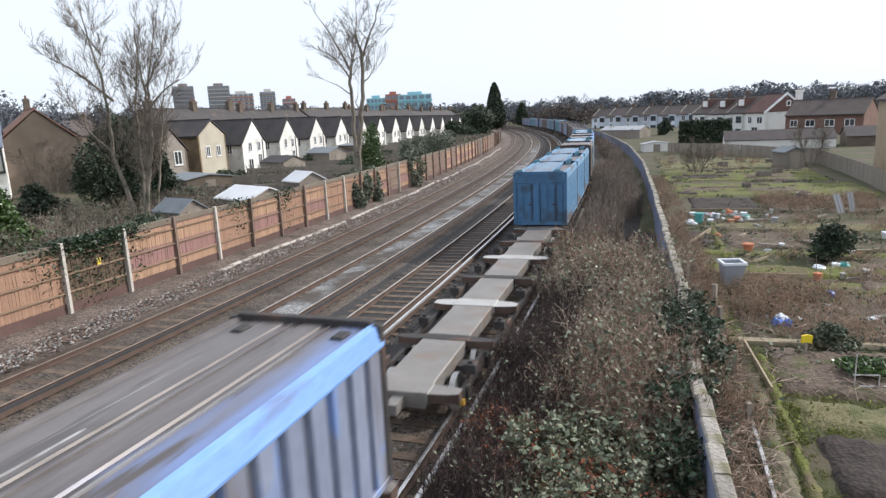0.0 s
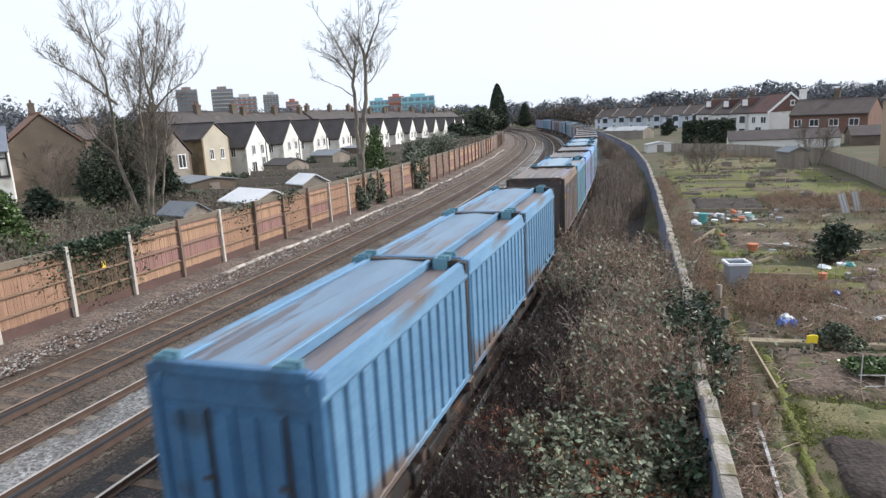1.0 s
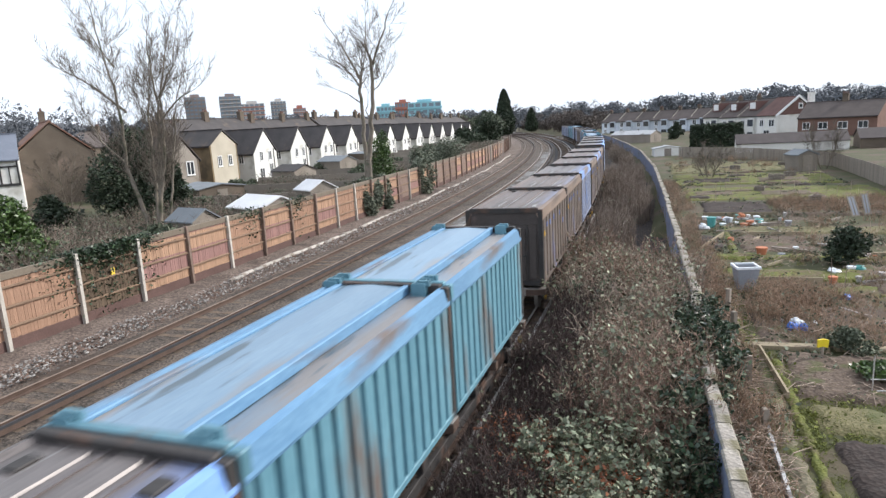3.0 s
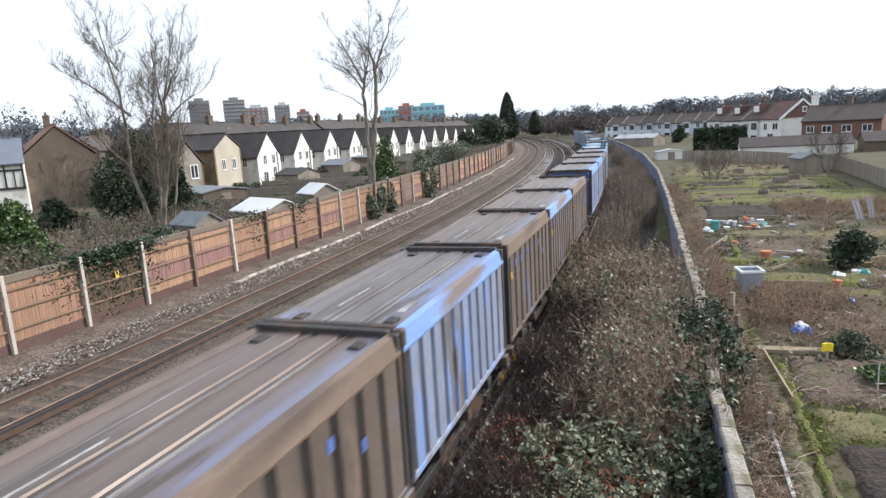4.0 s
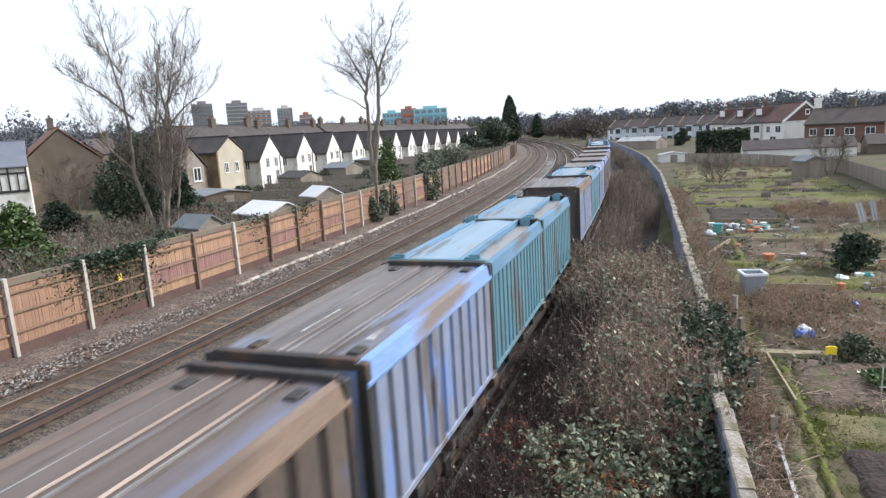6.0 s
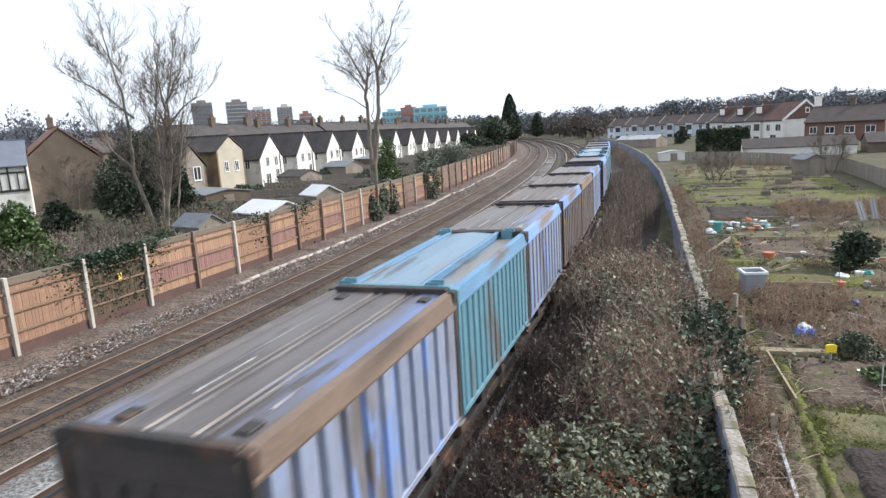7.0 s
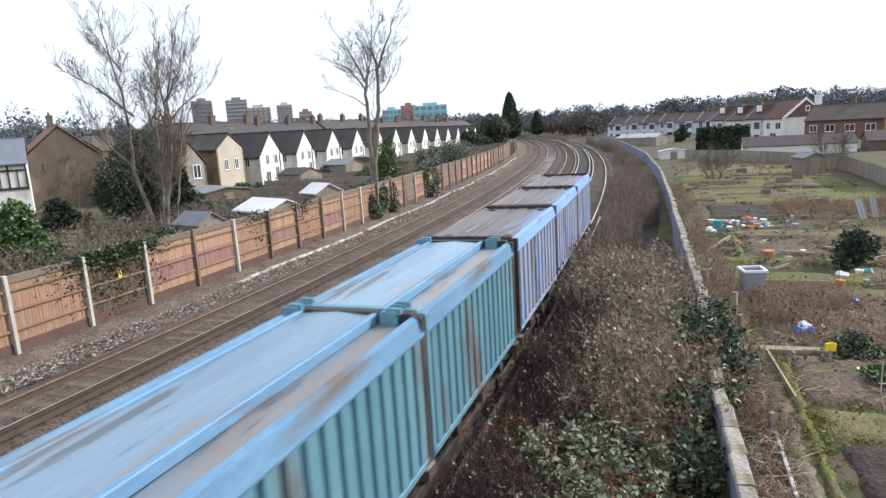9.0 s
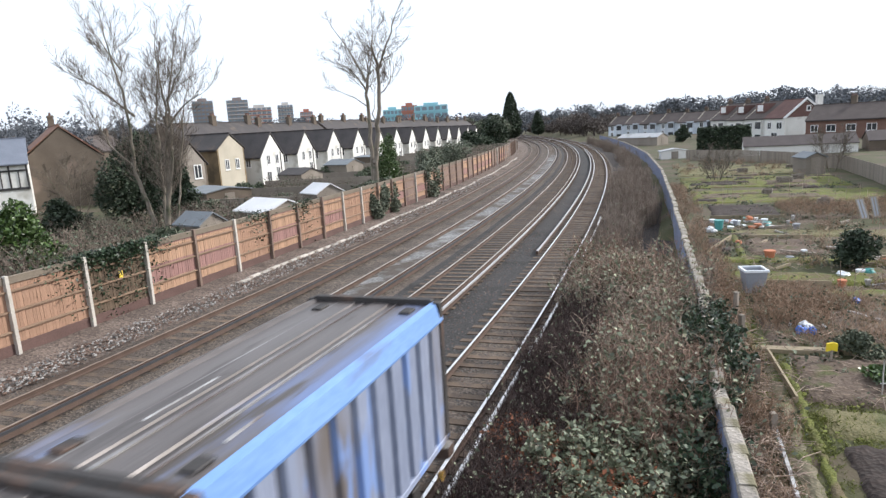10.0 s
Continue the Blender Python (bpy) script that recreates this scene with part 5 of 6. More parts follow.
def evergreen(name, label, at, seed, radii, n, size, mat, lobes=5, trunk=0.12, base=-0.15):
    ob = tagged(new(name), label, "bush" if radii[2] < 3 else "tree")
    ob.matrix_world = at
    rng = random.Random(seed)
    fol, wood = Solid(), Solid()
    for k in range(lobes):
        c = Vector((rng.uniform(-0.5, 0.5) * radii[0], rng.uniform(-0.5, 0.5) * radii[1], base + radii[2] * (0.32 + 1.25 * (k + 0.5) / lobes)))
        f = rng.uniform(0.55, 0.8) * (1.0 - 0.35 * k / lobes)
        leafy(fol, c, (radii[0] * f, radii[1] * f, radii[2] * 0.45), n // lobes, size, rng)
        wood.rod((0, 0, -0.3), c, trunk, trunk * 0.3, 5, 0, False)
    part("trunk", wood.mesh("trunk", M_BARK), ob)
    part("crown", fol.mesh("crown", mat), ob)
    return ob


def shoot(twig, p, d, length, r, level, rng, lift, kids):
    """A crooked shoot that bends upwards and carries ever finer ones."""
    n = (7, 5, 3)[level]
    for i in range(n):
        q = p + d * (length / n)
        r2 = max(0.009, r * 0.86)
        twig.rod(p, q, r, r2, 3, 0, False)
        p, r = q, r2
        d = (d + Vector((rng.gauss(0, 0.13), rng.gauss(0, 0.13), rng.gauss(lift, 0.08)))).normalized()
        for _ in range(int(kids[level] + rng.random()) if level < 2 and i > 0 else 0):
            a = rng.uniform(0, 6.283)
            o = d.orthogonal().normalized()
            side = o * math.cos(a) + d.cross(o) * math.sin(a)
            shoot(twig, p, (d + side * rng.uniform(0.45, 0.95)).normalized(), length * rng.uniform(0.3, 0.55), max(0.010, r * 0.65), level + 1, rng, lift, kids)


def limbed_tree(label, at, limbs, seed, lift, kids, reach, bare, spread_=1.0):
    """A bare tree on limbs given by hand, each (x, z) points and its girth at the foot; depth wanders."""
    ob = tagged(new("bare_tree"), label, "tree")
    ob.matrix_world = at
    rng = random.Random(seed)
    twig = Solid()
    for girth, tip, depth, pts in limbs:
        wood = Solid()
        fine = []
        for (xa, za), (xb, zb) in zip(pts, pts[1:]):
            m = max(2, int(math.hypot(xb - xa, zb - za) / 0.55))
            fine += [(xa + (xb - xa) * i / m, za + (zb - za) * i / m) for i in range(m)]
        fine.append(pts[-1])
        n = len(fine)
        line = [Vector((x + rng.gauss(0, 0.035), depth * i / n + rng.gauss(0, 0.05), z)) for i, (x, z) in enumerate(fine)]
        for i in range(n - 1):
            f0, f1 = i / (n - 1), (i + 1) / (n - 1)
            r0, r1 = girth + (tip - girth) * f0 ** 0.8, girth + (tip - girth) * f1 ** 0.8
            wood.rod(line[i], line[i + 1], r0, r1, 7, 0, False)
            for _ in range(2 if line[i].z > bare else 0):
                along = (line[i + 1] - line[i]).normalized()
                a = rng.uniform(0, 6.283)
                side = Vector((math.cos(a), math.sin(a), 0)) * spread_
                shoot(twig, line[i], (along * 0.7 + side).normalized(), reach * rng.uniform(0.5, 1.1) * (1.15 - 0.5 * f0), max(0.011, r0 * 0.26), 0, rng, lift, kids)
        tipdir = (line[-1] - line[-2]).normalized()
        shoot(twig, line[-1], tipdir, reach * 0.8, tip, 0, rng, lift, kids)
        part("trunk", wood.mesh("trunk", M_BARK, smooth=True), ob, label="grey-brown bark trunk and limbs")
    part("twig_crown", twig.mesh("twig_crown", M_TREE_TWIG), ob)
    return ob


limbed_tree("tall bare many-stemmed tree with moss-green limbs behind the fence", facing(-28.9, 30.5, 0), (
    (0.17, 0.03, -0.6, ((-0.1, -0.2), (-0.45, 1.2), (-1.2, 4.8), (-1.0, 8.9), (-1.58, 11.2), (-1.76, 13.2))),
    (0.16, 0.03, 0.5, ((0.3, -0.2), (0.39, 1.5), (0.73, 4.8), (1.15, 8.4), (0.67, 11.8))),
    (0.17, 0.03, 0.2, ((0.15, -0.2), (0.27, 1.5), (1.36, 5.8), (1.54, 8.7), (2.4, 11.8))),
    (0.13, 0.03, 1.2, ((0.0, -0.2), (0.1, 3.0), (-0.1, 7.5), (0.2, 11.0))),
    (0.10, 0.02, 0.8, ((0.5, -0.2), (1.4, 4.0), (1.9, 7.5), (2.6, 9.8))),
    (0.08, 0.02, -0.6, ((-1.0, 8.0), (-2.4, 9.3), (-3.5, 10.0), (-4.4, 10.5))),
    (0.07, 0.02, 0.6, ((1.33, 7.2), (2.4, 8.4), (3.3, 8.9))),
    (0.06, 0.02, -0.4, ((1.54, 8.7), (2.98, 10.3), (3.4, 11.4))),
    (0.06, 0.02, 0.5, ((-1.34, 10.6), (-2.6, 11.9), (-3.5, 13.2))),
    (0.07, 0.02, -1.0, ((-1.2, 4.8), (-2.6, 6.4), (-3.2, 8.2))),
), 3, 0.15, (1.2, 0.9), 2.3, 3.0, 0.65)
limbed_tree("tall bare twin-trunked tree with an open round crown by the fence", facing(-22.3, 46.4, 0), (
    (0.24, 0.11, 0.3, ((-0.2, -0.2), (-0.15, 3.0), (-0.28, 9.1), (-0.1, 10.0))),
    (0.10, 0.03, -0.6, ((-0.1, 10.0), (-1.1, 12.2), (-1.9, 13.6))),
    (0.08, 0.02, 0.8, ((-0.15, 9.4), (-0.9, 10.3), (-1.9, 11.3), (-2.9, 11.7))),
    (0.08, 0.02, 0.4, ((-0.1, 10.0), (0.25, 11.2), (0.5, 12.8))),
    (0.27, 0.12, -0.3, ((0.1, -0.2), (0.16, 3.8), (1.03, 9.1), (1.05, 10.9))),
    (0.10, 0.03, 0.6, ((1.05, 10.9), (0.5, 12.1), (0.45, 14.0))),
    (0.10, 0.03, -0.5, ((1.05, 10.9), (1.65, 12.0), (2.35, 13.4), (2.7, 14.2))),
    (0.05, 0.02, 0.9, ((0.9, 9.0), (1.5, 9.6), (1.7, 10.3))),
    (0.05, 0.02, -0.7, ((-0.25, 8.2), (-1.0, 8.9), (-1.7, 9.2))),
    (0.05, 0.02, 0.5, ((0.6, 6.6), (0.1, 7.6), (0.3, 8.4))),
), 14, 0.08, (1.2, 0.9), 2.0, 9.2, 0.8)
evergreen("laurel_bush", "bright green laurel bush behind the fence", facing(-28.4, 21.5, 0), 1, (2.0, 2.0, 2.3), 6500, 0.17, M_LAUREL)
evergreen("holly_tree", "dark evergreen holly behind the bare tree", facing(-37.3, 37.2, 0), 2, (2.5, 2.5, 4.0), 12000, 0.18, M_YEW, 7)
evergreen("holly_tree", "dark evergreen behind the shed", facing(-35.4, 40.2, 0), 3, (1.4, 1.4, 2.7), 4000, 0.2, M_YEW, 6)
bare_tree("small bare garden tree by the brick house", facing(-47.0, 40.5, 0), 71, 4, 6.5, 0.06, 0.2, 0.2, (2, 3, 2), 0.3, 0.8)
bare_tree("small bare garden tree behind the holly", facing(-44.0, 47.5, 0), 72, 4, 7.5, 0.07, 0.2, 0.2, (2, 3, 2), 0.3, 0.8)
evergreen("garden_bush", "rounded dark green garden bush", facing(-43.0, 35.5, 0), 4, (1.9, 1.9, 1.6), 3000, 0.2, M_YEW)
evergreen("cypress", "yellow-green cypress behind the fence", facing(-24.6, 54.5, 0), 5, (1.7, 1.7, 3.2), 6500, 0.15, M_LAUREL, 7)
for i, (s, o, r, h) in enumerate(((43, -15.1, 0.8, 1.5), (45, -15.0, 0.9, 1.5), (47, -15.1, 0.9, 1.5), (56, -15.2, 1.2, 1.8), (58.5, -15.6, 1.5, 2.3), (63, -16.6, 1.7, 2.4), (74, -17.6, 2.4, 2.5), (82, -18.2, 2.6, 2.4))):
    evergreen("ivy_mass", "grey-green ivy and shrub growing over the fence", Matrix.Translation(line_at(s, o, 0)), 20 + i, (r, r, h), 4200, 0.17, M_HAZY_IVY, 7)
def conifer(label, at, height, radius, n, size, seed):
    """A narrow cypress: dense upright sprays over a pointed column."""
    ob = tagged(new("tall_conifer"), label, "tree")
    ob.matrix_world = at
    rng = random.Random(seed)
    fol = Solid()
    for _ in range(n):
        f, a = rng.random(), rng.uniform(0, 6.283)
        girth = radius * min(1.0, 0.55 + f * 3) * (1 - max(0.0, f - 0.25) / 0.75) ** 0.6
        girth *= (0.75 + 0.35 * rng.random()) * (1 + 0.18 * noise.noise(Vector((math.cos(a) * 2, math.sin(a) * 2, f * 7))))
        leaf(fol, Vector((girth * math.cos(a), girth * math.sin(a), 0.3 + f * height)), size * rng.uniform(0.5, 1.3), rng)
    part("trunk", Solid().rod((0, 0, -0.3), (0, 0, height * 0.9), 0.3, 0.05, 6).mesh("trunk", M_BARK), ob)
    part("crown", fol.mesh("crown", M_YEW), ob)


conifer("tall dark cypress tree beside the line", facing(-58.0, 240, 0), 16.5, 3.6, 9000, 0.6, 6)
conifer("dark conifer at the end of the curve", facing(-55, 275, 0), 9.5, 2.6, 4000, 0.6, 7)
for i, (x, y, r, h) in enumerate(((-40.5, 150, 4.6, 4.4), (-44, 165, 4.5, 4.4), (-42, 140, 4, 2.6), (-61, 205, 5, 4.4), (-64, 228, 5, 4))):
    evergreen("broad_bush", "broad dark evergreen beside the curve", facing(x, y, 0), 30 + i, (r, r, h), 3500, 0.45, M_YEW if i % 2 == 0 else M_SHRUB, 7, 0.2)
scrub = [bush("garden_scrub", "brown leafless garden scrub behind the fence", 90 + i, Matrix(), M_TWIG, M_SHRUB, "garden scrub", radius=1.5, height=2.2, canes=90, twigs=500, leaves=300, leaf_size=0.12, thick=0.014, upright=0.8) for i in range(2)]
rng = random.Random(12)
pls = []
for i in range(75):
    s, o = rng.uniform(18, 130), -16.3 - abs(rng.gauss(0, 8))
    pls.append(line_at(s, o, 0))
pls += [line_at(rng.uniform(14, 46), -rng.uniform(17.5, 46), 0) for i in range(70)]
spread(scrub, pls, 13, 0.7, 1.3)
dens = [evergreen("garden_shrub", "small green shrub in a back garden", facing(-40, 52, 0), 95, (1.1, 1.1, 0.9), 900, 0.2, M_SHRUB, 4, 0.05)]
spread(dens, [line_at(rng.uniform(24, 140), -17 - abs(rng.gauss(0, 9)), 0) for i in range(40)], 14, 0.7, 1.5)
# ivy hanging over the fence tops
for i, (s, n) in enumerate(((17.2, 900), (18.3, 1300), (19.3, 900), (20.0, 500), (27.9, 350), (32.6, 420))):
    rng = random.Random(200 + i)
    fol = Solid()
    for _ in range(n):
        leaf(fol, Vector((rng.gauss(0.05, 0.09), rng.gauss(0, 0.75), 2.55 - abs(rng.gauss(0, 0.5)) * (2.2 if rng.random() < 0.35 else 0.6) + rng.uniform(0, 0.25))), 0.1 * rng.uniform(0.6, 1.4), rng)
    iv = tagged(new("hanging_ivy", fol.mesh("hanging_ivy", M_IVY)), "dark ivy hanging over the fence", "ivy", "ivy on the fence")
    iv.matrix_world = on_line(s, FENCE_OFF)


# far woods along the skyline
def woods(name, label, spots, mat, seed, size, count=420):
    """Bare or leafy crowns far off: each a few overlapping clumps of small flakes on a stem, in one mesh."""
    rs = np.random.RandomState(seed)
    s = Solid()
    chunks = []
    for x, y, z, r, h in spots:
        s.rod((x, y, z - 1), (x, y, z + h * 0.6), 0.3, 0.15, 4, 0, False)
        lobes = rs.uniform(-0.5, 0.5, (6, 3)) * (r, r, h * 0.55) + (x, y, z + h * 0.55)
        d = rs.normal(size=(count, 3))
        d /= np.linalg.norm(d, axis=1)[:, None]
        c = lobes[rs.randint(0, 6, count)] + d * rs.uniform(0.3, 1.0, (count, 1)) ** 0.5 * (r * 0.6, r * 0.6, h * 0.27)
        u = rs.normal(size=(count, 3)) * size * r * 0.5
        v = rs.normal(size=(count, 3)) * size * r * 0.35
        chunks.append(np.stack((c - u, c + v, c + u, c - v), 1).reshape(-1, 3))
    first = len(s.v)
    pts = np.concatenate(chunks)
    s.v += pts.tolist()
    s.f += [(first + i, first + i + 1, first + i + 2, first + i + 3) for i in range(0, len(pts), 4)]
    s.m += [0] * (len(pts) // 4)
    tagged(new(name, s.mesh(name, mat)), label, "woods", kind="stuff")


rng = random.Random(6)
spots = []
for i in range(330):
    x = rng.uniform(-520, 60)
    y = rng.uniform(300, 620)
    if y < 300 + max(0, -x - 150) * 0.2:
        continue
    spots.append((x, y, ground_height(x, y), rng.uniform(4, 8), rng.uniform(7, 13)))
for i in range(160):
    y = rng.uniform(60, 320)
    x = -rng.uniform(85, 150) - y * 0.75
    spots.append((x, y, ground_height(x, y), rng.uniform(3, 6), rng.uniform(7, 12)))
near_spots = []
for i in range(22):
    a = radians(rng.uniform(-58, -42))
    r = rng.uniform(125, 165)
    near_spots.append((math.sin(a) * r, math.cos(a) * r, 0, rng.uniform(2.5, 4.5), rng.uniform(10, 14.5)))
woods("garden_trees", "haze-grey bare trees behind the brick houses", near_spots, M_FARWOOD_HAZED, 4, 0.09, 900)
woods("far_woods", "haze-grey bare trees along the skyline", spots, M_FARWOOD_HAZED, 1, 0.12)
spots = []
for i in range(230):
    a = rng.uniform(0, 1)
    x, y = 30 + a * 230 + rng.uniform(-20, 20), 190 + rng.uniform(0, 150)
    spots.append((x, y, ground_height(x, y) + a * 4, rng.uniform(3, 6), rng.uniform(6, 10)))
woods("hill_woods", "bare woods on the hill behind the houses, tinted by distance haze", spots, M_FARWOOD_HAZED, 2, 0.12)
spots = []
for i in range(90):
    s, o = rng.uniform(215, 330), rng.choice((-1, 1)) * rng.uniform(0, 16)
    p = line_at(s, (8 + o if o > 0 else -18 + o), 0)
    spots.append((p.x, p.y, 0, rng.uniform(2, 4), rng.uniform(4, 8)))
woods("curve_scrub", "dark scrub and trees beyond the curve", spots, M_SCRUBWOOD, 3, 0.12, 700)

# ---- allotments ----
M_BED_EDGE = surface("bed_boards", (0.22, 0.18, 0.12), (0.36, 0.30, 0.21), 1.2, 0.9, 0, 0.3, 20, vary=0.2)
M_PATH = surface("trodden_path", (0.09, 0.08, 0.05), (0.26, 0.225, 0.155), 0.9, 0.95, 0, 0.8, 10, (0.085, 0.10, 0.025), 0.9, 0.5, grit=True)
M_TURF = surface("mossy_turf", (0.075, 0.09, 0.015), (0.18, 0.185, 0.04), 0.8, 0.95, 0, 0.9, 11, (0.11, 0.085, 0.045), 1.1, 0.5, grit=True)
M_STRAW = surface("faded_grass", (0.11, 0.10, 0.045), (0.22, 0.19, 0.095), 0.8, 0.95, 0, 0.9, 11, (0.08, 0.09, 0.03), 1.1, 0.5, grit=True)
M_SOIL_D = surface("freshly_dug_soil", (0.022, 0.015, 0.013), (0.06, 0.042, 0.036), 2.0, 0.95, 0, 1.0, 7, grit=True)
M_SOIL_L = surface("dry_weedy_soil", (0.08, 0.055, 0.042), (0.18, 0.135, 0.10), 1.4, 0.95, 0, 1.0, 8, (0.07, 0.075, 0.025), 1.4, 0.53, grit=True)


def plot(name, label, x0, x1, y0, y1, mat, high=0.06, seed=0, rough=0.05, category="garden bed"):
    """A low uneven patch of earth or turf with ragged edges."""
    rng = random.Random(seed)
    nx_, ny_ = max(3, int((x1 - x0) / 0.22)), max(3, int((y1 - y0) / 0.22))
    nx_, ny_ = min(nx_, 60), min(ny_, 60)
    v, f = [], []
    for j in range(ny_ + 1):
        for i in range(nx_ + 1):
            edge = i in (0, nx_) or j in (0, ny_)
            x = x0 + (x1 - x0) * i / nx_ + rng.uniform(-0.06, 0.06)
            y = y0 + (y1 - y0) * j / ny_ + rng.uniform(-0.06, 0.06)
            g = ground_height(x, y)
            v.append((x, y, g + (-0.12 if edge else high + rng.uniform(0, rough) + 0.06 * noise.noise(Vector((x * 1.5, y * 1.5, seed))))))
    for j in range(ny_):
        for i in range(nx_):
            a = j * (nx_ + 1) + i
            f.append((a, a + 1, a + nx_ + 2, a + nx_ + 1))
    return tagged(new(name, mesh_of(name, v, f, [mat], smooth=True)), label, category, kind="structure")


plot("grass_path", "trodden grass path between the beds", 1.95, 2.5, 6, 18.2, M_PATH, 0.05, 1, 0.03, "path")
plot("turf", "mossy green turf beside the path", 2.4, 2.75, 6, 17.5, M_TURF, 0.055, 2, 0.04, "turf")
plot("turf", "mossy green turf strip", 1.75, 2.15, 17.5, 24, M_TURF, 0.055, 3, 0.04, "turf")
plot("turf", "faded rough grass patch", 2.7, 7.5, 13.3, 14.8, M_STRAW, 0.07, 4, 0.06, "turf")
plot("soil_bed", "freshly dug dark soil bed", 2.85, 6.0, 10.8, 13.2, M_SOIL_D, 0.05, 5, 0.12)
plot("soil_bed", "weedy bed with winter vegetables", 2.6, 6.5, 14.9, 18.0, M_SOIL_L, 0.06, 6, 0.08)
plot("soil_bed", "littered brown bed with debris", 2.3, 9.0, 18.4, 23.6, M_SOIL_L, 0.06, 7, 0.1)
plot("soil_bed", "strip of dead stems along the wall", 1.1, 1.9, 6, 24, M_SOIL_L, 0.05, 8, 0.1)
plot("turf", "mossy green turf strip across the beds", 1.9, 14, 25.6, 27.4, M_TURF, 0.07, 9, 0.06, "turf")
plot("turf", "green turf path between beds", 4.6, 9.5, 23.6, 25.0, M_TURF, 0.07, 10, 0.06, "turf")
plot("soil_bed", "brown bed with dug holes", 6.4, 13.5, 23.8, 28.2, M_SOIL_L, 0.05, 11, 0.12)
plot("turf", "bright green turf edge", 1.5, 14, 29.2, 30.3, M_TURF, 0.06, 12, 0.05, "turf")
plot("soil_bed", "small dark dug bed", 1.3, 2.5, 31, 34.5, M_SOIL_D, 0.07, 13, 0.08)
plot("soil_bed", "grey weedy bed with edging boards", 3.0, 6.2, 30.8, 34.6, M_SOIL_L, 0.06, 14, 0.08)
plot("turf", "bright green turf path", 2.5, 3.0, 29, 38, M_TURF, 0.07, 15, 0.05, "turf")
plot("turf", "faded green turf", 2.6, 14, 35.2, 37.2, M_STRAW, 0.05, 16, 0.05, "turf")
plot("soil_bed", "broad dark freshly dug plot", 1.9, 5.9, 41.4, 46.8, M_SOIL_D, 0.06, 17, 0.1)
plot("soil_bed", "plot of dead red-brown stalks", 6.2, 13, 41.0, 47.5, M_SOIL_L, 0.06, 18, 0.1)
plot("turf", "green turf between plots", 1.0, 14, 48.0, 55.5, M_TURF, 0.05, 19, 0.05, "turf")
plot("soil_bed", "brown earth bed in the turf", 1.6, 4.6, 50.2, 53.0, M_SOIL_L, 0.08, 20, 0.06)
plot("soil_bed", "brown earth bed in the turf", 6.0, 9.6, 50.0, 52.6, M_SOIL_L, 0.08, 21, 0.06)
plot("turf", "green turf between plots", 0.2, 13, 57.5, 66.5, M_TURF, 0.05, 22, 0.05, "turf")
plot("soil_bed", "brown earth bed", 1.0, 5.0, 59.0, 61.4, M_SOIL_D, 0.08, 23, 0.06)
plot("soil_bed", "brown earth bed", 7.0, 11.0, 59.6, 62.4, M_SOIL_L, 0.08, 24, 0.06)
plot("soil_bed", "faded weedy plot", 0, 12, 68, 80, M_STRAW, 0.05, 25, 0.06)


def plank(label, a, b, w=0.05, h=0.16, mat=None):
    a, b = Vector(a), Vector(b)
    L = (b - a).length
    ob = tagged(new("edging_board", Solid().box(0, L, -w / 2, w / 2, -0.05, h, 0, 0.01).mesh("edging_board", mat or M_BED_EDGE)), label, "board", "bed edging boards")
    ob.matrix_world = Matrix.Translation(a) @ Matrix.Rotation(math.atan2(b.y - a.y, b.x - a.x), 4, "Z")
    return ob


for i in range(22):
    rr = random.Random(300 + i)
    x, y = rr.uniform(0.5, 11), rr.uniform(48.5, 78)
    plot("soil_bed", "narrow dark bed in the far turf", x, x + rr.uniform(1.2, 3.6), y, y + rr.uniform(0.6, 1.6), rr.choice((M_SOIL_D, M_SOIL_L, M_SOIL_L)), 0.1, 60 + i, 0.08)
plank("pale pole edging the grass path", (1.9, 7.0, 0.1), (1.88, 13.8, 0.1), 0.06, 0.1, M_STREAK)
plank("timber board edging the bed", (2.5, 14.9, 0.05), (2.28, 17.9, 0.05))
plank("wide grey board across the path end", (2.15, 18.25, 0.05), (3.95, 18.35, 0.05), 0.3, 0.08)
plank("timber board edging the bed", (4.1, 18.4, 0.05), (7.5, 18.5, 0.05), 0.2, 0.08)
plank("timber board edging the turf", (2.0, 25.5, 0.05), (5.2, 25.5, 0.05))
plank("timber board edging the plot", (1.9, 41.2, 0.05), (5.9, 41.2, 0.05))
plank("timber board edging the bed", (3.0, 34.8, 0.05), (6.2, 34.8, 0.05))
plank("timber board edging the bed", (1.3, 30.8, 0.05), (2.6, 34.8, 0.05))
plank("concrete cable trough lid strip", line_at(27, 3.2, -0.36), line_at(41, 3.0, -0.36), 0.3, 0.14, M_CONCRETE)
rng = random.Random(18)
for i in range(26):
    x, y = rng.uniform(2.5, 9), rng.uniform(19, 40)
    a = rng.uniform(0, 3.1)
    plank("loose weathered plank on the allotment", (x, y, 0.1), (x + math.cos(a) * rng.uniform(0.6, 1.6), y + math.sin(a) * rng.uniform(0.6, 1.6), 0.1), rng.uniform(0.05, 0.15), 0.05, rng.choice((M_WOOD, M_BED_EDGE, M_STREAK)))
for i, (x, y, h) in enumerate(((1.78, 15.6, 0.75), (1.83, 13.3, 0.5), (1.7, 18.6, 0.9), (1.75, 21.0, 0.9))):
    st = tagged(new("timber_post", Solid().box(-0.06, 0.06, -0.06, 0.06, -0.2, h, 0, 0.02).mesh("timber_post", M_WOOD)), "short dark timber post beside the path", "post", "path posts")
    st.matrix_world = facing(x, y, 20 * i)

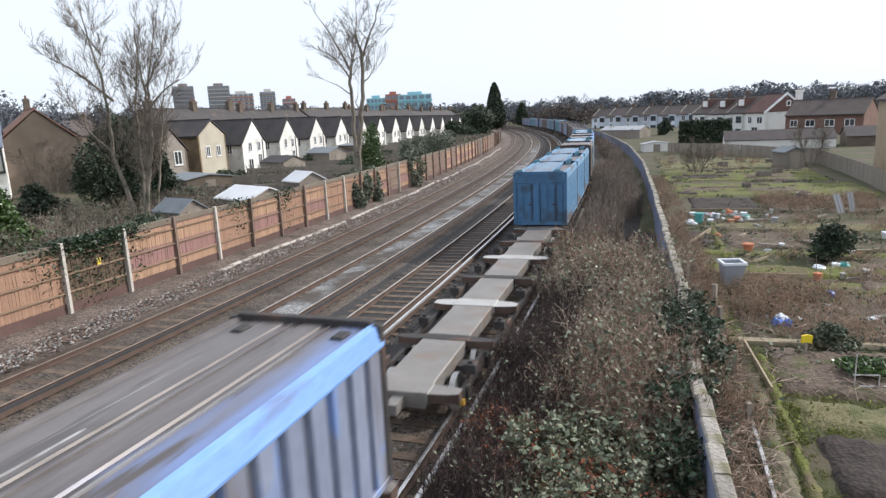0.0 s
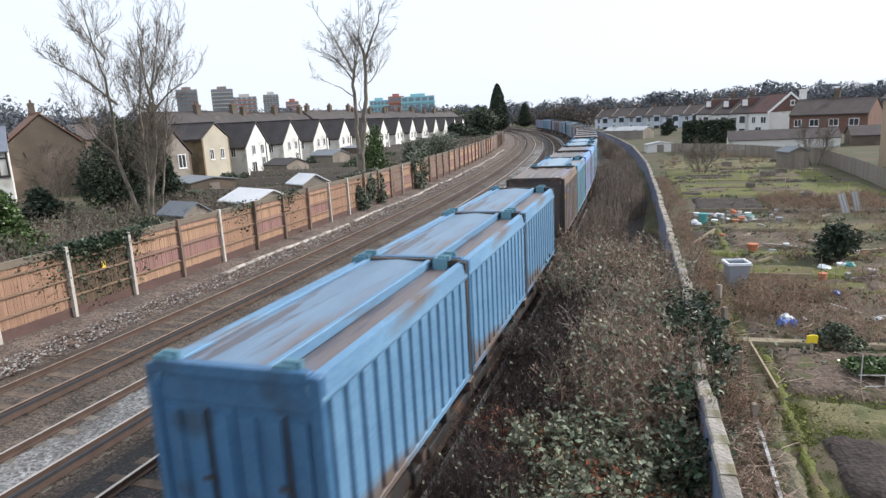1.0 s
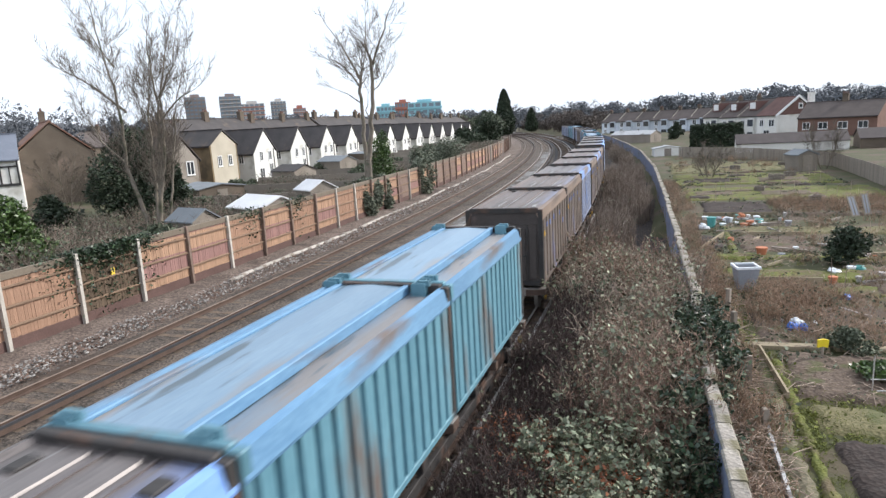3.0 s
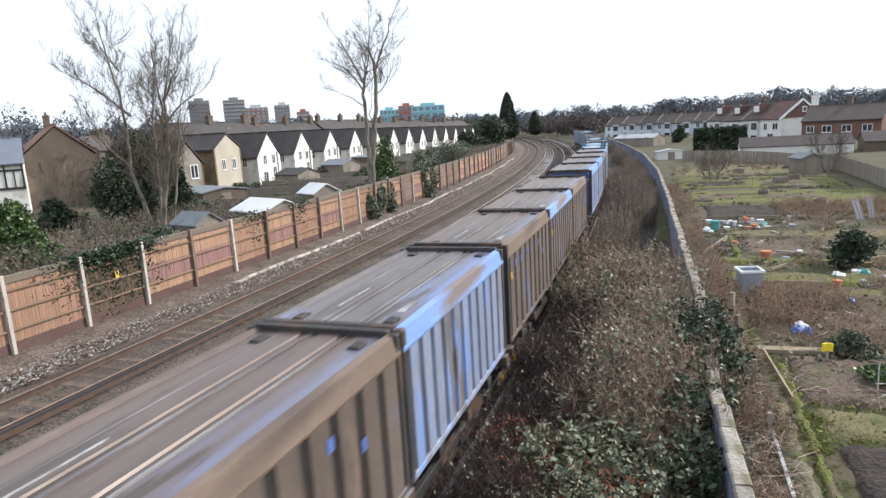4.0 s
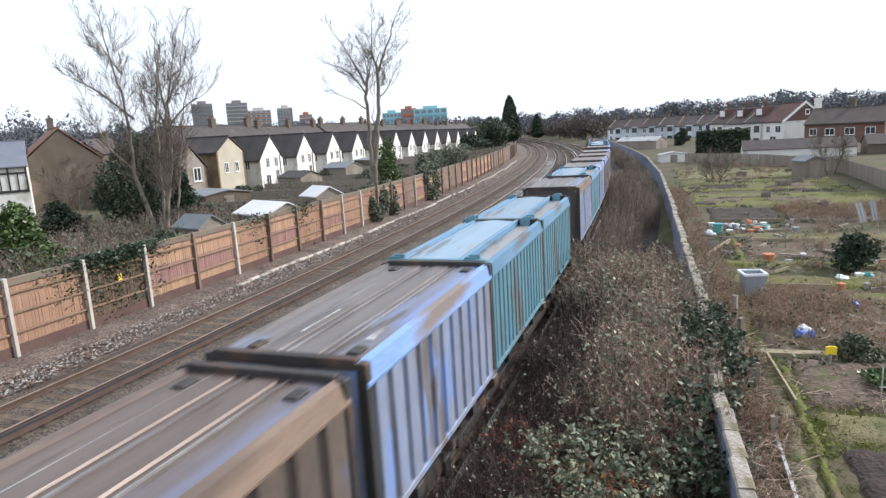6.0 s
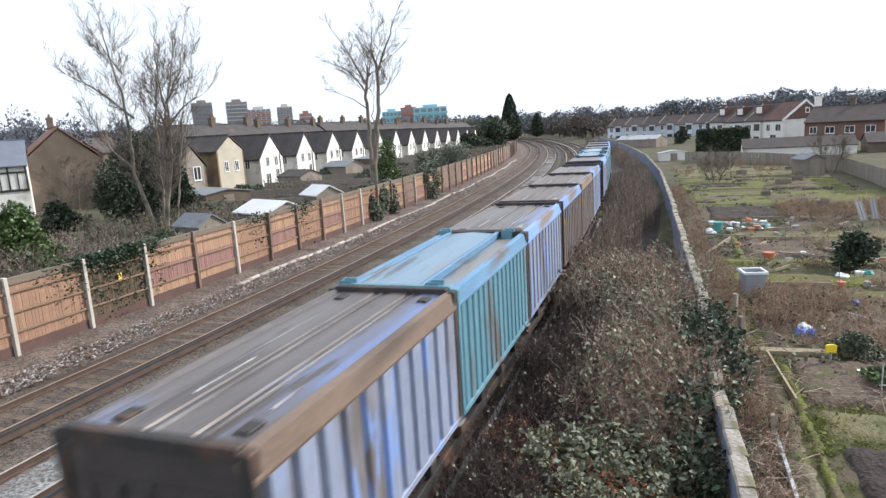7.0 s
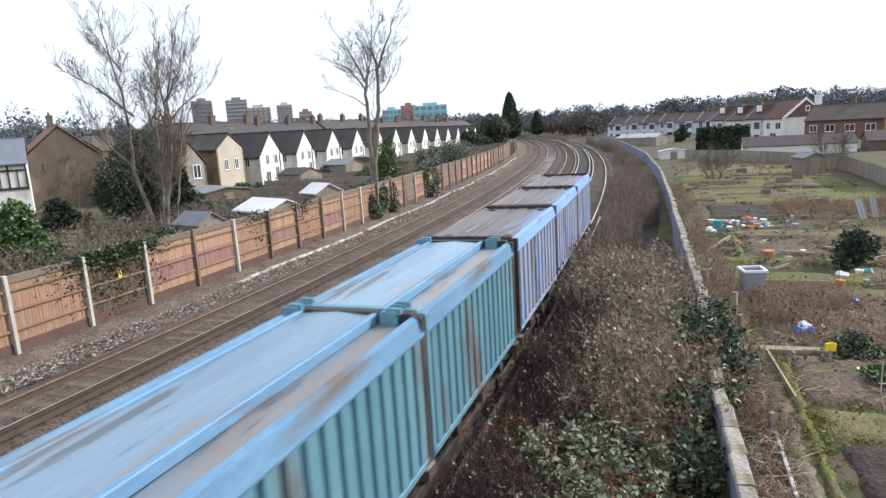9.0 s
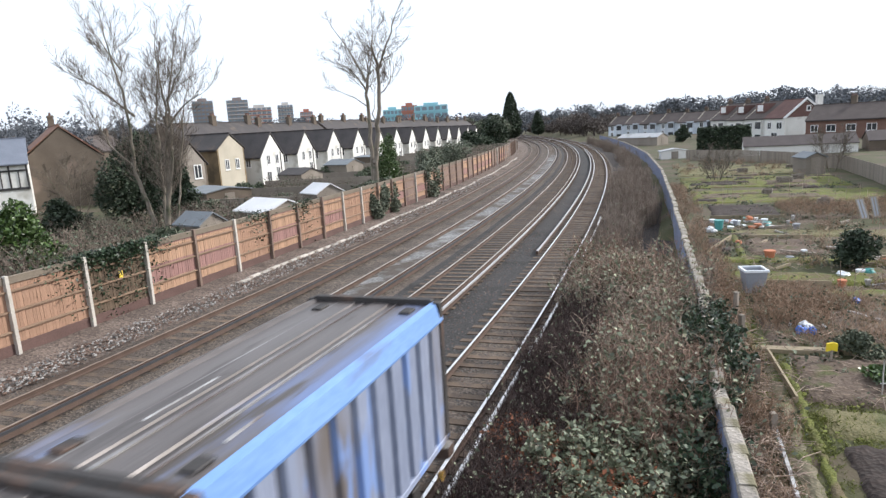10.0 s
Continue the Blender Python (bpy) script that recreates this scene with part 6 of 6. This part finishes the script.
# water tub, bags and pots
M_TUB = surface("grey_plastic", (0.24, 0.26, 0.30), (0.36, 0.38, 0.42), 1.5, 0.5, 0, 0.1, 20, (0.3, 0.3, 0.3), 1.5)
M_PL_BLUE = surface("blue_plastic", (0.02, 0.12, 0.5), (0.05, 0.2, 0.68), 2, 0.4, 0, 0.1, 20)
M_PL_YELLOW = surface("yellow_plastic", (0.75, 0.55, 0.02), (0.85, 0.66, 0.05), 2, 0.4, 0, 0.1, 20)
M_PL_WHITE = surface("white_plastic", (0.62, 0.66, 0.72), (0.82, 0.85, 0.88), 2, 0.5, 0, 0.1, 20)
M_TERRA = surface("terracotta", (0.42, 0.14, 0.07), (0.55, 0.22, 0.12), 2, 0.8, 0, 0.2, 20)
M_PL_TEAL = surface("teal_plastic", (0.05, 0.25, 0.25), (0.10, 0.36, 0.34), 2, 0.5, 0, 0.1, 20)

tub = tagged(new("water_tub"), "grey plastic water tub with pale rim on the allotment", "tub")
tub.matrix_world = facing(2.55, 24.3, 12)
shell = Solid()
w0, w1, hh = 0.26, 0.36, 0.85
for k in range(4):
    c0 = [(-1, -1), (1, -1), (1, 1), (-1, 1)][k]
    c1 = [(-1, -1), (1, -1), (1, 1), (-1, 1)][(k + 1) % 4]
    shell.poly([(c0[0] * w0, c0[1] * w0, 0), (c1[0] * w0, c1[1] * w0, 0), (c1[0] * w1, c1[1] * w1, hh), (c0[0] * w1, c0[1] * w1, hh)])
    shell.poly([(c1[0] * (w0 - 0.03), c1[1] * (w0 - 0.03), 0.04), (c0[0] * (w0 - 0.03), c0[1] * (w0 - 0.03), 0.04), (c0[0] * (w1 - 0.03), c0[1] * (w1 - 0.03), hh), (c1[0] * (w1 - 0.03), c1[1] * (w1 - 0.03), hh)])
shell.poly([(-w0, -w0, 0.04), (w0, -w0, 0.04), (w0, w0, 0.04), (-w0, w0, 0.04)])
part("shell", shell.mesh("shell", M_TUB), tub)
rim = Solid()
rim.box(-0.4, 0.4, -0.4, -0.33, hh - 0.03, hh + 0.05).box(-0.4, 0.4, 0.33, 0.4, hh - 0.03, hh + 0.05).box(-0.4, -0.33, -0.33, 0.33, hh - 0.03, hh + 0.05).box(0.33, 0.4, -0.33, 0.33, hh - 0.03, hh + 0.05)
part("rim", rim.mesh("rim", M_PL_WHITE), tub, label="pale rim")
part("water", Solid().box(-0.31, 0.31, -0.31, 0.31, 0.6, 0.66).mesh("water", M_GLASS), tub)


def lump(name, label, at, r, mat, seed, squash=0.8, category="bag", group=""):
    """A crumpled bag or rounded lump."""
    bm = bmesh.new()
    bmesh.ops.create_icosphere(bm, subdivisions=3, radius=1.0)
    for v in bm.verts:
        f = 1 + 0.35 * noise.noise(v.co * 1.7 + Vector((seed, 0, 0))) + 0.15 * noise.noise(v.co * 5 + Vector((0, seed, 0)))
        v.co = Vector((v.co.x * f * r, v.co.y * f * r, max(-0.05, (v.co.z * f + 0.75) * r * squash)))
    me = bpy.data.meshes.new(name)
    bm.to_mesh(me)
    bm.free()
    me.materials.append(mat)
    ob = tagged(new(name, me), label, category, group)
    ob.matrix_world = at
    return ob


def pot(label, at, r, h, mat, name="flower_pot"):
    ob = tagged(new(name), label, "pot", "pots and tubs on the allotment")
    ob.matrix_world = at
    part("body", Solid().rod((0, 0, -0.02), (0, 0, h), r * 0.75, r, 12).mesh("body", mat, smooth=False), ob)
    part("rim", Solid().rod((0, 0, h - 0.05), (0, 0, h + 0.02), r * 1.08, r * 1.08, 12).mesh("rim", mat), ob)
    return ob


for i, (x, y, z, r, m, t) in enumerate(((3.42, 19.92, 0.16, 0.18, M_PL_WHITE, "crumpled pale plastic sack on the heap"), (3.32, 19.7, 0.03, 0.2, M_PL_BLUE, "crumpled bright blue plastic sack on the bed"),
                                         (3.62, 19.75, 0.03, 0.15, M_PL_BLUE, "crumpled bright blue plastic sack on the bed"), (3.55, 20.05, 0.05, 0.2, M_PL_WHITE, "crumpled white plastic sack on the bed"),
                                         (3.95, 20.3, 0.03, 0.13, M_PL_WHITE, "small white plastic bag"), (3.15, 20.4, 0.03, 0.1, M_PL_WHITE, "small white plastic bag"))):
    lump("plastic_sack", t, facing(x, y, 40 * i, z), r * 0.72, m, 3 + 2 * i, 1.0 + 0.15 * (i % 3), "bag", "sacks on the bed")
lump("blue_ball", "round blue plastic ball on the grass", facing(5.4, 23.1, 0, 0.0), 0.14, M_PL_BLUE, 30, 1.1, "ball")
carton = tagged(new("yellow_carton", Solid().prism([(-0.13, 0.0), (0.0, 0.03), (0.12, -0.01), (0.14, 0.19), (0.02, 0.22), (-0.12, 0.2)], -0.03, 0.03).mesh("yellow_carton", M_PL_YELLOW)), "bright yellow plastic carton on a stake among the beds", "carton")
carton.matrix_world = facing(3.65, 17.55, 15, 0.36)
ys = tagged(new("cane_stake", Solid().rod((3.65, 17.55, -0.1), (3.65, 17.55, 0.42), 0.03).mesh("cane_stake", M_WOOD)), "wooden stake under the yellow carton", "stake")
pot("terracotta pot at the bed edge", facing(3.75, 30.0, 0, 0.05), 0.22, 0.32, M_TERRA)
pot("teal plastic water butt", facing(2.15, 37.2, 0, 0), 0.24, 0.55, M_PL_TEAL, "water_butt")
rng = random.Random(29)
kinds = (M_PL_WHITE, M_PL_WHITE, M_SHEET, M_PL_TEAL, M_TUB, M_TERRA, M_STREAK)
for i in range(46):
    x, y = rng.uniform(1.6, 6.5), rng.uniform(36.5, 40.5)
    if i > 30:
        x, y = rng.uniform(2.5, 10), rng.uniform(19, 34)
    if rng.random() < 0.5:
        pot("small pot among the allotment clutter", facing(x, y, 0, 0.04), rng.uniform(0.08, 0.18), rng.uniform(0.12, 0.3), rng.choice(kinds))
    else:
        lump("plastic_sack", "scrap of pale plastic sheeting on the ground", facing(x, y, rng.uniform(0, 180), 0.02), rng.uniform(0.1, 0.24), rng.choice(kinds), i, rng.uniform(0.3, 0.8), "bag", "scraps of sheeting")
for i, (x, y, z, w, tilt) in enumerate(((9.6, 40.2, 0.1, 0.45, 62), (10.3, 40.8, 0.1, 0.4, 70), (11.6, 38.5, 0.1, 0.4, 66))):
    cf = tagged(new("cold_frame"), "pale cold frame propped up on the plot", "cold frame", "cold frames")
    cf.matrix_world = Matrix.Translation((x, y, z)) @ Matrix.Rotation(radians(25), 4, "Z") @ Matrix.Rotation(radians(tilt), 4, "X")
    fr = Solid().box(-w / 2, w / 2, 0, 0.06, -0.02, 0.03).box(-w / 2, w / 2, 1.1, 1.16, -0.02, 0.03).box(-w / 2, -w / 2 + 0.06, 0.06, 1.1, -0.02, 0.03).box(w / 2 - 0.06, w / 2, 0.06, 1.1, -0.02, 0.03).box(-0.02, 0.02, 0.06, 1.1, -0.02, 0.03)
    part("frame", fr.mesh("frame", M_WOOD), cf)
    part("pane", Solid().box(-w / 2 + 0.06, w / 2 - 0.06, 0.06, 1.1, -0.005, 0.005).mesh("pane", M_TUB), cf)

# stalks, weeds and shrubs
M_STALK_PALE = surface("cut_sticks", (0.20, 0.14, 0.11), (0.46, 0.37, 0.30), 1.5, 0.9, 0, 0, 25, island=0.45)
stalks = [bush_meshes(110 + i, radius=0.5, height=0.75, canes=38, twigs=70, leaves=25, leaf_size=0.07, thick=0.008, upright=1.15) for i in range(3)]
weeds = [bush_meshes(120 + i, radius=0.4, height=0.3, canes=16, twigs=25, leaves=170, leaf_size=0.08, thick=0.006) for i in range(2)]
tufts = [bush_meshes(130 + i, radius=0.25, height=0.2, canes=45, twigs=20, leaves=30, leaf_size=0.06, thick=0.007, upright=1.0) for i in range(2)]
rng = random.Random(41)
a = [(rng.uniform(1.0, 1.85), rng.uniform(6.5, 30), 0) for _ in range(70)] + [(rng.uniform(6.2, 12.5), rng.uniform(41.5, 47), 0) for _ in range(90)]
a += [(rng.uniform(2.4, 5.5), rng.uniform(18.8, 25), 0) for _ in range(60)] + [(wall_x(y) + rng.uniform(0.3, 1.5), y, 0) for y in np.arange(28, 60, 0.5)]
a += [(rng.uniform(0, 13), rng.uniform(67, 88), 0) for _ in range(50)] + [(rng.uniform(5, 13), rng.uniform(16, 40), 0) for _ in range(50)]
a += [(rng.uniform(1.25, 1.6), y, 0) for y in np.arange(16, 27, 0.25)] + [(rng.uniform(2.9, 4.3), rng.uniform(20.5, 24.5), 0) for _ in range(45)]
strewn("dead_growth", "red-brown dead stems standing in the beds", "dead stems", stalks, a, [M_STALK, M_SHRUB], 42, 0.6, 1.3)
b = [(rng.uniform(2.5, 9), rng.uniform(14.9, 24), 0) for _ in range(90)] + [(rng.uniform(2, 13), rng.uniform(28, 48), 0) for _ in range(110)] + [(rng.uniform(0, 13), rng.uniform(48, 80), 0) for _ in range(90)]
strewn("weeds", "low grey-green weeds and dry stems", "weeds", weeds, b, [M_STALK, M_SHRUB], 43, 0.6, 1.5)
c = [(rng.uniform(2.4, 2.85), rng.uniform(7, 18), 0.05) for _ in range(45)] + [(rng.uniform(1.75, 2.1), rng.uniform(17.5, 25), 0.05) for _ in range(25)] + [(rng.uniform(1.8, 10), rng.uniform(24.5, 30), 0.03) for _ in range(60)]
c += [(rng.uniform(2.6, 6), rng.uniform(13.2, 15), 0.03) for _ in range(60)] + [(rng.uniform(1.9, 2.5), rng.uniform(7, 18), 0.0) for _ in range(40)]
strewn("grass", "tufts of bright green grass", "grass", tufts, c, [M_MOSS, M_MOSS], 44, 0.6, 1.4)
poles = Solid()
for _ in range(60):
    x, y = rng.uniform(2.6, 12), rng.uniform(19, 66)
    poles.rod((x, y, -0.1), (x + rng.gauss(0, 0.08), y + rng.gauss(0, 0.08), rng.uniform(0.5, 1.5)), 0.014, 0.01, 4)
tagged(new("bean_poles", poles.mesh("bean_poles", M_STALK_PALE)), "thin upright bean poles and canes on the plots", "canes", kind="stuff")
for i in range(6):
    rr = random.Random(500 + i)
    bx_, by_, w_, h_ = rr.uniform(5, 12.5), rr.uniform(40, 76), rr.uniform(0.3, 0.5), rr.uniform(0.35, 0.6)
    comp = tagged(new("compost_bin"), "dark slatted compost bin on the allotment", "compost bin", "compost bins")
    comp.matrix_world = facing(bx_, by_, rr.uniform(0, 90), ground_height(bx_, by_))
    for k in range(5):
        z_ = k * h_ / 5
        for q in range(4):
            part("slat", Solid().box(-w_, w_, w_ - 0.02, w_ + 0.02, z_, z_ + h_ / 5 - 0.03).mesh("slat", M_WOOD), comp, Matrix.Rotation(q * math.pi / 2, 4, "Z"))
    part("filling", Solid().box(-w_ + 0.05, w_ - 0.05, -w_ + 0.05, w_ - 0.05, 0, h_ * 0.8).mesh("filling", M_SOIL_D), comp)
# cut sticks and litter lying along the wall and on the beds
sticks = Solid()
for _ in range(2200):
    if rng.random() < 0.6:
        x, y = rng.uniform(1.05, 1.95), rng.uniform(6, 26)
    else:
        x, y = rng.uniform(2.4, 9), rng.uniform(14.8, 40)
    a_, L_ = rng.uniform(0, 6.28), rng.uniform(0.15, 0.8)
    z_ = ground_height(x, y) + rng.uniform(0.08, 0.22)
    r_ = rng.uniform(0.005, 0.014)
    mid = Vector((x + math.cos(a_) * L_ / 2, y + math.sin(a_) * L_ / 2, z_ + rng.uniform(-0.03, 0.12)))
    sticks.rod((x, y, z_), mid, r_, r_ * 0.9, 4, 0, False).rod(mid, mid + Vector((math.cos(a_ + rng.gauss(0, 0.5)), math.sin(a_ + rng.gauss(0, 0.5)), rng.gauss(0, 0.15))) * L_ / 2, r_ * 0.9, r_ * 0.5, 4, 0, False)
tagged(new("stick_litter", sticks.mesh("stick_litter", M_STALK_PALE)), "pale and brown cut sticks lying on the beds", "sticks", kind="stuff")
evergreen("dark_shrub", "rounded dark green shrub on the allotment", facing(6.6, 28.4, 0), 51, (1.0, 1.0, 0.75), 2600, 0.12, M_YEW, 5, 0.05, 0.1)
evergreen("lavender_shrub", "grey-green rounded shrub on the bed", facing(4.35, 18.3, 0), 52, (0.55, 0.5, 0.35), 1500, 0.08, M_SHRUB, 4, 0.03, 0.05)
evergreen("winter_greens", "low leafy winter greens in the bed", facing(4.9, 16.6, 0), 53, (0.9, 0.9, 0.2), 1500, 0.1, M_LAUREL, 5, 0.03, 0.0)
hedge("clipped_hedge", "dense dark clipped hedge by the houses", facing(7.0, 113.5, 0), 3.6, 1.3, 3.3, 6000, 0.4, M_YEW, 54)
evergreen("cone_shrub", "dark cone-shaped evergreen by the houses", facing(1.2, 146.0, 0), 55, (1.6, 1.6, 1.9), 1500, 0.35, M_YEW, 6, 0.1)
bare_tree("bare spreading fruit tree on the allotments", facing(3.4, 64.0, 0), 61, 5, 3.6, 0.06, 0.2, 0.2, (2, 2, 2), 0.5, 0.8)
bare_tree("small bare tree by the allotment fence", facing(13.8, 70.0, 0), 62, 4, 4.6, 0.07, 0.2, 0.25, (2, 2, 2), 0.4, 0.8)
hoop = Solid().rod((4.25, 15.6, -0.1), (4.25, 15.6, 0.9), 0.015).rod((4.75, 15.7, -0.1), (4.75, 15.7, 0.35), 0.015).rod((4.2, 15.6, 0.35), (4.75, 15.7, 0.35), 0.015).rod((4.2, 15.1, 0.3), (4.75, 15.2, 0.3), 0.015)
tagged(new("plant_support", hoop.mesh("cane_frame", M_STREAK)), "pale cane frame in the vegetable bed", "plant frame")


# ---- what moves: the train rolls towards the bridge ----
def motions():
    for thing, u, z in TRAIN:
        walk(thing, [(t, on_line(u - SPEED * t, 0, z)) for t in (i * 0.5 for i in range(21))])


motions()
